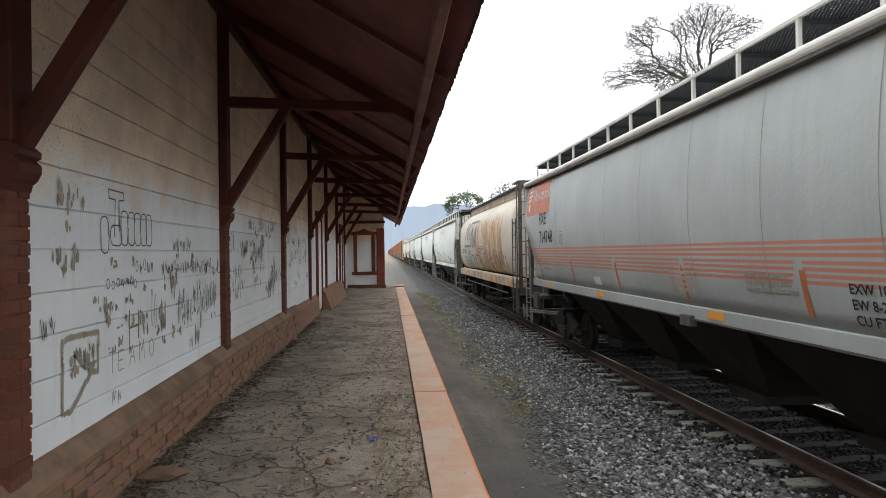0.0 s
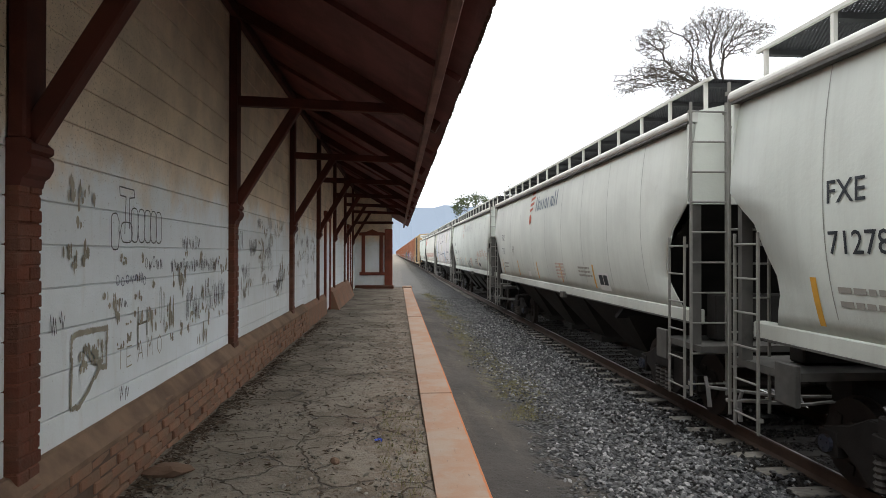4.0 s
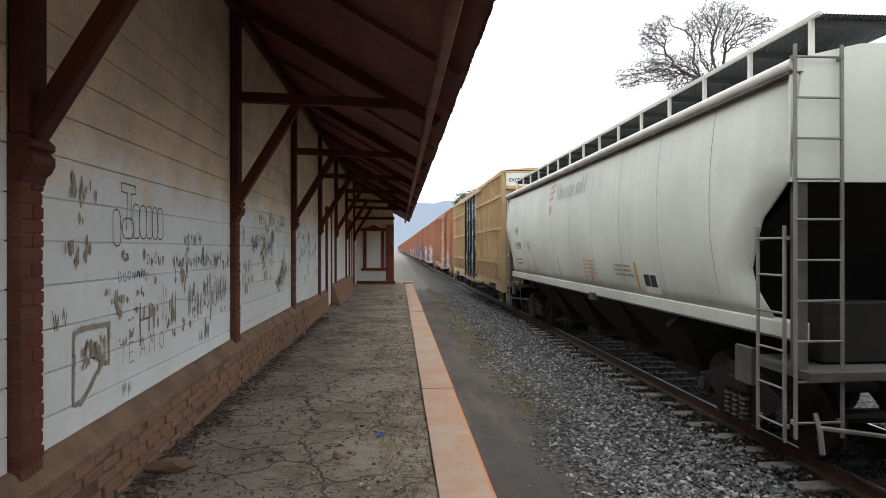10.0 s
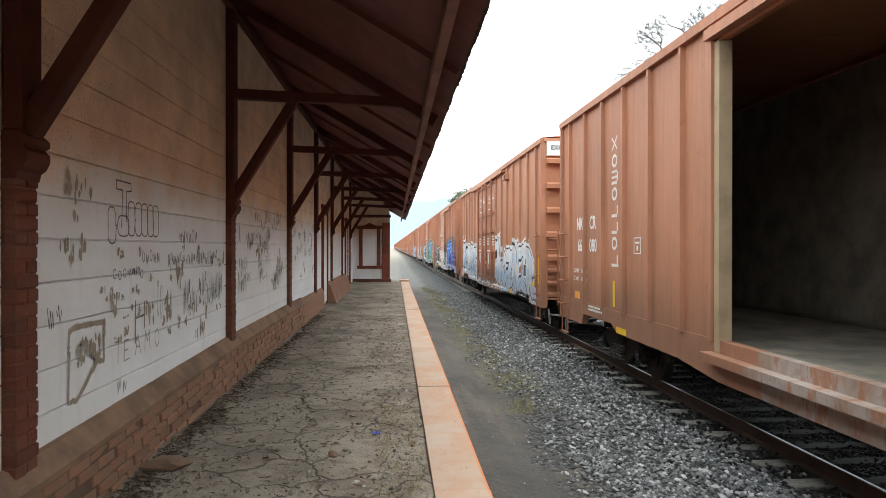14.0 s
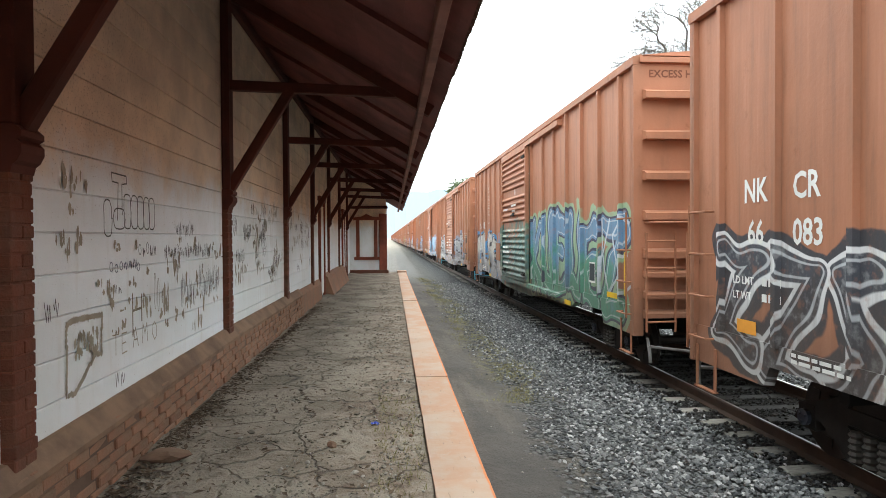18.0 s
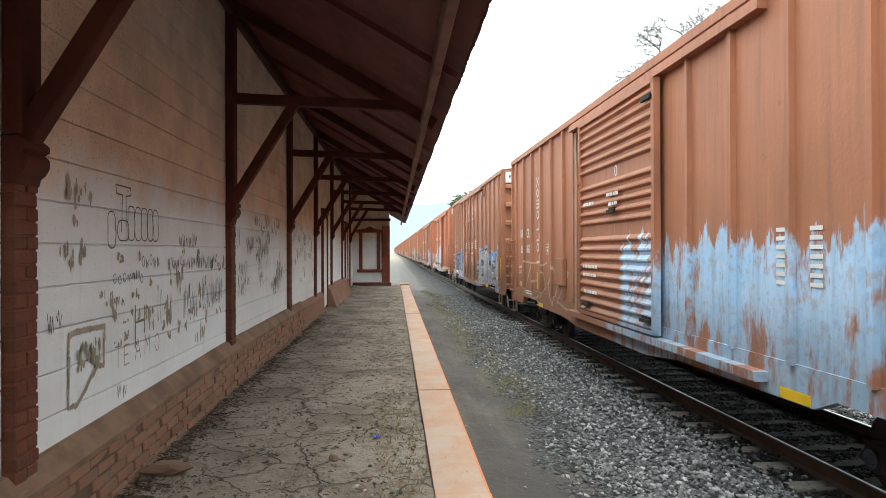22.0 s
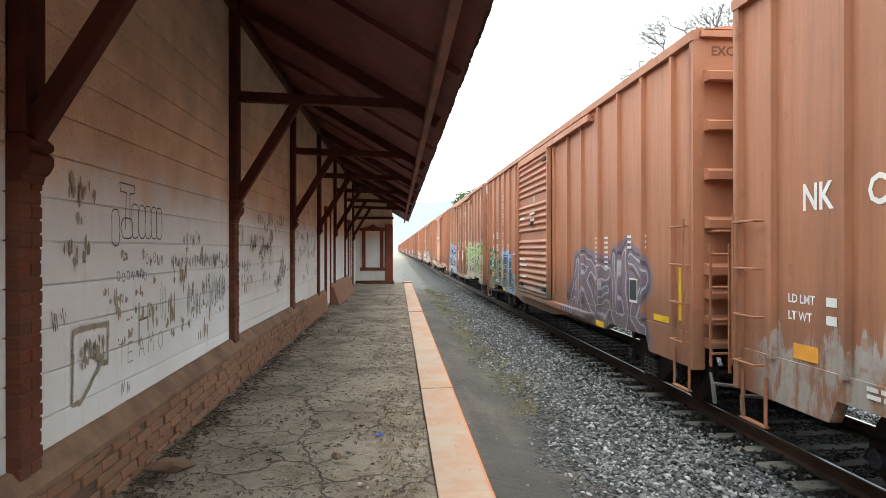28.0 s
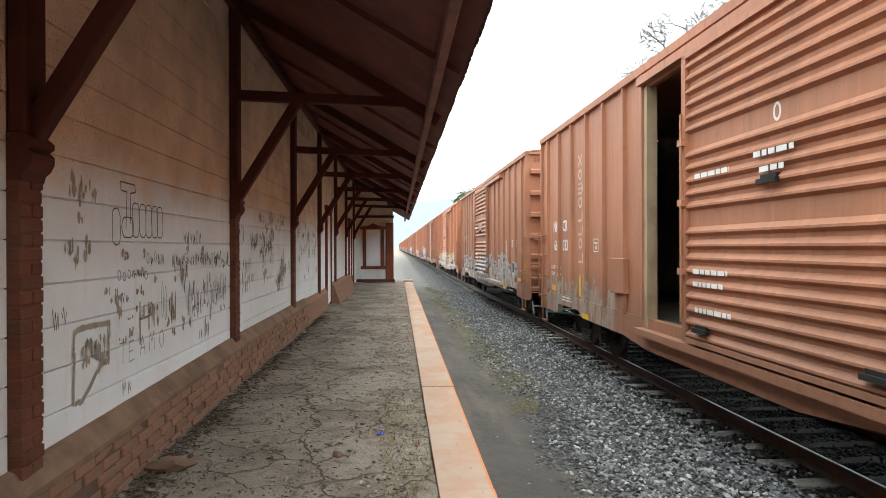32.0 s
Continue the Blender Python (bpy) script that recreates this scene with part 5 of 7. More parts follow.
    part("walk_support", bevel(boxes((-1.06, -1.01, -h + 0.35, h - 0.35, 3.98, 4.205)), 0.01), M["oldsill"], car)
    for i in range(3):
        y = -3.0 + 3.0 * i
        bm = bmesh.new()
        prism(bm, [(y - 1.3, 1.40), (y + 1.3, 1.40), (y + 0.4, 0.45), (y - 0.4, 0.45)], -0.8, 0.8)
        part("discharge_bay", bm, M["bay"], car)
    bm = bmesh.new()
    rod(bm, (-1.45, -h + 2, 0.92), (-1.45, h - 2, 0.92), 0.018, 6)
    part("brake_rod", bm, M["lever"], car)
    return car


def repaint(car, default, mat):
    """Give this car its own paint on every part that wears the class's paint."""
    for o in car.children_recursive:
        if o.type == "MESH" and o.data.materials and o.data.materials[0] is default:
            o.material_slots[0].link = "OBJECT"
            o.material_slots[0].material = mat


# lettering
_GLYPHS = {}


def words(text, size, weight=0.022):
    if (text, size, weight) not in _GLYPHS:
        cu = bpy.data.curves.new("lettering", "FONT")
        cu.body, cu.size, cu.extrude, cu.resolution_u, cu.offset = text, size, 0.0, 2, size * weight
        ob = bpy.data.objects.new("lettering", cu)
        scene.collection.objects.link(ob)
        me = bpy.data.meshes.new_from_object(ob)
        bpy.data.objects.remove(ob)
        me.materials.clear()
        _GLYPHS[text, size, weight] = me
    return _GLYPHS[text, size, weight]


def letter(parent, text, y, z, size, mat, x=-PW - 0.006, turn=0, stretch=1.0, name="lettering", weight=0.022):
    """Letters on a car's side; they read from +y to -y."""
    me = words(text, size, weight).copy()
    me.materials.append(mat)
    m = Matrix(((0, 0, -1, x), (-1, 0, 0, y), (0, 1, 0, z), (0, 0, 0, 1))) @ pose(0, 0, 0, 0, 0, turn) @ Matrix.Diagonal((stretch, 1, 1, 1))
    me.transform(m)
    return part(name, me, None, parent)


def bars(parent, y, z, n, w, h, gap, mat, x=-PW - 0.006, name="stencil_bar", sizes=None, rng=None):
    """Rows of small bars for stencilled data too small to read."""
    bm = bmesh.new()
    r = rng or random.Random(int(y * 100) + n)
    for i in range(n):
        q = y
        end = y - w * r.uniform(0.7, 1.0)
        while q > end:
            l = r.uniform(0.06, 0.16)
            box(bm, x - 0.003, x, max(q - l, end), q, z - i * gap, z - i * gap + h)
            q -= l + 0.03
    return part(name, bm, mat, parent, kind="stuff")


# ---- the consist: class, where its leading end stands at the start, and its paint ----
def spray(a, b, line, y0, y1, top, seed, size=1.0, kind="letters", low=0.86, halo=None):
    return (a, b, line, y0, y1, top, seed, size, kind, low, halo)


def scrawl_paint(line, y0, y1, low, top, seed, size=1.0):
    return spray(line, line, line, y0, y1, top, seed, size, "scrawl", low)


def wash(a, b, line, y0, y1, top, seed, size=1.0):
    return spray(a, b, line, y0, y1, top, seed, size, "wash")


SKYB, NAVY, WHITE, BLK, GRN = (0.25, 0.45, 0.75), (0.03, 0.08, 0.38), (0.72, 0.74, 0.76), (0.03, 0.03, 0.035), (0.12, 0.38, 0.14)
SILV, YELL, TEAL, CREAM, LIME, RUST = (0.42, 0.42, 0.44), (0.62, 0.45, 0.06), (0.05, 0.22, 0.22), (0.66, 0.56, 0.42), (0.28, 0.45, 0.08), (0.30, 0.11, 0.05)

HOPPER, TANK = hopper(M["grey"], 15.1), tank_hopper(M["grey"], 14.0)
SLIDE, PAIR, PLUG, TAN, PLUG2 = boxcar(M["brown"], "slide", 17.25), boxcar(M["brown"], "double", 16.7), boxcar(M["brown"], "plug", 16.7), boxcar(M["tan"], "plug", 18.1, 0.84), boxcar(M["brown"], "plug", 18.3)
tan_extra(TAN, 18.1)
LEN = {HOPPER: 15.1, TANK: 14.0, SLIDE: 17.25, PAIR: 16.7, PLUG: 16.7, TAN: 18.1, PLUG2: 18.3}

# class, leading end, label, category, paint or None, door slid by
def stripes(h, col, strength=0.85):
    rows = [(2.275 - k * 0.058, 2.31 - k * 0.058, -h, h) for k in range(3)]
    for k in range(4):
        for a, b in ((-h, -3.55), (-3.45, -1.25), (-1.15, 1.15), (1.25, 3.65), (3.75, h)):
            rows.append((2.09 - k * 0.06, 2.125 - k * 0.06, a + k * 0.02, b))
    return {"bands": rows, "colour": col, "strength": strength}


GREYC = (0.70, 0.73, 0.66)
# tall block letters: filled panels, then dark outlines
BLOCKS = [{"bands": [(1.5, 3.95, -6.2, 5.9)], "colour": (0.64, 0.585, 0.575), "strength": 0.75}, {"bands": [(1.5, 3.95, 6.1, 7.4), (2.2, 3.1, 3.0, 3.6), (2.4, 2.9, -0.4, 0.6), (3.0, 3.6, -4.6, -3.4)], "colour": (0.56, 0.52, 0.34), "strength": 0.6},
          {"bands": [(1.6, 3.0, 4.75, 5.9), (1.6, 2.4, -2.8, -1.6)], "colour": (0.42, 0.50, 0.62), "strength": 0.7},
          {"bands": [(1.5, 2.56, 6.15, 6.42), (2.56, 3.95, 5.95, 6.22), (1.5, 3.95, 2.95, 3.14), (2.30, 2.40, 3.14, 4.6), (3.15, 3.25, 3.6, 4.6), (2.40, 3.15, 3.56, 3.66), (2.14, 3.10, 1.83, 1.93), (2.14, 2.24, 0.5, 1.83),
                     (3.0, 3.10, 0.5, 1.83), (1.5, 3.95, -0.12, 0.08), (2.2, 2.3, -2.0, -0.12), (3.1, 3.2, -1.4, -0.12), (1.5, 3.6, -2.2, -2.02), (1.5, 3.95, -4.1, -3.92), (2.3, 2.4, -5.4, -4.1), (1.6, 3.7, -6.3, -6.12)], "colour": (0.12, 0.13, 0.15), "strength": 0.85}]
CARS = [
    (HOPPER, 1.45, "grey covered hopper with orange stripes and a pale sill", car_paint("slate_grey_hopper", (0.46, 0.495, 0.48), 0.4, 0.05, dirt=(0.2, 0.19, 0.17), streak=0.15, stripes=stripes(7.6, (0.62, 0.17, 0.07), 0.75)), 0),
    (TANK, 17.85, "rust-streaked cream barrel hopper with faded blue-black emblem", car_paint("rusty_cream_barrel", (0.66, 0.61, 0.50), 0.5, 0.45, streak=0.55, dirt=(0.40, 0.27, 0.15),
        sprays=[wash((0.46, 0.22, 0.085), (0.52, 0.36, 0.20), (0.30, 0.13, 0.06), -4.6, 1.6, 3.45, 2.3, 0.4), wash((0.34, 0.48, 0.68), (0.40, 0.50, 0.66), (0.5, 0.5, 0.5), 2.9, 4.0, 2.6, 5.3, 0.8), scrawl_paint((0.06, 0.06, 0.065), -5.2, 3.9, 1.55, 2.25, 3.3, 1.0), scrawl_paint((0.12, 0.11, 0.11), 3.6, 5.2, 1.6, 2.0, 4.3)]), 0),
    (HOPPER, 33.27, "pale grey covered hopper with a faded red emblem and dark scrawl", car_paint("pale_hopper_scrawled", GREYC, 0.42, 0.08, streak=0.15, dirt=(0.28, 0.25, 0.2),
        sprays=[scrawl_paint((0.10, 0.10, 0.11), -0.5, 5.2, 1.6, 2.2, 7.1, 0.6)]), 0),
    (HOPPER, 49.4, "pale grey covered hopper with a red emblem", car_paint("pale_hopper_plain", (0.71, 0.73, 0.66), 0.42, 0.08, streak=0.15, dirt=(0.28, 0.25, 0.2)), 0),
    (HOPPER, 65.78, "pale grey covered hopper with faint pink scrawl along the sill", car_paint("pale_hopper_pink_scrawl", GREYC, 0.42, 0.08, streak=0.15, dirt=(0.28, 0.25, 0.2),
        sprays=[scrawl_paint((0.56, 0.36, 0.25), -6.6, -3.4, 2.0, 2.34, 12.7, 1.3), scrawl_paint((0.14, 0.15, 0.15), -0.6, 0.4, 1.55, 1.85, 14.7, 1.6), scrawl_paint((0.30, 0.32, 0.31), 2.2, 4.6, 1.55, 2.0, 15.7)]), 0),
    (HOPPER, 82.2, "pale hopper with tall sprayed block letters in pink, olive and blue", car_paint("pale_hopper_block_letters", (0.70, 0.72, 0.65), 0.45, 0.1, streak=0.15, dirt=(0.3, 0.26, 0.2), stripes=BLOCKS), 0),
    (HOPPER, 98.52, "cream-grey covered hopper with dull red stripes", car_paint("pale_hopper_striped", (0.72, 0.70, 0.61), 0.42, 0.1, streak=0.15, dirt=(0.3, 0.26, 0.2), stripes=stripes(7.6, (0.42, 0.10, 0.045))), 0),
    (HOPPER, 115.0, "pale grey covered hopper with a red and slate emblem", car_paint("pale_hopper_clean", (0.70, 0.73, 0.65), 0.42, 0.06, streak=0.15, dirt=(0.28, 0.25, 0.2)), 0),
    (TAN, 131.0, "tan high box car with black double plug doors", None, 0),
    (SLIDE, 150.93, "brown box car with its ribbed door half open", car_paint("brown_pale_overspray", BROWN, sprays=[wash((0.46, 0.40, 0.36), (0.44, 0.46, 0.48), (0.38, 0.24, 0.18), -8.4, -4.6, 1.9, 2.2, 0.9),
        wash((0.50, 0.42, 0.38), (0.40, 0.28, 0.22), (0.36, 0.22, 0.16), -4.4, 1.2, 1.6, 6.2, 1.2), scrawl_paint((0.55, 0.45, 0.40), -7.4, -6.2, 1.35, 1.75, 9.2, 1.6)]), -2.8),
    (PLUG2, 170.0, "brown plug-door box car with blue and black sprayed letters", car_paint("brown_sprayed_pale_blue", (0.452, 0.201, 0.111), sprays=[spray((0.45, 0.60, 0.78), WHITE, BLK, -8.4, 8.0, 2.4, 4.4, 0.9)]), 0),
    (SLIDE, 190.22, "brown box car with large royal-blue sprayed letters", car_paint("brown_sprayed_royal_blue", (0.389, 0.167, 0.093), sprays=[wash((0.20, 0.13, 0.09), (0.10, 0.08, 0.07), (0.06, 0.06, 0.07), -8.0, -1.4, 2.9, 8.1, 0.6),
        spray((0.020, 0.045, 0.26), (0.035, 0.17, 0.55), (0.014, 0.018, 0.05), -8.3, -2.6, 2.75, 8.8, 0.72, "letters", 0.80, (0.05, 0.20, 0.55)),
        wash((0.52, 0.52, 0.52), (0.40, 0.39, 0.38), (0.10, 0.10, 0.10), -2.6, 3.2, 1.9, 15.1, 0.6),
        scrawl_paint((0.10, 0.10, 0.11), -2.6, 2.0, 1.1, 2.6, 17.1, 0.6),
        spray((0.035, 0.04, 0.05), (0.05, 0.06, 0.075), (0.68, 0.68, 0.68), 2.8, 8.0, 2.18, 16.1, 1.15, "letters", 0.86, (0.045, 0.05, 0.06))]), 0),
    (SLIDE, 209.3, "brown box car with green, blue and white sprayed letters", car_paint("brown_sprayed_green", (0.420, 0.182, 0.101), sprays=[spray(SILV, (0.62, 0.60, 0.54), (0.10, 0.10, 0.11), 2.6, 8.0, 2.45, 31.0, 0.9, halo=(0.10, 0.30, 0.55)),
        wash((0.05, 0.13, 0.14), (0.12, 0.26, 0.22), (0.05, 0.07, 0.16), -8.0, 2.7, 2.2, 28.4, 0.5),
        spray((0.10, 0.30, 0.20), (0.14, 0.26, 0.40), (0.045, 0.05, 0.09), -8.2, -1.7, 2.75, 27.4, 0.9, halo=(0.30, 0.42, 0.26)),
        wash((0.045, 0.12, 0.115), (0.10, 0.20, 0.17), (0.26, 0.11, 0.06), -1.6, 2.1, 2.75, 33.4, 0.4),
        scrawl_paint((0.36, 0.44, 0.34), -1.5, 2.0, 1.2, 2.5, 34.4, 0.5),
        scrawl_paint((0.62, 0.66, 0.70), -8.4, -7.0, 1.3, 2.6, 38.0)]), 0),
    (SLIDE, 228.4, "brown box car with silver sprayed letters", car_paint("brown_sprayed_silver", (0.430, 0.186, 0.101), sprays=[spray((0.36, 0.36, 0.38), (0.44, 0.44, 0.46), (0.11, 0.105, 0.12), -6.0, -1.7, 2.35, 41.0, 1.15, halo=(0.30, 0.32, 0.40)),
        scrawl_paint((0.10, 0.08, 0.07), -7.2, -6.0, 1.1, 2.4, 42.0, 1.1), wash((0.50, 0.50, 0.52), (0.42, 0.42, 0.44), (0.10, 0.10, 0.12), -1.6, 2.0, 1.5, 43.0, 0.7),
        spray((0.52, 0.52, 0.53), (0.45, 0.45, 0.47), (0.09, 0.09, 0.10), 4.0, 7.3, 2.25, 44.0, 1.25, halo=(0.50, 0.51, 0.52)),
        spray((0.10, 0.11, 0.15), (0.16, 0.17, 0.22), (0.45, 0.47, 0.52), 2.1, 4.2, 1.75, 46.0, 1.2), scrawl_paint((0.55, 0.50, 0.46), 7.0, 8.1, 1.4, 2.4, 47.0, 1.2), scrawl_paint((0.62, 0.61, 0.60), -1.4, 0.3, 1.3, 2.15, 48.0, 0.8)]), 0),
    (SLIDE, 247.35, "brown box car with pale blue sprayed fill", car_paint("brown_sprayed_ice_blue", (0.420, 0.174, 0.093), sprays=[wash((0.40, 0.60, 0.80), (0.46, 0.64, 0.82), (0.30, 0.48, 0.72), -7.4, -0.2, 2.4, 52.0, 0.55),
        scrawl_paint((0.58, 0.46, 0.32), 2.6, 7.0, 0.95, 1.95, 57.0, 0.5)]), -0.6),
    (PLUG, 266.4, "brown plug-door box car with grey and blue sprayed letters", car_paint("brown_sprayed_grey_blue", (0.389, 0.174, 0.097), sprays=[spray((0.33, 0.34, 0.37), (0.40, 0.40, 0.42), (0.10, 0.09, 0.10), -7.6, -2.4, 2.15, 61.0, 1.0, halo=(0.20, 0.40, 0.66)),
        spray((0.34, 0.36, 0.40), (0.22, 0.26, 0.36), (0.09, 0.09, 0.12), 2.3, 7.2, 1.95, 64.0, 1.1, halo=(0.16, 0.24, 0.42)), scrawl_paint((0.58, 0.56, 0.54), 7.0, 8.0, 1.2, 2.0, 66.0)]), 0),
    (PAIR, 285.11, "brown box car with scraped patches and a narrow door gap", car_paint("brown_scraped", (0.452, 0.162, 0.072), sprays=[wash((0.52, 0.46, 0.36), (0.44, 0.42, 0.34), (0.48, 0.24, 0.10), 2.0, 7.9, 2.0, 72.0, 1.5),
        wash((0.34, 0.54, 0.72), (0.38, 0.58, 0.74), (0.40, 0.48, 0.50), -1.8, 1.2, 2.6, 74.0, 1.5), wash((0.50, 0.22, 0.08), (0.36, 0.50, 0.62), (0.45, 0.24, 0.1), -8.0, 8.0, 1.1, 76.0, 1.2),
        scrawl_paint((0.55, 0.46, 0.40), 3.5, 4.3, 2.38, 2.66, 77.0, 2.0), scrawl_paint((0.52, 0.34, 0.22), 3.5, 4.1, 3.05, 3.4, 78.0, 2.0)]), (-0.6, -0.17)),
    (PAIR, 303.43, "brown box car with violet sprayed letters and an open door", car_paint("brown_sprayed_violet", (0.389, 0.163, 0.089), sprays=[spray((0.40, 0.42, 0.50), (0.44, 0.38, 0.62), (0.12, 0.11, 0.16), -8.0, -3.0, 2.1, 83.0, 1.2, halo=(0.34, 0.48, 0.62)),
        wash((0.50, 0.46, 0.42), (0.42, 0.36, 0.30), (0.4, 0.2, 0.12), 2.4, 8.0, 1.5, 85.0)]), (-0.2, 2.5)),
    (SLIDE, 321.1, "brown box car with green-gold and navy sprayed letters", car_paint("brown_sprayed_gold", (0.420, 0.174, 0.093), sprays=[spray((0.07, 0.12, 0.09), (0.10, 0.16, 0.12), (0.45, 0.38, 0.14), 5.4, 8.2, 2.15, 91.0, 1.1, halo=(0.07, 0.12, 0.09)),
        spray((0.07, 0.12, 0.10), (0.08, 0.13, 0.13), (0.26, 0.48, 0.76), 3.2, 5.4, 2.1, 92.0, 1.0, halo=(0.28, 0.50, 0.78)),
        wash((0.14, 0.13, 0.12), (0.24, 0.18, 0.14), (0.16, 0.24, 0.14), -1.6, 2.2, 1.35, 94.0, 1.0), spray((0.14, 0.13, 0.18), (0.20, 0.16, 0.20), (0.08, 0.07, 0.09), -7.2, -3.0, 2.1, 95.0, 1.1)]), 0),
    (PLUG, 339.6, "brown plug-door box car with cream, lime and blue sprayed letters", car_paint("brown_sprayed_cream_lime", (0.389, 0.174, 0.097), sprays=[wash((0.56, 0.50, 0.38), (0.50, 0.48, 0.30), (0.5, 0.46, 0.3), -8.2, -2.3, 2.6, 103.0, 0.5), spray((0.56, 0.52, 0.40), (0.32, 0.45, 0.13), (0.16, 0.24, 0.09), -8.0, -2.4, 2.5, 104.0, 1.0, halo=(0.58, 0.52, 0.40)),
        spray((0.27, 0.27, 0.29), (0.33, 0.33, 0.35), (0.03, 0.03, 0.035), 2.0, 7.4, 2.25, 108.0, 1.15, halo=(0.16, 0.42, 0.80))]), 0),
    (SLIDE, 357.45, "brown box car with its door partly open", car_paint("brown_half_bare", (0.430, 0.182, 0.099), sprays=[wash((0.48, 0.42, 0.34), (0.42, 0.34, 0.28), (0.40, 0.20, 0.12), 3.4, 8.2, 1.5, 112.0, 1.2)]), -1.45),
    (SLIDE, 376.6, "brown box car with faded sprayed letters", car_paint("brown_faded", (0.389, 0.169, 0.093), sprays=[spray(CREAM, SILV, RUST, -7.0, 7.0, 1.7, 120.0, 1.2)]), 0),
]
FAR_PAINT = [car_paint("brown_far_orange", (0.441, 0.174, 0.085), sprays=[spray(SILV, CREAM, RUST, -6, 7, 1.7, 131.0)]), car_paint("brown_far_dark", (0.336, 0.137, 0.081)), car_paint("brown_far_blue", (0.389, 0.163, 0.083), sprays=[spray(SKYB, WHITE, NAVY, -7, 3, 2.1, 140.0)])]
_rf = random.Random(8)
for k in range(24):
    CARS.append((PLUG if k % 4 == 2 else SLIDE, 395.6 + 18.9 * k, "brown box car far down the train", FAR_PAINT[k % 3], -0.9 if k % 5 == 1 else 0))

CAT = {HOPPER: "hopper car", TANK: "hopper car"}
DEFAULT = {HOPPER: M["grey"], TANK: M["grey"], TAN: M["tan"]}
TRAIN = []
for proto, y0, label, paint, slid in CARS:
    c = copy_thing(proto, pose(0, 0, 0))
    if paint:
        repaint(c, DEFAULT.get(proto, M["brown"]), paint)
    if proto in (PLUG, PLUG2):
        for d in [o for o in c.children if o.name.startswith("plug_door")]:
            for o in (d, *d.children):
                if o.material_slots[0].material is paint:
                    o.material_slots[0].material = M["brown"]
    if slid:
        leaves = [o for o in c.children if o.name.startswith("sliding_door")]
        for o, q in zip(leaves, slid if isinstance(slid, tuple) else (slid,)):
            o.location.y += q
    tagged(c, label, CAT.get(proto, "box car"), "cars of the freight train")
    TRAIN.append((c, y0 + LEN[proto] / 2, LEN[proto] / 2))
for p in LEN:
    for o in list(p.children_recursive) + [p]:
        bpy.data.objects.remove(o)


for o in [q for q in TRAIN[9][0].children if q.name.startswith("placard_board")]:
    bpy.data.objects.remove(o)
for k in (13, 20):
    for o in TRAIN[k][0].children:
        if o.name.startswith("uncoupling_lever"):
            o.material_slots[0].link, o.material_slots[0].material = "OBJECT", M["lever_blue"]


# ---- markings ----
def slab(parent, name, y0, y1, z0, z1, mat, x=-PW - 0.008, label=""):
    return part(name, boxes((x - 0.004, x, min(y0, y1), max(y0, y1), z0, z1)), mat, parent, label)


def frame_mark(parent, y, z, w, h, mat, x=-PW - 0.008):
    t = 0.014
    bm = boxes((x - 0.003, x, y - w, y, z, z + t), (x - 0.003, x, y - w, y, z + h - t, z + h), (x - 0.003, x, y - w, y - w + t, z + t, z + h - t), (x - 0.003, x, y - t, y, z + t, z + h - t),
               (x - 0.003, x, y - w * 0.8, y - w * 0.2, z + h * 0.62, z + h * 0.74), (x - 0.003, x, y - w * 0.6, y - w * 0.4, z + h * 0.2, z + h * 0.5))
    part("plate_mark", bm, mat, parent)


def ring(bm, y, z, w, h, t, x, n=14, lean=0.0):
    """A flat oval outline on a side that faces -x."""
    for k in range(n):
        a0, a1 = 2 * math.pi * k / n, 2 * math.pi * (k + 1) / n
        q = []
        for a, s in ((a0, 1), (a1, 1), (a1, 0), (a0, 0)):
            ww, hh = (w / 2, h / 2) if s else (w / 2 - t, h / 2 - t)
            q.append(bm.verts.new((x, y + ww * math.cos(a) + lean * hh * math.sin(a), z + hh * math.sin(a))))
        bm.faces.new(q)


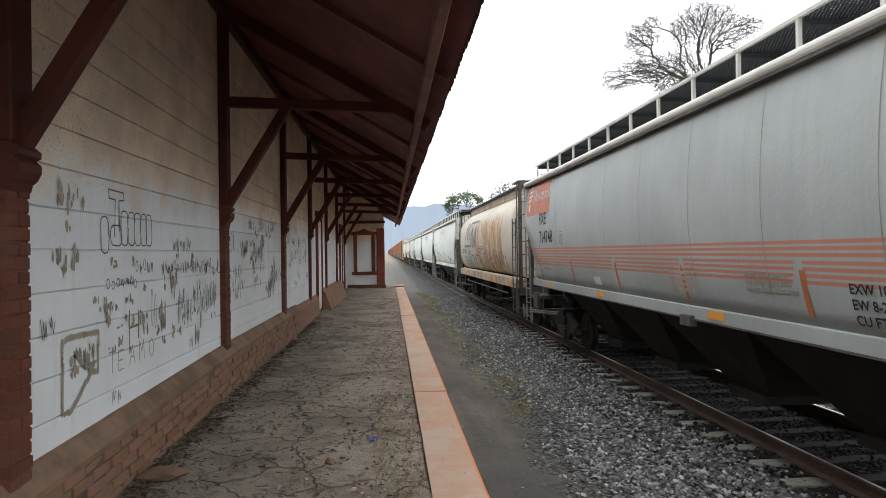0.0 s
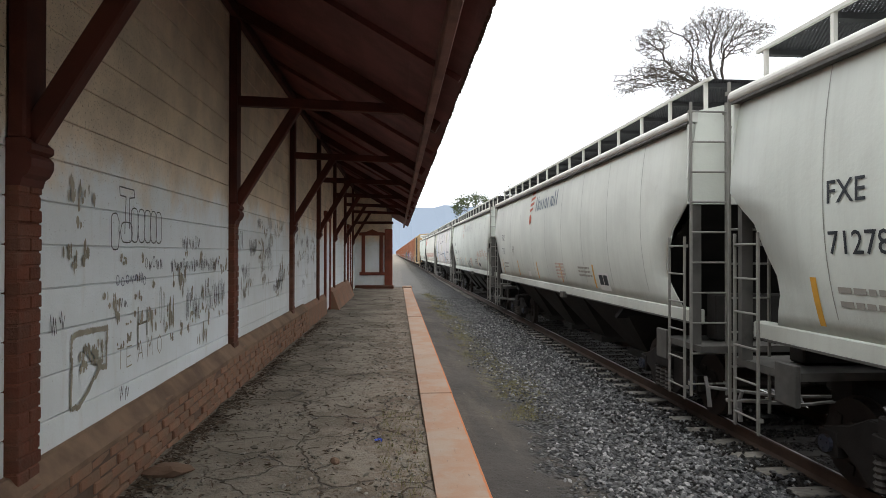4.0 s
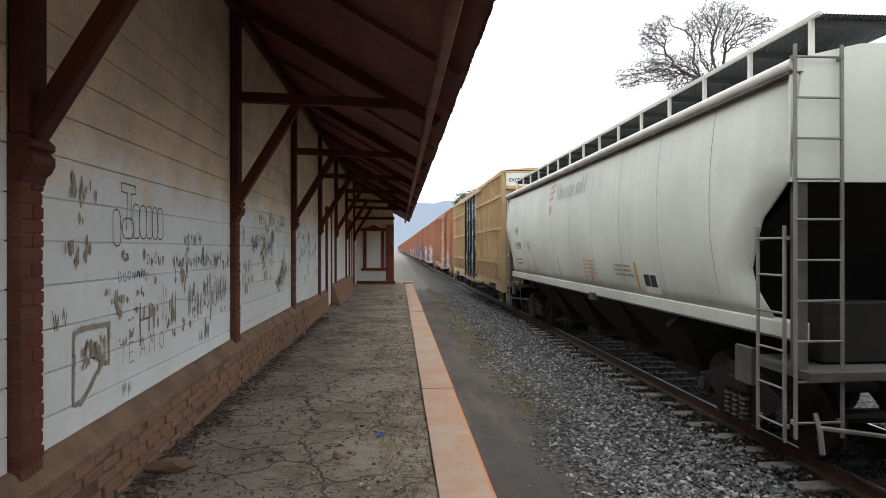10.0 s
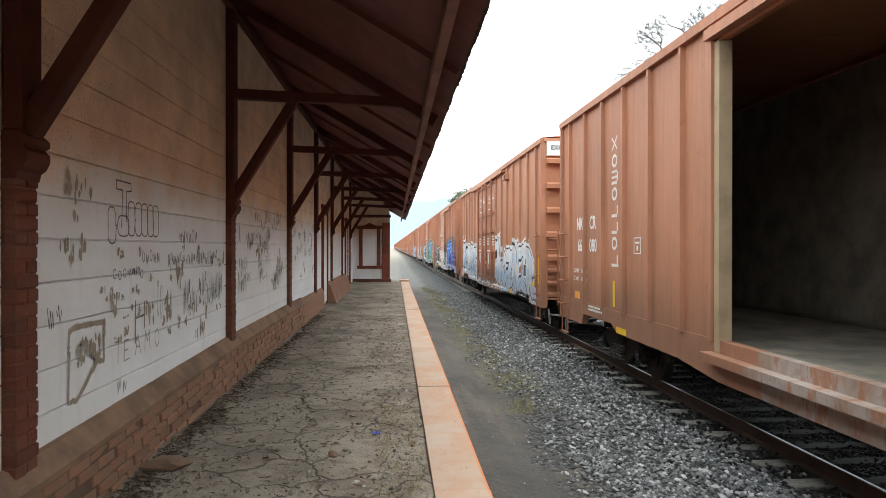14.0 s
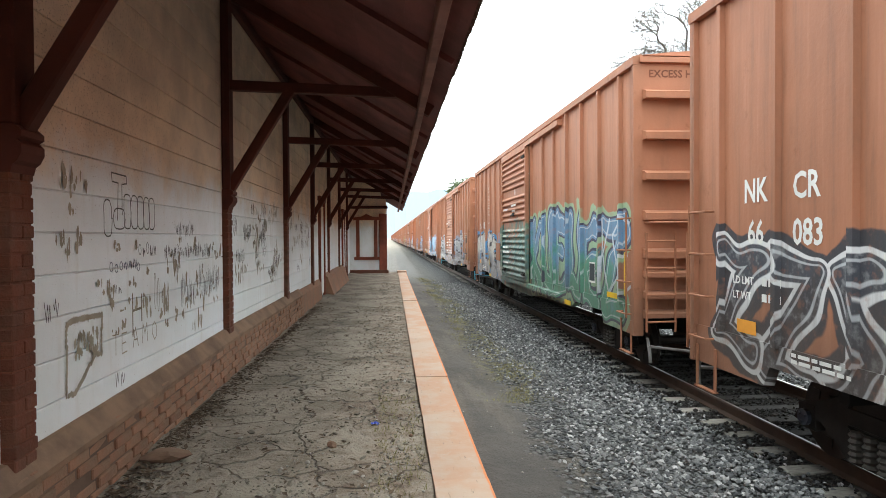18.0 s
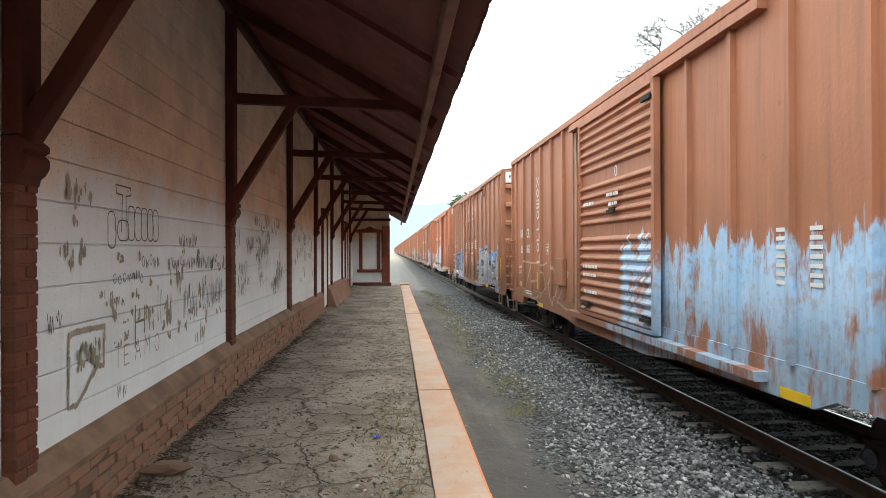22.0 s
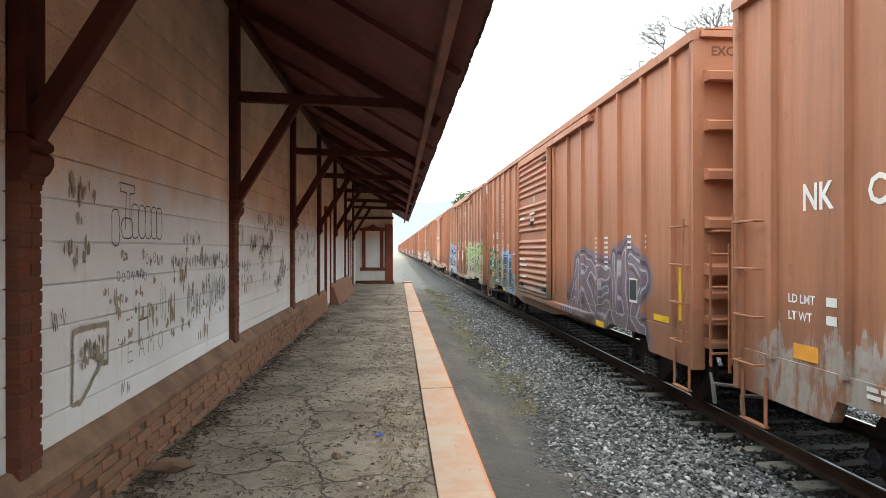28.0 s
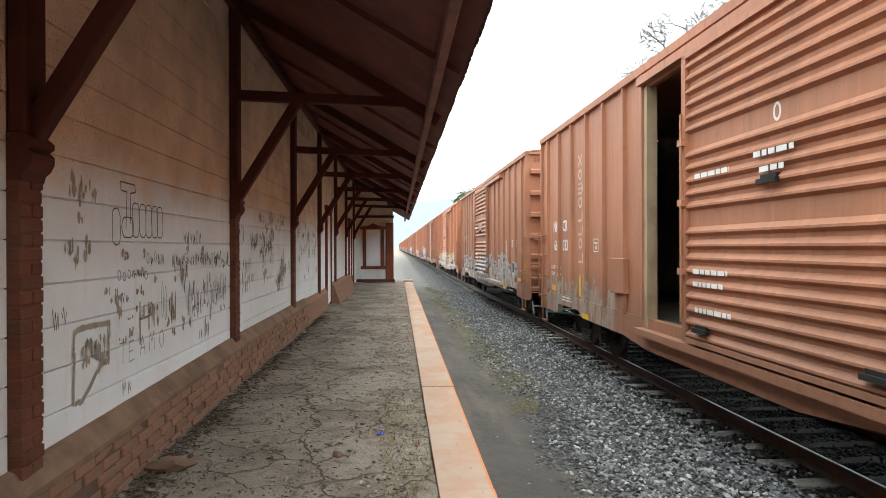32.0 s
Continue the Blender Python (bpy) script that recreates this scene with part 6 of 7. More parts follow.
def emblem(parent, y, z, s, x, red, slate, word=True, panel=None):
    """A carrier's mark as plain shapes: slanted red bars over a drop, and a row of slanted blocks."""
    if panel:
        slab(parent, "emblem_panel", y + 0.25 * s, y - 3.35 * s, z - 0.55 * s, z + 0.85 * s, panel, x + 0.004)
    bm = bmesh.new()
    for k in range(4):
        w = (0.42, 0.55, 0.52, 0.40)[k] * s
        zz = z + (0.52 - 0.17 * k) * s
        yy = y - (0.20, 0.12, 0.08, 0.06)[k] * s
        bm.faces.new([bm.verts.new(q) for q in ((x - 0.004, yy, zz), (x - 0.004, yy - w, zz + 0.06 * s), (x - 0.004, yy - w, zz + 0.14 * s), (x - 0.004, yy, zz + 0.09 * s))])
    vs = []
    for k in range(10):
        a = 2 * math.pi * k / 10
        vs.append(bm.verts.new((x - 0.004, y - 0.18 * s + 0.14 * s * math.cos(a), z - 0.22 * s + 0.17 * s * math.sin(a))))
    bm.faces.new(vs)
    part("emblem", bm, red, parent, "red emblem of slanted bars")
    if word:
        q = y - 0.85 * s
        for k in range(8):
            w = (0.30, 0.24, 0.17, 0.17, 0.26, 0.38, 0.25, 0.30)[k] * s
            hh = (0.42 if k in (0, 7) else 0.30) * s
            bm = bmesh.new()
            if k in (1, 4, 6):
                ring(bm, q - w / 2, z + hh / 2, w, hh, 0.055 * s, x - 0.004)
            else:
                ln, t = 0.05 * s, 0.07 * s
                for q0 in ((q,) if k in (2, 3) else (q, q - w + t)):
                    bm.faces.new([bm.verts.new(p) for p in ((x - 0.004, q0, z), (x - 0.004, q0 - t, z), (x - 0.004, q0 - t - ln, z + hh), (x - 0.004, q0 - ln, z + hh))])
            part("emblem_block", bm, slate, parent)
            q -= w + 0.06 * s


def upright_word(parent, y, z0, z1, mat, x=-PW - 0.006):
    """A faded upright carrier's word, as a column of plain outlined shapes."""
    n = 8
    step_ = (z1 - z0) / n
    for k in range(n):
        z = z0 + step_ * k
        bm = bmesh.new()
        if k in (1, 4, 6):
            ring(bm, y - 0.15, z + step_ * 0.42, 0.26, step_ * 0.82, 0.05, x)
        elif k == 7:
            for a, b in ((0, 1), (1, 0)):
                bm.faces.new([bm.verts.new(p) for p in ((x - 0.002 * a, y - 0.02 - 0.26 * a, z), (x - 0.002 * a, y - 0.02 - 0.26 * b, z + step_ * 0.8), (x - 0.002 * a, y - 0.02 - 0.26 * b, z + step_ * 0.95), (x - 0.002 * a, y - 0.02 - 0.26 * a, z + step_ * 0.15))])
        else:
            box(bm, x - 0.002, x, y - (0.34 if k == 0 else 0.27), y - 0.02, z, z + 0.05)
            box(bm, x - 0.002, x, y - 0.32, y - 0.27, z + 0.05, z + step_ * 0.7)
            if k == 5:
                box(bm, x - 0.002, x, y - 0.27, y - 0.02, z + step_ * 0.36, z + step_ * 0.5)
                box(bm, x - 0.002, x, y - 0.27, y - 0.02, z + step_ * 0.7, z + step_ * 0.84)
        part("faded_mark", bm, mat, parent)


def box_marks(c, h, left, right, word=True, top_panel=None, seed=1):
    r = random.Random(seed)
    up = {15: 0.2, 19: 0.3}.get(seed, 0.0)
    W_, F = M["ink_white"], M["ink_grey"]
    letter(c, "NK", h - 1.07, 2.60 + up, 0.34, W_, stretch=0.84)
    letter(c, "CR", h - 1.88, 2.60 + up, 0.34, W_, stretch=0.84)
    if left:
        letter(c, left, h - (1.00 if len(left) > 2 else 1.14), 2.17 + up, 0.34, W_, stretch=0.84)
        letter(c, right, h - 1.88, 2.17 + up, 0.34, W_, stretch=0.84)
    if word:
        upright_word(c, h - 3.08, 1.92, 4.15, M["ink_bleached"] if seed in (9, 14) else M["ink_faded"])
    frame_mark(c, h - 4.10, 2.15, 0.27, 0.25, W_)
    letter(c, "LD LMT", h - 0.86, 1.74, 0.115, W_)
    letter(c, "LT WT", h - 0.86, 1.58, 0.115, W_)
    bars(c, h - 1.40, 1.74, 1, 0.36, 0.08, 0.1, W_)
    bars(c, h - 1.40, 1.58, 1, 0.36, 0.08, 0.1, W_)
    slab(c, "reflector", h - 3.16, h - 3.26, 1.24, 1.68, M["yellow"], -PW - 0.004)
    slab(c, "reflector", h - 0.95, h - 1.30, 1.22, 1.36, M["orange"])
    bars(c, h - 1.9, 1.12, 2, 0.8, 0.035, 0.06, W_, x=-PW - 0.027)
    # data columns and the black label near the leading end
    for k, y in enumerate(() if seed in (11, 12, 15) else (-h + 3.95, -h + 3.45, -h + 2.35, -h + 1.75)):
        for i in range(7 - (k > 1) * 4):
            slab(c, "stencil_bar", y, y - 0.17, 2.42 - i * 0.085, 2.46 - i * 0.085, W_, -PW - 0.006)
    slab(c, "black_label", -h + 2.25, -h + 1.92, 1.40, 1.78, M["ink_white"])
    slab(c, "black_label", -h + 2.225, -h + 1.945, 1.44, 1.755, M["ink_dark"], -PW - 0.013)
    slab(c, "yellow_label", -h + 1.3, -h + 0.72, 1.22, 1.31, M["yellow"])
    slab(c, "reflector", -h + 0.5, -h + 0.42, 1.3, 2.0, M["yellow"], -PW - 0.004)
    for y in (-5.2, 4.8):
        slab(c, "sill_reflector", y, y + 0.45, 0.83, 0.93, M["yellow"], -PW - 0.024)
    me = words("EXCESS HEIGHT CAR", 0.16).copy()
    me.materials.append(M["ink_dark"] if top_panel else M["ink_umber"])
    me.transform(Matrix(((1, 0, 0, -1.36), (0, 0, -1, -h - (0.09 if top_panel else 0.006)), (0, 1, 0, 4.66), (0, 0, 0, 1))))
    part("lettering", me, None, c)
    if top_panel:
        part("end_panel", boxes((-1.46, 1.46, -h - 0.085, -h, 4.52, 4.87)), top_panel, c, "white warning panel")
    for k in range(3):
        bm = boxes(*[(0.45 + 0.16 * i, 0.56 + 0.16 * i, -h - 0.166, -h - 0.158, 4.35 - 0.61 * k, 4.39 - 0.61 * k) for i in range(4)])
        part("stencil_bar", bm, W_, c)
    for d in [o for o in c.children if o.name.startswith("sliding_door")]:
        ys = [v.co.y for v in d.data.vertices]
        a, b = min(ys), max(ys)
        x = -W - 0.047
        bm = bmesh.new()
        ring(bm, (a + b) / 2 - 0.15, 3.545, 0.13, 0.19, 0.03, x, 12)
        part("door_mark", bm, W_, d)
        for z, y, w in ((3.06, b - 0.35, 0.8), (3.14, b - 1.6, 0.7), (2.98, b - 1.7, 0.5), (1.92, b - 0.3, 1.0), (1.77, b - 0.3, 1.0), (1.46, b - 0.35, 0.9)):
            if y - w > a + 0.1:
                bars(d, y, z, 1, w, 0.055, 0.1, W_, x=-W - 0.098, rng=r)


M["ink_bleached"] = plain("bleached_white_mark", (0.70, 0.64, 0.58), 0.7, 0.2)
M["ink_faded"] = plain("faded_white_mark", (0.58, 0.44, 0.36), 0.7, 0.25)
M["ink_umber"] = plain("faded_brown_mark", (0.20, 0.075, 0.04), 0.7, 0.2)
M["panel_white"] = plain("weathered_white_panel", (0.70, 0.70, 0.66), 0.6, 0.15)
M["panel_red"] = plain("faded_red_panel", (0.56, 0.20, 0.12), 0.5, 0.12)


def curved(parent, name, y0, y1, z0, z1, mat, off=0.004, label=""):
    """A painted patch that follows a hopper's rounded side."""
    bm, n = bmesh.new(), 8
    rows = [[bm.verts.new((-hopper_x(z) - off, y, z)) for y in (y0, y1)] for z in [z0 + (z1 - z0) * i / n for i in range(n + 1)]]
    for p, q in zip(rows[:-1], rows[1:]):
        bm.faces.new((p[0], p[1], q[1], q[0]))
    bmesh.ops.recalc_face_normals(bm, faces=bm.faces)
    return part(name, bm, mat, parent, label)


def wrap(objects, off):
    """Lay flat marks onto a hopper's rounded side."""
    for o in objects:
        lo = min(v.co.x for v in o.data.vertices)
        for v in o.data.vertices:
            v.co.x = -hopper_x(v.co.z) - off + (v.co.x - lo)


def hop_marks(c, h, number, style):
    x, D, before = -hopper_x(3.4), M["ink_dark"], set(c.children)
    if style == "panel":
        emblem(c, h - 0.38, 3.47, 0.62, x, M["panel_white"], M["panel_white"])
    elif style == "word":
        emblem(c, 1.80, 3.36, 0.86, x, M["red"], M["steelblue"])
    elif style == "faint":
        emblem(c, 1.80, 3.36, 0.86, x, M["faint_red"], M["faint_slate"])
    z = 2.86 if style == "panel" else 2.68
    letter(c, "FXE", h - 1.55, z, 0.40 if style == "panel" else 0.28, D, x, weight=0.006)
    letter(c, number, h - 1.55, z - 0.43, 0.40 if style == "panel" else 0.28, D, x, weight=0.006)
    frame_mark(c, h - 3.3, z - 0.48, 0.24, 0.27, M["ink_grey"], x)
    bars(c, h - 1.6, 1.92, 2, 0.9, 0.05, 0.12, M["ink_grey"], x=x)
    bars(c, -0.8, 2.0, 5, 0.8, 0.04, 0.075, M["faint_red"], x=x)
    bars(c, -2.6, 1.95, 3, 0.9, 0.04, 0.075, M["ink_grey"], x=x)
    if style == "panel":
        for i, s in enumerate(("EXW 10-8 H", "EW 8-2 H", "CU FT")):
            letter(c, s, -4.1, 1.86 - i * 0.13, 0.12, D, x)
    wrap([o for o in c.children if o not in before], 0.009)
    if style == "panel":
        curved(c, "emblem_panel", h - 0.22, h - 2.46, 3.13, 4.0 - 0.1, M["panel_red"], 0.003)
    else:
        curved(c, "black_label", -3.78, -4.34, 1.58, 1.90, M["ink_white"], 0.004)
        for k in range(2):
            curved(c, "black_label", -3.83 - 0.24 * k, -4.04 - 0.24 * k, 1.68, 1.86, D, 0.008)
    for y in (h - 1.25, 3.7, 1.2, -1.15, -3.5):
        curved(c, "reflector", y, y - 0.08, 1.60, 2.04, M["yellow_orange"] if style != "panel" else M["amber"])
    curved(c, "small_plate", 2.4, 2.05, 1.62, 1.76, M["ink_white"])
    for y in (-6.0, -2.0, 2.0, 5.6):
        slab(c, "sill_reflector", y, y + 0.35, 1.40, 1.50, M["orange"], -1.438) if number == "714748" else None
    part("air_box", bevel(boxes((-1.50, -1.40, -1.3, -1.02, 1.26, 1.40)), 0.008), M["grime_shade"], c)


M["yellow_orange"] = plain("yellow_orange_reflector", (0.74, 0.39, 0.06), 0.5, 0.15)
M["amber"] = plain("worn_amber_reflector", (0.55, 0.20, 0.08), 0.55, 0.2)
M["faint_red"] = plain("faded_pink_mark", (0.58, 0.42, 0.35), 0.6, 0.2)
M["faint_slate"] = plain("faded_grey_mark", (0.46, 0.49, 0.46), 0.6, 0.2)
hop = {0: ("714748", "panel"), 2: ("712780", "faint"), 3: ("712811", "word"), 4: ("712646", "faint"), 5: ("713730", "faint"), 6: ("714551", "panel"), 7: ("712988", "faint")}
for k, (num, style) in hop.items():
    c, _, h = TRAIN[k]
    hop_marks(c, h, num if k != 3 else "712", style)
box_nos = {9: ("66", "080", None), 10: (None, None, M["panel_white"]), 11: ("66", "083", None), 12: ("66", "071", None), 13: ("66", "199", None), 14: ("66", "060", None),
           15: ("662", "61", M["panel_white"]), 16: ("65", "657", M["panel_white"]), 17: (None, None, M["panel_white"]), 18: ("65", "955", None), 19: ("662", "69", M["panel_white"]), 20: ("66", "033", None), 21: (None, None, None)}
for k, (a, b, panel) in box_nos.items():
    c, _, h = TRAIN[k]
    box_marks(c, h, a, b, k not in (10, 15, 16, 17, 19), panel, k)


def barrel_marks(c):
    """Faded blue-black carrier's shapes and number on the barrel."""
    D, x = M["ink_dark"], -1.585
    letter(c, "FXE 711613", 5.55, 2.19, 0.26, D, x, weight=0.03, stretch=1.15)
    G = M["emblem_old"]
    runs = (((4.53, 2.75), (4.21, 3.09), (3.81, 3.47), (3.57, 3.49), (3.64, 3.03), (3.74, 2.75), (3.24, 3.33), (2.86, 3.49), (0.59, 3.47)),
            ((2.95, 3.03), (3.14, 2.91), (3.01, 2.77), (2.78, 2.92)), ((2.65, 2.45), (2.47, 3.01), (2.21, 3.26), (2.09, 3.03), (2.17, 2.51), (1.94, 2.42), (1.68, 2.79)),
            ((1.68, 2.79), (1.30, 3.21), (1.11, 3.24), (1.30, 2.87), (1.50, 2.41)), ((4.80, 2.50), (3.59, 2.48), (2.69, 2.50)))
    rows = [(a, b, 0.05 if k == 1 else 0.10 if k in (0, 4) else 0.14) for k, run in enumerate(runs) for a, b in zip(run[:-1], run[1:])]
    rows += [((0.90, 2.43 - 0.06 * k), (-0.9, 2.43 - 0.06 * k), 0.03) for k in range(3)]
    for (y0, z0), (y1, z1), w in rows:
        d = Vector((0, y1 - y0, z1 - z0)).normalized()
        nn = Vector((0, -d.z, d.y)) * w / 2
        n, bm = 6, bmesh.new()
        pts = [Vector((0, y0 + (y1 - y0) * i / n, z0 + (z1 - z0) * i / n)) for i in range(n + 1)]
        def on(p):
            q = min(0.99, abs(p.z - 2.75) / 1.36) ** (1 / 0.9)
            return (-1.56 * (1 - q * q) ** (0.26 if p.z > 2.75 else 0.13) - 0.02, p.y, p.z)
        for p, q in zip(pts[:-1], pts[1:]):
            bm.faces.new([bm.verts.new(on(v)) for v in (p + nn, p - nn, q - nn, q + nn)])
        part("emblem_stroke", bm, G, c, "faded blue-black stroke of an emblem")


M["emblem_old"] = plain("faded_blue_black", (0.25, 0.25, 0.24), 0.6, 0.35)
barrel_marks(TRAIN[1][0])


def tan_marks(c, h):
    D = M["ink_dark"]
    U = M["ink_umber"]
    letter(c, "next", h - 0.92, 3.62, 0.30, M["steelblue"])
    letter(c, "load", h - 0.92, 3.36, 0.30, M["steelblue"])
    for s, y, z in (("TB", h - 0.82, 2.53, ), ("OX", h - 1.84, 2.53), ("64", h - 0.82, 2.10), ("10", h - 1.84, 2.10), ("56", h - 2.86, 2.10)):
        letter(c, s, y, z, 0.31, D)
    letter(c, "LT WT", h - 0.8, 1.36, 0.14, U)
    part("end_panel", boxes((-1.46, 1.46, -h - 0.085, -h, 4.40, 4.87)), M["panel_white"], c, "white warning panel")
    me = words("EXCESS HEIGHT CAR", 0.16).copy()
    me.materials.append(D)
    me.transform(Matrix(((1, 0, 0, -1.36), (0, 0, -1, -h - 0.09), (0, 1, 0, 4.58), (0, 0, 0, 1))))
    part("lettering", me, None, c)
    frame_mark(c, h - 0.95, 1.12, 0.3, 0.2, U)
    slab(c, "reflector", h - 0.72, h - 0.80, 1.22, 1.67, M["yellow"])
    slab(c, "yellow_label", h - 0.82, h - 1.25, 0.99, 1.16, M["yellow"], -PW - 0.026)
    letter(c, "RAILCAR POOLING EXPERTS", -3.1, 3.21, 0.33, U, stretch=0.94)
    for y in (-3.0, -7.4, 6.2):
        slab(c, "reflector", y, y - 0.12, 1.0, 1.44, M["yellow"])
    slab(c, "black_label", -6.2, -6.7, 1.20, 1.46, D)
    slab(c, "yellow_label", -7.3, -7.9, 1.02, 1.14, M["yellow"])
    bars(c, -4.3, 2.3, 6, 1.2, 0.05, 0.12, U)
    for a, b in (((h - 1.6, 2.9), (h - 2.2, 3.5)), ((h - 2.2, 2.95), (h - 1.65, 3.45))):
        bm = bmesh.new()
        beam(bm, (-PW - 0.006, *a), (-PW - 0.006, *b), 0.004, 0.09, (1, 0, 0))
        part("blue_mark", bm, M["bluewrap"], c)
    doors = [o for o in c.children if o.name.startswith("plug_door")]
    x = -PW - 0.026
    for d in doors:
        ys = [v.co.y for v in d.data.vertices]
        a, b = min(ys), max(ys)
        slab(d, "door_panel", b - 0.15, a + 0.15, 3.60, 4.50, M["slate_panel"], -PW - 0.022)
        for i, s in enumerate(("CLOSE AND LOCK", "BOTH DOORS BEFORE", "MOVING CAR", "", "CIERRE Y PONGA", "EL SEGURO EN AMBAS", "PUERTAS ANTES DE", "MOVER EL CARRO")):
            if s:
                letter(d, s, b - 0.42, 4.32 - i * 0.093, 0.115, M["ink_white"], x - 0.006)
        slab(d, "paper_label", b - 0.5, b - 0.68, 2.90, 3.12, M["ink_white"], x)
        slab(d, "orange_label", b - 0.55, b - 0.72, 1.70, 1.88, M["orange"], x)
        slab(d, "reflector", b - 0.30, b - 0.38, 1.50, 1.95, M["yellow"], x)
        bars(d, b - 1.3, 2.55, 2, 0.7, 0.05, 0.11, M["ink_white"], x=x)
        bars(d, b - 1.45, 1.85, 3, 0.5, 0.04, 0.10, M["ink_white"], x=x)


M["slate_panel"] = plain("slate_blue_panel", (0.075, 0.09, 0.115), 0.45, 0.25)
tan_marks(TRAIN[8][0], TRAIN[8][2])
for k in (15, 19, 10):
    for d in [o for o in TRAIN[k][0].children if o.name.startswith("plug_door")]:
        ys = [v.co.y for v in d.data.vertices]
        b = max(ys)
        x = -PW - 0.026
        for i, s in enumerate(("CLOSE AND LOCK", "BOTH DOORS BEFORE", "MOVING CAR")):
            letter(d, s, b - 0.5, 4.14 - i * 0.12, 0.115, M["ink_white"], x)
        bars(d, b - 0.5, 3.66, 1, 0.9, 0.05, 0.1, M["ink_white"], x=x)
        bars(d, b - 0.25, 2.55, 3, 0.5, 0.05, 0.1, M["ink_white"], x=x)
        bars(d, b - 1.4, 2.62, 4, 0.6, 0.05, 0.1, M["ink_white"], x=x)
        bars(d, b - 0.3, 2.09, 1, 1.5, 0.05, 0.1, M["ink_white"], x=-W - 0.014)


# ---- sky line ----
def make_ridge():
    bm = bmesh.new()
    rr = random.Random(2)
    n, pts = 60, []
    for i in range(n + 1):
        x = -900 + 2600 * i / n
        u = (x - 170) / 330.0
        z = 60 + 130 * math.exp(-u * u) + 60 * math.exp(-((x - 620) / 260.0) ** 2) + 12 * noise.noise(Vector((x / 90, 0, 0))) + 5 * noise.noise(Vector((x / 25, 3, 0)))
        pts.append((x, z))
    a = [bm.verts.new((x, 2500, z)) for x, z in pts]
    b = [bm.verts.new((x, 2250, -5)) for x, z in pts]
    for i in range(n):
        bm.faces.new((a[i], b[i], b[i + 1], a[i + 1]))
    # distance haze is painted: a blue base colour and a faint emission
    m, nt, bs = begin("haze_glow_ridge")
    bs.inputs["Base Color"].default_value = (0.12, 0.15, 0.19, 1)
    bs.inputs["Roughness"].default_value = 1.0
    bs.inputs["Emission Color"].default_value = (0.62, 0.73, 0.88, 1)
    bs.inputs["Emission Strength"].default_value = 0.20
    tagged(new("mountain_ridge", mesh_of("mountain_ridge", bm, m)), "pale blue mountain ridge in the distance with its haze painted on", "mountain", kind="structure")


make_ridge()



# ---- trees ----
def grow(points, roots, stepl, reach, kill, rounds=90, bend=0.95):
    """Branches that grow towards a cloud of points. Returns nodes, parents."""
    nodes = [Vector(r) for r in roots]
    par = [-1] + list(range(len(roots) - 1))
    pts = np.array(points)
    alive = np.ones(len(pts), bool)
    for _ in range(rounds):
        if not alive.any():
            break
        arr = np.array([tuple(n) for n in nodes])
        idx = np.where(alive)[0]
        d = np.linalg.norm(pts[idx][:, None, :] - arr[None, :, :], axis=2)
        near, dist = d.argmin(1), d.min(1)
        pull = {}
        for i, k, q in zip(idx, near, dist):
            if q < kill:
                alive[i] = False
            elif q < reach:
                pull.setdefault(int(k), []).append((pts[i] - arr[k]) / q)
        if not pull:
            break
        for k, v in pull.items():
            g = Vector(np.mean(v, axis=0)) + noise.noise_vector(nodes[k] * 0.55) * bend + Vector((random.uniform(-0.35, 0.35), random.uniform(-0.35, 0.35), random.uniform(-0.25, 0.3)))
            if g.length > 1e-3:
                nodes.append(nodes[k] + g.normalized() * stepl)
                par.append(k)
    return nodes, par


def limbs(nodes, par, tip, power=2.4, trunk=None):
    kids = [0] * len(nodes)
    r = [0.0] * len(nodes)
    acc = [0.0] * len(nodes)
    for i in range(len(nodes) - 1, -1, -1):
        r[i] = max(tip, acc[i] ** (1 / power))
        if par[i] >= 0:
            acc[par[i]] += r[i] ** power
            kids[par[i]] += 1
    verts, faces = [], []
    for i, p in enumerate(par):
        if p < 0:
            continue
        a, b = nodes[p], nodes[i]
        d = (b - a).normalized()
        u = d.orthogonal().normalized()
        w = d.cross(u)
        n = 7 if r[i] > 0.08 else 4
        base = len(verts)
        ra = min(r[p], r[i] * 1.25)
        for c, rad in ((a, ra), (b, r[i])):
            for k in range(n):
                t = 2 * math.pi * k / n
                verts.append(tuple(c + (u * math.cos(t) + w * math.sin(t)) * rad))
        for k in range(n):
            faces.append((base + k, base + (k + 1) % n, base + n + (k + 1) % n, base + n + k))
    return verts, faces, kids


def leaf_mesh(name, spots, size, per, spread_, mat, rng):
    verts, faces = [], []
    for s in spots:
        for _ in range(per):
            c = Vector(s) + Vector((rng.gauss(0, spread_), rng.gauss(0, spread_), rng.gauss(0, spread_)))
            u = Vector((rng.gauss(0, 1), rng.gauss(0, 1), rng.gauss(0, 1))).normalized()
            v = u.orthogonal().normalized() * rng.uniform(0.4, 0.7)
            q = size * rng.uniform(0.6, 1.3)
            b = len(verts)
            verts += [tuple(c - u * q), tuple(c + v * q), tuple(c + u * q), tuple(c - v * q)]
            faces.append((b, b + 1, b + 2, b + 3))
    me = bpy.data.meshes.new(name)
    me.from_pydata(verts, [], faces)
    me.materials.append(mat)
    return me


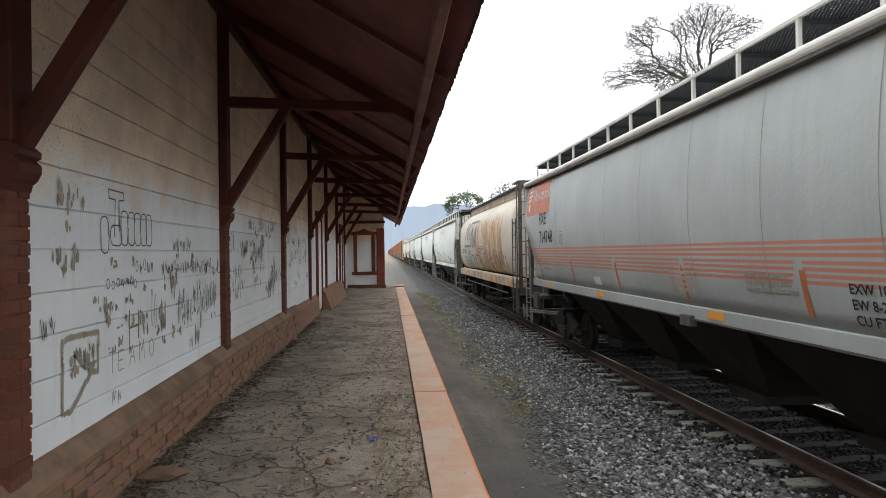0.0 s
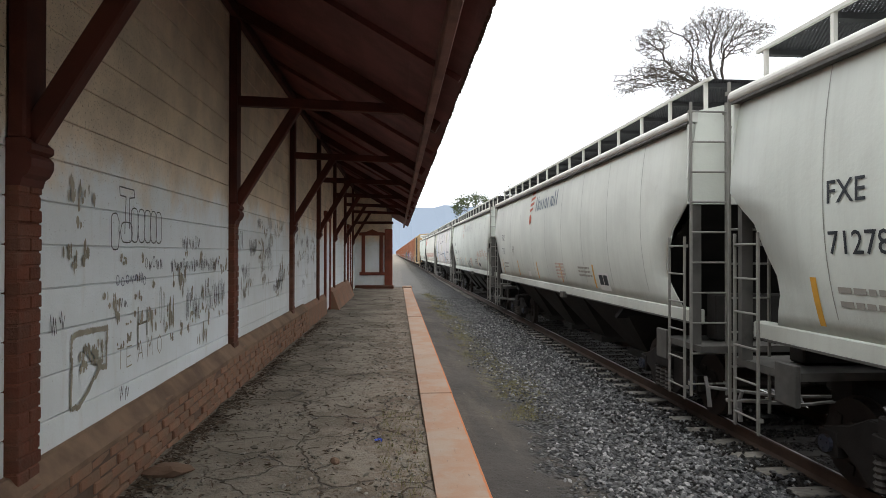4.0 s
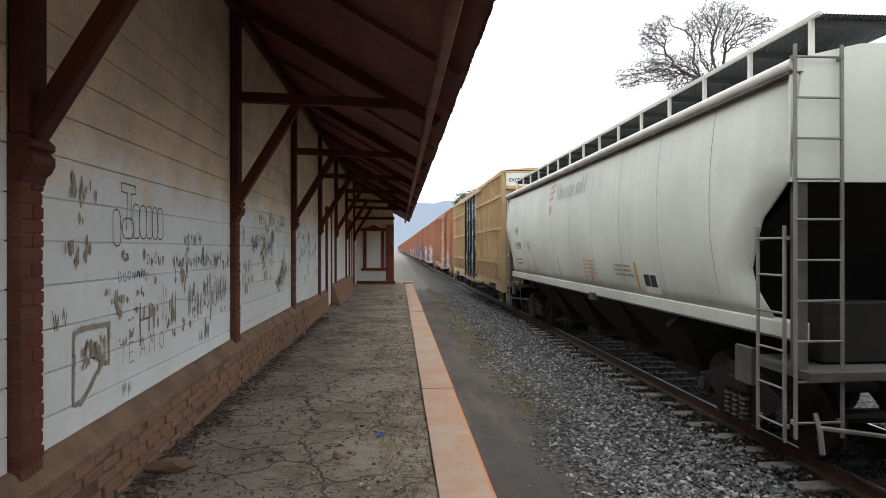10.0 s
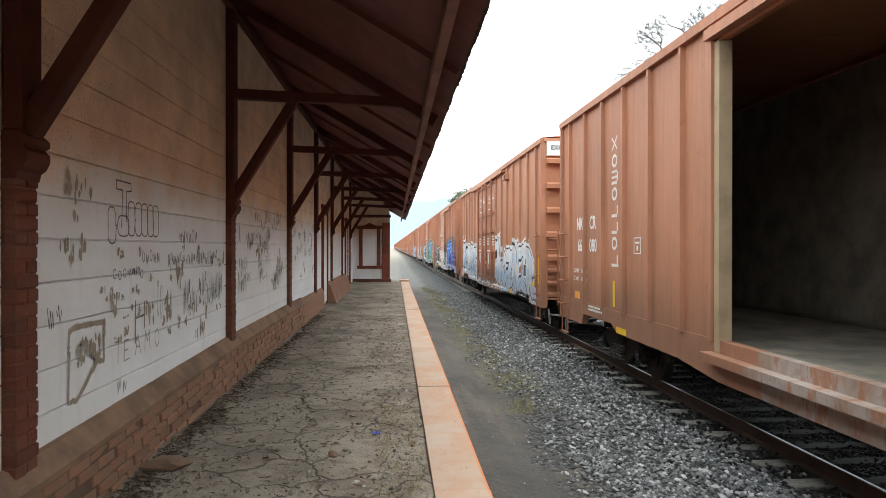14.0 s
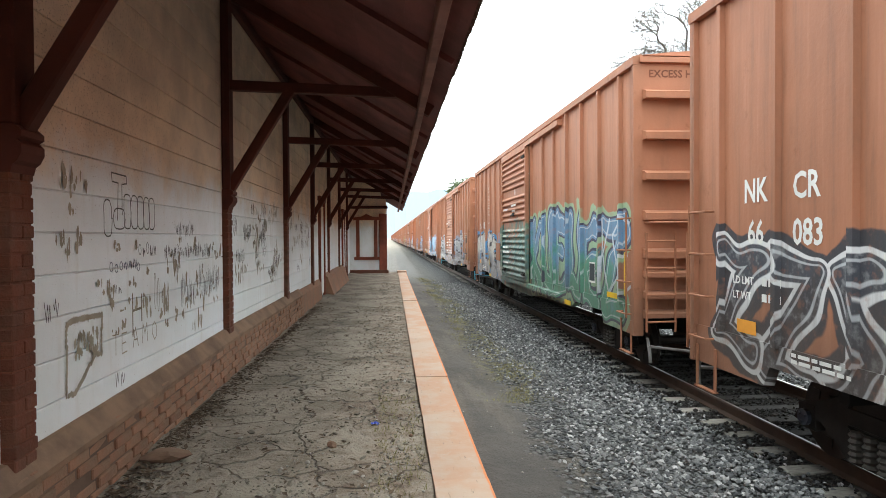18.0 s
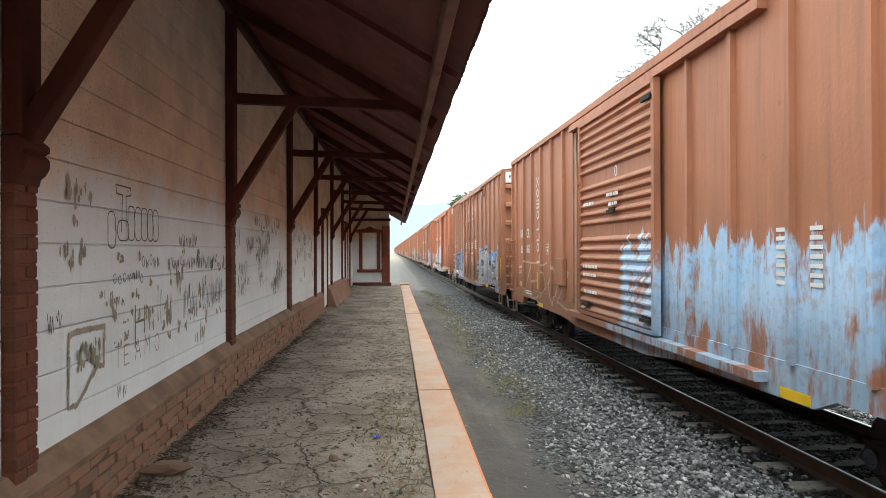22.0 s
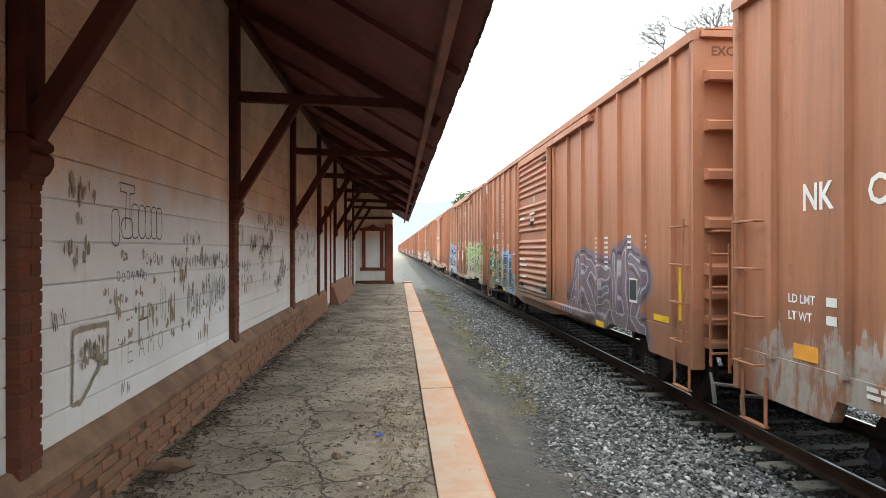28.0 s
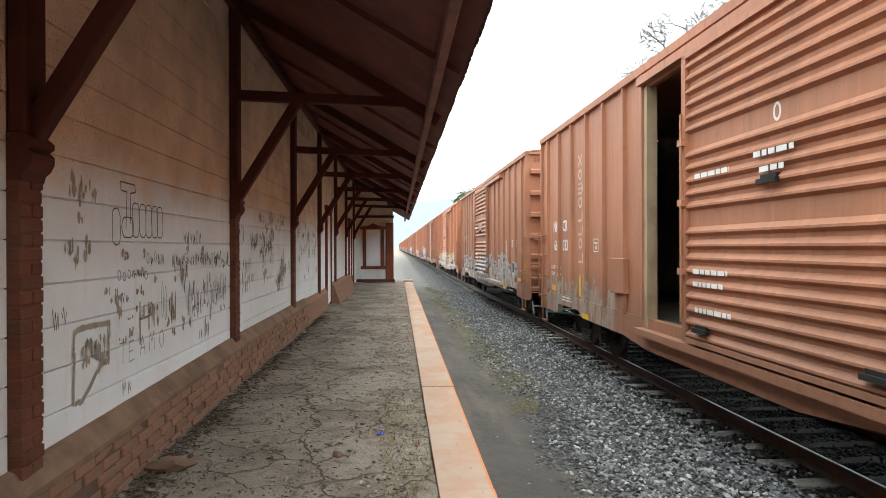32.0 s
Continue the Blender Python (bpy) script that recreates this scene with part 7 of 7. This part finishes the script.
def tree(label, roots, lumps, n, leaf, per, size, stepl, tip, seed, reach=3.2, kill=0.5, spread_=0.22, twigs=2):
    rng = random.Random(seed)
    random.seed(seed)
    pts = []
    total = sum(r ** 2 for *_, r in lumps)
    for x, y, z, r in lumps:
        for _ in range(int(n * r * r / total)):
            while True:
                q = Vector((rng.uniform(-1, 1), rng.uniform(-1, 1), rng.uniform(-1, 1)))
                if q.length < 1:
                    break
            pts.append((x + q.x * r, y + q.y * r, z + q.z * r * 0.85))
    nodes, par = grow(pts, roots, stepl, reach, kill)
    v, f, kids = limbs(nodes, par, tip)
    print(label, len(nodes))
    t = thing("tree", label, "tree", "trees behind the train")
    me = bpy.data.meshes.new("branches")
    me.from_pydata(v, [], f)
    me.materials.append(M["bark"])
    part("trunk", smooth(me), None, t, "bare grey trunk, limbs and twigs")
    tips = [nodes[i] for i in range(len(nodes)) if kids[i] == 0 and i >= len(roots)]
    verts, faces = [], []
    for i in range(len(roots), len(nodes)):
        for _ in range(twigs if kids[i] < 2 else 0):
            a = nodes[i]
            d = Vector((rng.gauss(0, 1), rng.gauss(0, 1), rng.gauss(0.25, 0.8))).normalized()
            q = d.orthogonal().normalized() * tip * 0.6
            w = d.cross(q)
            b, mid = len(verts), a + d * stepl * rng.uniform(0.8, 1.9)
            verts += [tuple(a + q), tuple(a - q), tuple(a + w), tuple(mid + Vector((rng.gauss(0, 0.05), rng.gauss(0, 0.05), rng.gauss(0, 0.05))))]
            faces += [(b, b + 1, b + 3), (b + 1, b + 2, b + 3), (b + 2, b, b + 3)]
    if twigs:
        me = bpy.data.meshes.new("twigs")
        me.from_pydata(verts, [], faces)
        me.materials.append(M["bark"])
        part("twig_mass", me, None, t, "fine bare twigs", kind="stuff")
    part("crown", leaf_mesh("crown", tips, size, per, spread_, leaf, rng), None, t, "thin scattered leaves", kind="stuff")
    return t


def leaf_mat(name, a, b):
    m = stone_mat(name, a, b)
    return m


LEAF_DRY, LEAF_GREEN = leaf_mat("dry_olive_leaves", (0.13, 0.115, 0.09), (0.22, 0.20, 0.155)), leaf_mat("dusty_green_leaves", (0.06, 0.085, 0.035), (0.17, 0.19, 0.09))
GZ = -0.95
# the big, nearly bare tree; its trunk stands behind the cars
tree("large sparse grey tree with few leaves behind the train", [(17.4, 30, GZ), (17.2, 30, 2.0), (17.3, 30, 4.0), (16.7, 30.2, 6.2), (16.9, 30.1, 7.8), (16.3, 30, 9.2)],
     [(10.93, 29.4, 9.64, 0.66), (11.75, 29.4, 10.04, 0.84), (13.0, 30.6, 10.68, 0.77), (13.27, 29.4, 10.07, 0.92), (12.15, 29.4, 11.82, 0.84), (12.78, 29.7, 12.54, 0.54), (13.42, 29.4, 9.48, 0.77), (14.19, 29.7, 10.94, 0.69),
      (14.38, 29.4, 12.21, 0.84), (15.07, 29.4, 12.77, 0.92), (16.05, 29.4, 12.66, 0.99), (16.9, 29.4, 12.28, 0.84), (17.88, 29.7, 12.55, 0.61), (15.64, 29.4, 11.7, 0.77), (14.67, 29.4, 10.19, 0.77), (16.62, 29.4, 11.59, 0.54)],
     4600, LEAF_DRY, 20, 0.045, 0.18, 0.010, 5, kill=0.20, reach=9.0, spread_=0.30, twigs=8)
for x, y, h, s, sd, leaf in ((14.4, 122, 13.6, 0.9, 7, LEAF_GREEN), (22.0, 118, 14.9, 0.75, 9, LEAF_DRY), (27.5, 112, 15.5, 1.0, 12, LEAF_DRY)):
    tree("dusty green tree far behind the train" if leaf is LEAF_GREEN else "thin grey tree far behind the train", [(x, y, GZ), (x, y, 2), (x + 0.3, y, 4.5), (x, y, 6.5), (x, y, 8.5)],
         [(x - 1.6 * s, y, h - 2.2, 1.6 * s), (x + 1.4 * s, y, h - 1.7, 1.6 * s), (x, y + 0.6, h - 1.2, 1.2 * s), (x + 3 * s, y, h - 2.2, 1.3 * s), (x - 3.0 * s, y, h - 3.2, 1.3 * s)],
         900, leaf, 22 if leaf is LEAF_GREEN else 8, 0.24, 0.4, 0.025, sd, reach=6.0, kill=0.6, spread_=0.35)
random.seed(21)


# ---- loose stone, litter and weeds ----
def rubble(name, spots, mat, label, rng, flat=0.6):
    """Many small angular stones in one mesh. spots: x, y, z, radius."""
    base = np.array([(1, 0, 0), (-1, 0, 0), (0, 1, 0), (0, -1, 0), (0, 0, 1), (0, 0, -1), (0.62, 0.62, 0.35), (-0.62, -0.55, 0.4)], float)
    tri = [(0, 6, 4), (6, 2, 4), (2, 1, 4), (1, 7, 4), (7, 3, 4), (3, 0, 4), (2, 0, 5), (1, 2, 5), (3, 1, 5), (0, 3, 5), (0, 2, 6), (1, 3, 7)]
    n = len(spots)
    sp = np.array(spots)
    rs = np.random.RandomState(rng)
    v = base[None] * rs.uniform(0.65, 1.25, (n, 8, 1)) * rs.uniform(0.75, 1.25, (n, 1, 3)) * np.array([1, 1, flat])
    a, b = rs.uniform(0, 6.28, n), rs.uniform(-0.6, 0.6, n)
    ca, sa, cb, sb = np.cos(a)[:, None], np.sin(a)[:, None], np.cos(b)[:, None], np.sin(b)[:, None]
    x, y, z = v[..., 0], v[..., 1], v[..., 2]
    y, z = y * cb - z * sb, y * sb + z * cb
    x, y = x * ca - y * sa, x * sa + y * ca
    v = np.stack([x, y, z], -1) * sp[:, None, 3:4] + sp[:, None, :3]
    f = (np.array(tri)[None] + (np.arange(n) * 8)[:, None, None]).reshape(-1, 3)
    me = bpy.data.meshes.new(name)
    me.from_pydata(v.reshape(-1, 3).tolist(), [], f.tolist())
    me.materials.append(mat)
    return tagged(new(name, me), label, "stones", kind="stuff")


def make_ballast():
    r, spots, shaded = random.Random(4), [], []
    while len(spots) + len(shaded) < 30000:
        y = 3.2 + 30 * r.random() ** 2.0
        x = r.uniform(1.35, 6.9)
        w = 0.35 * math.sin(y * 0.9) + 0.3 * math.sin(y * 2.3 + 1)
        edge = step(1.5 + w * 0.5, 2.4 + w * 0.5, x)
        if r.random() > edge:
            continue
        if 3.95 < x < 6.65 and r.random() < 0.45:
            continue
        if min(abs(x - track_x(y) - 0.755), abs(x - track_x(y) + 0.755)) < 0.09:
            continue
        # few stones lie on the sleepers' tops
        if abs((y - 1.0 + 0.2875) % 0.575 - 0.2875) < 0.12 and abs(x - track_x(y)) < 1.28 and r.random() < 0.85:
            continue
        q = r.uniform(0.016, 0.034) * (1.25 if r.random() < 0.12 else 1.0)
        row = (x, y, ground_z(x, y) + q * 0.25 + (0.02 if x > 3 else 0), q)
        # stones near the track's middle carry the train's shade in their colour
        (shaded if abs(x - track_x(y)) < r.uniform(0.85, 1.5) else spots).append(row)
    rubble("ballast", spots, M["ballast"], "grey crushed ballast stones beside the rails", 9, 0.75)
    rubble("oily_ballast", shaded, stone_mat("shade_darkened_stone", (0.014, 0.012, 0.011), (0.075, 0.066, 0.056)), "ballast stones between the rails, darkened for the train's shade", 12, 0.75)
    spots = []
    for _ in range(420):
        y, x = 3.4 + 22 * r.random() ** 1.8, r.uniform(0.7, 1.9)
        if r.random() < 0.25 + 0.75 * step(0.9, 1.9, x):
            q = r.uniform(0.006, 0.018)
            spots.append((x, y, ground_z(x, y) + q * 0.3, q))
    rubble("tarmac_grit", spots, M["pebble"], "small loose stones on the tarmac", 10)
    spots = []
    for _ in range(14000):
        y, x = 3.4 + 20 * r.random() ** 1.9, r.uniform(-1.8, 0.22)
        lumpy = noise.noise(Vector((x * 2.1, y * 1.2, 7)))
        near = 0.06 + 0.55 * step(0.0, 0.35, lumpy) + 0.5 * step(-0.75, -0.05, x) * (lumpy > -0.1) + 0.4 * (x < -1.6)
        if r.random() < near:
            q = r.uniform(0.004, 0.015) * (2.2 if r.random() < 0.07 else 1)
            spots.append((x, y, ground_z(x, y) + q * 0.35, q))
    rubble("dirt_clods", spots, M["pebble"], "small stones and clods on the dirt platform", 11)


make_ballast()


def make_litter():
    r, verts, faces = random.Random(6), [], []
    for _ in range(3000):
        y = 3.0 + 12 * r.random() ** 1.4
        lane = r.random()
        x = -1.80 + abs(r.gauss(0, 0.10)) if lane < 0.66 else r.uniform(-1.7, 0.2)
        z = ground_z(x, y) + r.uniform(0.004, 0.022)
        a, l, w = r.uniform(0, 6.28), r.uniform(0.015, 0.045), r.uniform(0.006, 0.016)
        u, v = Vector((math.cos(a), math.sin(a), r.uniform(-0.25, 0.35))), Vector((-math.sin(a), math.cos(a), r.uniform(-0.4, 0.4)))
        c = Vector((x, y, z))
        b = len(verts)
        verts += [tuple(c - u * l), tuple(c + v * w + Vector((0, 0, 0.006))), tuple(c + u * l), tuple(c - v * w + Vector((0, 0, 0.004)))]
        faces += [(b, b + 1, b + 2), (b, b + 2, b + 3)]
    me = bpy.data.meshes.new("leaf_litter")
    me.from_pydata(verts, [], faces)
    me.materials.append(M["leaf"])
    tagged(new("leaf_litter", me), "dry brown leaves and twigs along the wall's foot", "leaf litter", kind="stuff")
    verts, faces = [], []
    for _ in range(5200):
        y = 8.5 + 27 * r.random() ** 1.1
        x = 1.85 + 0.2 * math.sin(y * 0.7) + r.gauss(0, 0.24)
        if noise.noise(Vector((x * 2, y * 0.9, 1))) < -0.02 and r.random() < 0.85:
            continue
        if r.random() < 0.05:
            x, y = r.uniform(-0.15, 0.22), r.uniform(3.8, 6.5)
        z = ground_z(x, y)
        for _ in range(4):
            a, hgt = r.uniform(0, 6.28), r.uniform(0.02, 0.065)
            d = Vector((math.cos(a), math.sin(a), 0))
            q = Vector((-d.y, d.x, 0)) * 0.003
            p = Vector((x + r.uniform(-0.03, 0.03), y + r.uniform(-0.03, 0.03), z - 0.003))
            b = len(verts)
            verts += [tuple(p - q), tuple(p + q), tuple(p + d * hgt * 0.9 + Vector((0, 0, hgt)))]
            faces.append((b, b + 1, b + 2))
    me = bpy.data.meshes.new("weeds")
    me.from_pydata(verts, [], faces)
    me.materials.append(leaf_mat("short_yellow_green_weeds", (0.17, 0.15, 0.06), (0.33, 0.29, 0.14)))
    tagged(new("weeds", me), "thin yellow-green weeds between tarmac and ballast", "weeds", kind="stuff")


make_litter()


def lump(name, label, x, y, z, sx, sy, sz, mat, seed, turn=0):
    bm = bmesh.new()
    bmesh.ops.create_icosphere(bm, subdivisions=2, radius=1.0)
    for v in bm.verts:
        n = noise.noise(v.co * 1.3 + Vector((seed, 0, 0)))
        v.co = v.co * (1 + 0.35 * n)
        v.co = Vector((v.co.x * sx, v.co.y * sy, max(v.co.z, -0.6) * sz))
    ob = new(name, mesh_of(name, bm, mat))
    ob.matrix_basis = pose(x, y, z + sz * 0.4, 0, 0, turn)
    return tagged(ob, label, "stone", "loose stones")


M["brickdust"] = plain("broken_brick", (0.22, 0.14, 0.095), 0.9, 0.3, bump=0.7)
M["palestone"] = plain("pale_stone", (0.36, 0.33, 0.28), 0.9, 0.3, bump=0.6)
lump("broken_slab", "brown broken slab lying by the plinth", -1.66, 4.72, 0.03, 0.17, 0.10, 0.05, M["brickdust"], 2.0, 12)
for k, (x, y, s) in enumerate(((-1.80, 7.0, 0.045), (-1.80, 4.3, 0.035), (-1.76, 11.9, 0.07), (-0.48, 4.95, 0.045), (-0.41, 5.67, 0.022), (-0.27, 4.35, 0.03), (-0.21, 4.28, 0.022), (0.14, 5.15, 0.02), (-0.62, 4.6, 0.02), (-1.0, 6.4, 0.02))):
    lump("loose_stone", "pale loose stone on the dirt platform", x, y, 0.0, s, s * 0.8, s * 0.7, M["palestone"] if k % 4 < 3 else M["brickdust"], 5.0 + k, 40 * k)
bm = bmesh.new()
bmesh.ops.create_grid(bm, x_segments=5, y_segments=5, size=0.035)
for v in bm.verts:
    v.co.z = 0.016 * noise.noise(v.co * 60) + 0.012
_w = new("wrapper", mesh_of("wrapper", bm, M["bluewrap"]))
_w.matrix_basis = pose(-0.16, 5.5, 0.0, 0, 0, 25)
tagged(_w, "small crumpled blue wrapper on the dirt", "wrapper")


# ---- scrawls on the wall ----
LAYER = [0]


def stroke(bm, pts, w, x):
    LAYER[0] = (LAYER[0] + 1) % 24
    x = x + LAYER[0] * 0.00025
    for (y0, z0), (y1, z1) in zip(pts[:-1], pts[1:]):
        x += 0.00012
        d = Vector((0, y1 - y0, z1 - z0))
        if d.length < 1e-4:
            continue
        d.normalize()
        n = Vector((0, -d.z, d.y)) * w / 2
        e = d * w * 0.4
        p, q = Vector((x, y0, z0)) - e, Vector((x, y1, z1)) + e
        bm.faces.new([bm.verts.new(v) for v in (p - n, q - n, q + n, p + n)])


def smear(bm, y, z, w, h, x, r):
    """A scraped blot with a ragged outline, w wide and h high, its middle at y, z."""
    LAYER[0] = (LAYER[0] + 1) % 24
    n, x = 11, x + LAYER[0] * 0.00025
    bm.faces.new([bm.verts.new((x, y + w / 2 * r.uniform(0.5, 1.25) * math.cos(6.283 * k / n), z + h / 2 * r.uniform(0.6, 1.2) * math.sin(6.283 * k / n))) for k in range(n)])


def scrawl(kind, y0, y1, z0, z1, seed):
    r = random.Random(seed)
    x = WX + 0.0025 + 0.0002 * (seed % 9)
    bm = bmesh.new()
    w, h = y1 - y0, z1 - z0
    mat, lab = M["scrawl"], "thin dark scrawl"
    if kind == "bubble":
        # a row of outlined bubble letters with a tall stem before it
        stem = [(y0 + 0.30 * w, z0 + 0.2 * h), (y0 + 0.32 * w, z1 - 0.16 * h), (y0 + 0.22 * w, z1 - 0.15 * h), (y0 + 0.21 * w, z1), (y0 + 0.46 * w, z1 - 0.01 * h), (y0 + 0.47 * w, z1 - 0.14 * h), (y0 + 0.38 * w, z1 - 0.17 * h), (y0 + 0.38 * w, z0 + 0.3 * h)]
        stroke(bm, stem, 0.010, x)
        for k, cx in enumerate((0.14, 0.33, 0.47, 0.60, 0.72, 0.84, 0.95)):
            ww, hh = (0.20 if k == 1 else 0.125) * w, (0.36 if k == 1 else 0.62) * h
            cy, cz = y0 + cx * w, z0 + (0.22 if k < 2 else 0.36) * h
            pts = [(cy + ww / 2 * (abs(math.cos(a)) ** 0.6) * (1 if math.cos(a) > 0 else -1) + r.uniform(-1, 1) * 0.006, cz + hh / 2 * (abs(math.sin(a)) ** 0.6) * (1 if math.sin(a) > 0 else -1)) for a in [i * math.pi / 8 for i in range(17)]]
            stroke(bm, pts, 0.009, x)
        lab = "black outlined bubble lettering"
    elif kind == "ring":
        mat, lab = M["scrape"], "scraped outline of a picture"
        pts = [(y0, z0 + 0.02 * h), (y0 + 0.02 * w, z1 - 0.04 * h), (y0 + 0.2 * w, z1), (y1, z1 - 0.02 * h), (y1 - 0.02 * w, z0 + 0.40 * h), (y0 + 0.78 * w, z0 + 0.44 * h), (y0 + 0.45 * w, z0 + 0.16 * h), (y0 + 0.2 * w, z0), (y0, z0 + 0.02 * h)]
        for (ya, za), (yb, zb) in zip(pts[:-1], pts[1:]):
            m = max(2, int(math.hypot(yb - ya, zb - za) / 0.014))
            for k in range(m):
                smear(bm, ya + (yb - ya) * k / m, za + (zb - za) * k / m, 0.028, 0.045, x, r)
        for k in range(46):
            smear(bm, y0 + w * r.uniform(0.2, 0.86), z0 + h * r.uniform(0.48, 0.78), 0.030, 0.06, x, r)
    elif kind in ("scrape", "blot", "drip"):
        mat, lab = M["scrape"], "scraped and smeared lettering"
        n = {"scrape": 15, "blot": 9, "drip": 3}[kind]
        for k in range(n):
            smear(bm, r.uniform(y0, y1), r.uniform(z0 + h * 0.25, z1), r.uniform(0.016, 0.046), h * r.uniform(0.25, 0.75), x, r)
    else:
        if kind == "blue":
            mat, lab = M["bluepen"], "dark blue pen scrawl"
        n = max(2, int(w / 0.075)) if kind != "H" else 1
        if kind in ("H", "loop"):
            mat, lab = M["scrape_dark"], "scratched letter"
        for k in range(n):
            cy = y0 + (k + 0.5) * w / n
            lw, lh = 0.62 * w / n, h * r.uniform(0.5, 0.95)
            zb = z0 + r.uniform(0, h - lh)
            kind_ = r.randrange(5)
            t = 0.006 if kind != "H" else 0.018
            if kind == "H":
                stroke(bm, [(y0, z0), (y0, z1)], t, x)
                stroke(bm, [(y1, z0 + 0.3 * h), (y1, z1 - 0.05 * h)], t, x)
                stroke(bm, [(y0, z0 + 0.6 * h), (y1, z0 + 0.62 * h)], t, x)
            elif kind == "loop" or kind_ == 0:
                stroke(bm, [(cy + lw / 2 * math.cos(a), zb + lh / 2 + lh / 2 * math.sin(a)) for a in [i * math.pi / 5 for i in range(11)]], t, x)
            else:
                # a quick pen zigzag
                m = 3 + kind_
                pts = [(cy + lw * (q / m - 0.5) + r.gauss(0, 0.006), zb + lh * ((0.1 if q % 2 else 0.9) + r.gauss(0, 0.12))) for q in range(m + 1)]
                stroke(bm, pts, t, x)
    part("scrawl", bm, mat, station, lab)


M["bluepen"] = plain("blue_pen", (0.06, 0.07, 0.13), 0.8, 0.2)
M["scrape_dark"] = plain("dark_scratch", (0.26, 0.23, 0.18), 0.9, 0.25)
UPPER = [("bubble", 4.38, 5.36, 1.68, 2.09), ("scrape", 3.88, 4.24, 1.90, 2.05), ("drip", 4.00, 4.07, 1.75, 1.92), ("scrape", 3.83, 4.19, 1.50, 1.66), ("blue", 4.51, 5.07, 1.38, 1.48),
         ("thin", 5.03, 5.41, 1.48, 1.61), ("thin", 5.59, 7.09, 1.44, 1.58), ("thin", 5.88, 6.40, 1.63, 1.80), ("blot", 4.32, 4.53, 1.22, 1.34), ("blot", 4.85, 4.97, 1.25, 1.33), ("thin", 4.57, 4.73, 1.23, 1.32)]
LOWER = [("H", 4.91, 5.08, 0.90, 1.21), ("blot", 5.10, 5.26, 0.98, 1.17), ("loop", 5.32, 5.46, 0.97, 1.36), ("scrape", 5.52, 5.67, 0.95, 1.23), ("blot", 5.80, 5.94, 1.17, 1.43), ("thin", 5.98, 6.40, 0.98, 1.30),
         ("blot", 6.09, 6.49, 0.92, 1.08), ("blot", 6.26, 6.68, 0.70, 0.91), ("thin", 6.54, 7.30, 1.0, 1.38), ("ring", 3.93, 4.40, 0.68, 1.13), ("thin", 3.68, 3.87, 1.12, 1.28), ("thin", 4.57, 4.75, 0.58, 0.70), ("blot", 7.09, 7.30, 1.35, 1.51)]
for k, row in enumerate(UPPER + LOWER):
    scrawl(*row, 40 + k)
# the next bays carry fainter marks
_r = random.Random(77)
for k in range(64):
    y = _r.choice((_r.uniform(7.9, 11.3), _r.uniform(7.9, 11.3), _r.uniform(12.1, 15.2)))
    z = _r.uniform(0.9, 2.0)
    scrawl(_r.choice(("thin", "blot", "scrape", "thin")), y, y + _r.uniform(0.15, 0.5), z, z + _r.uniform(0.1, 0.28), 90 + k)
# small scraped spots under the scrawls
for k in range(46):
    y, z = _r.uniform(4.5, 7.35), _r.uniform(0.85, 1.55)
    scrawl("drip" if k % 3 else "blot", y, y + _r.uniform(0.03, 0.10), z, z + _r.uniform(0.05, 0.16), 200 + k)
# hand lettering low on the wall
bm = bmesh.new()
HAND = {"T": [((0, 1), (1, 0.97)), ((0.5, 1), (0.46, 0))], "E": [((0.9, 1), (0.1, 1), (0.08, 0), (0.95, 0.04)), ((0.1, 0.5), (0.7, 0.52))], "A": [((0, 0), (0.5, 1), (1, 0)), ((0.2, 0.38), (0.8, 0.38))],
        "M": [((0, 0), (0.12, 1), (0.5, 0.45), (0.88, 1), (1, 0))], "O": [((0.5, 0), (0.05, 0.35), (0.15, 0.85), (0.55, 1), (0.95, 0.7), (0.9, 0.2), (0.5, 0))]}
for ch, y in zip("TEAMO", (4.56, 4.70, 4.90, 5.08, 5.28)):
    for line in HAND[ch]:
        stroke(bm, [(y + 0.10 * p, 0.81 + 0.145 * q + 0.01 * math.sin(y * 9)) for p, q in line], 0.009, WX + 0.003)
part("lettering", bm, M["scrape"], station, "thin grey hand lettering")



def travelled(t):
    """Metres run by the train: it gathers speed at first, then holds it."""
    if t < 2:
        return 10.1 * t
    if t < 3.5:
        return 20.2 + 10.1 * (t - 2) + 0.4 * (t - 2) ** 2
    if t < 5:
        return 36.25 + 10.77 * (t - 3.5)
    return 52.4 + 11.35 * (t - 5)


def motions():
    ts = [0.0, 1.0, 2.0, 2.5, 3.0, 3.5, 4.0, 4.5, 5.0, 6.0, 12.0, 18.0, 24.0, 30.0, 32.0]
    turn = math.degrees(LEAN)
    for c, y, _ in TRAIN:
        walk(c, [(t, pose(track_x(y - travelled(t)), y - travelled(t), RAIL_Z, 0, 0, turn)) for t in ts])
    # every wheel set rolls with its car; those at the same place in a truck share their keys
    first = {}
    for c, _, _ in TRAIN:
        for w in [o for o in c.children_recursive if o.name.startswith("wheelset")]:
            side = w.location.y > 0
            if side not in first:
                rows = [(k / FPS, pose(0, w.location.y, 0.42) @ Matrix.Rotation(travelled(k / FPS) / 0.42, 4, "X")) for k in range(round(SECONDS * FPS) + 1)]
                walk(w, rows)
                first[side] = w.animation_data
            else:
                w.rotation_mode = "QUATERNION"
                keys = w.animation_data_create()
                keys.action, keys.action_slot = first[side].action, first[side].action_slot


motions()
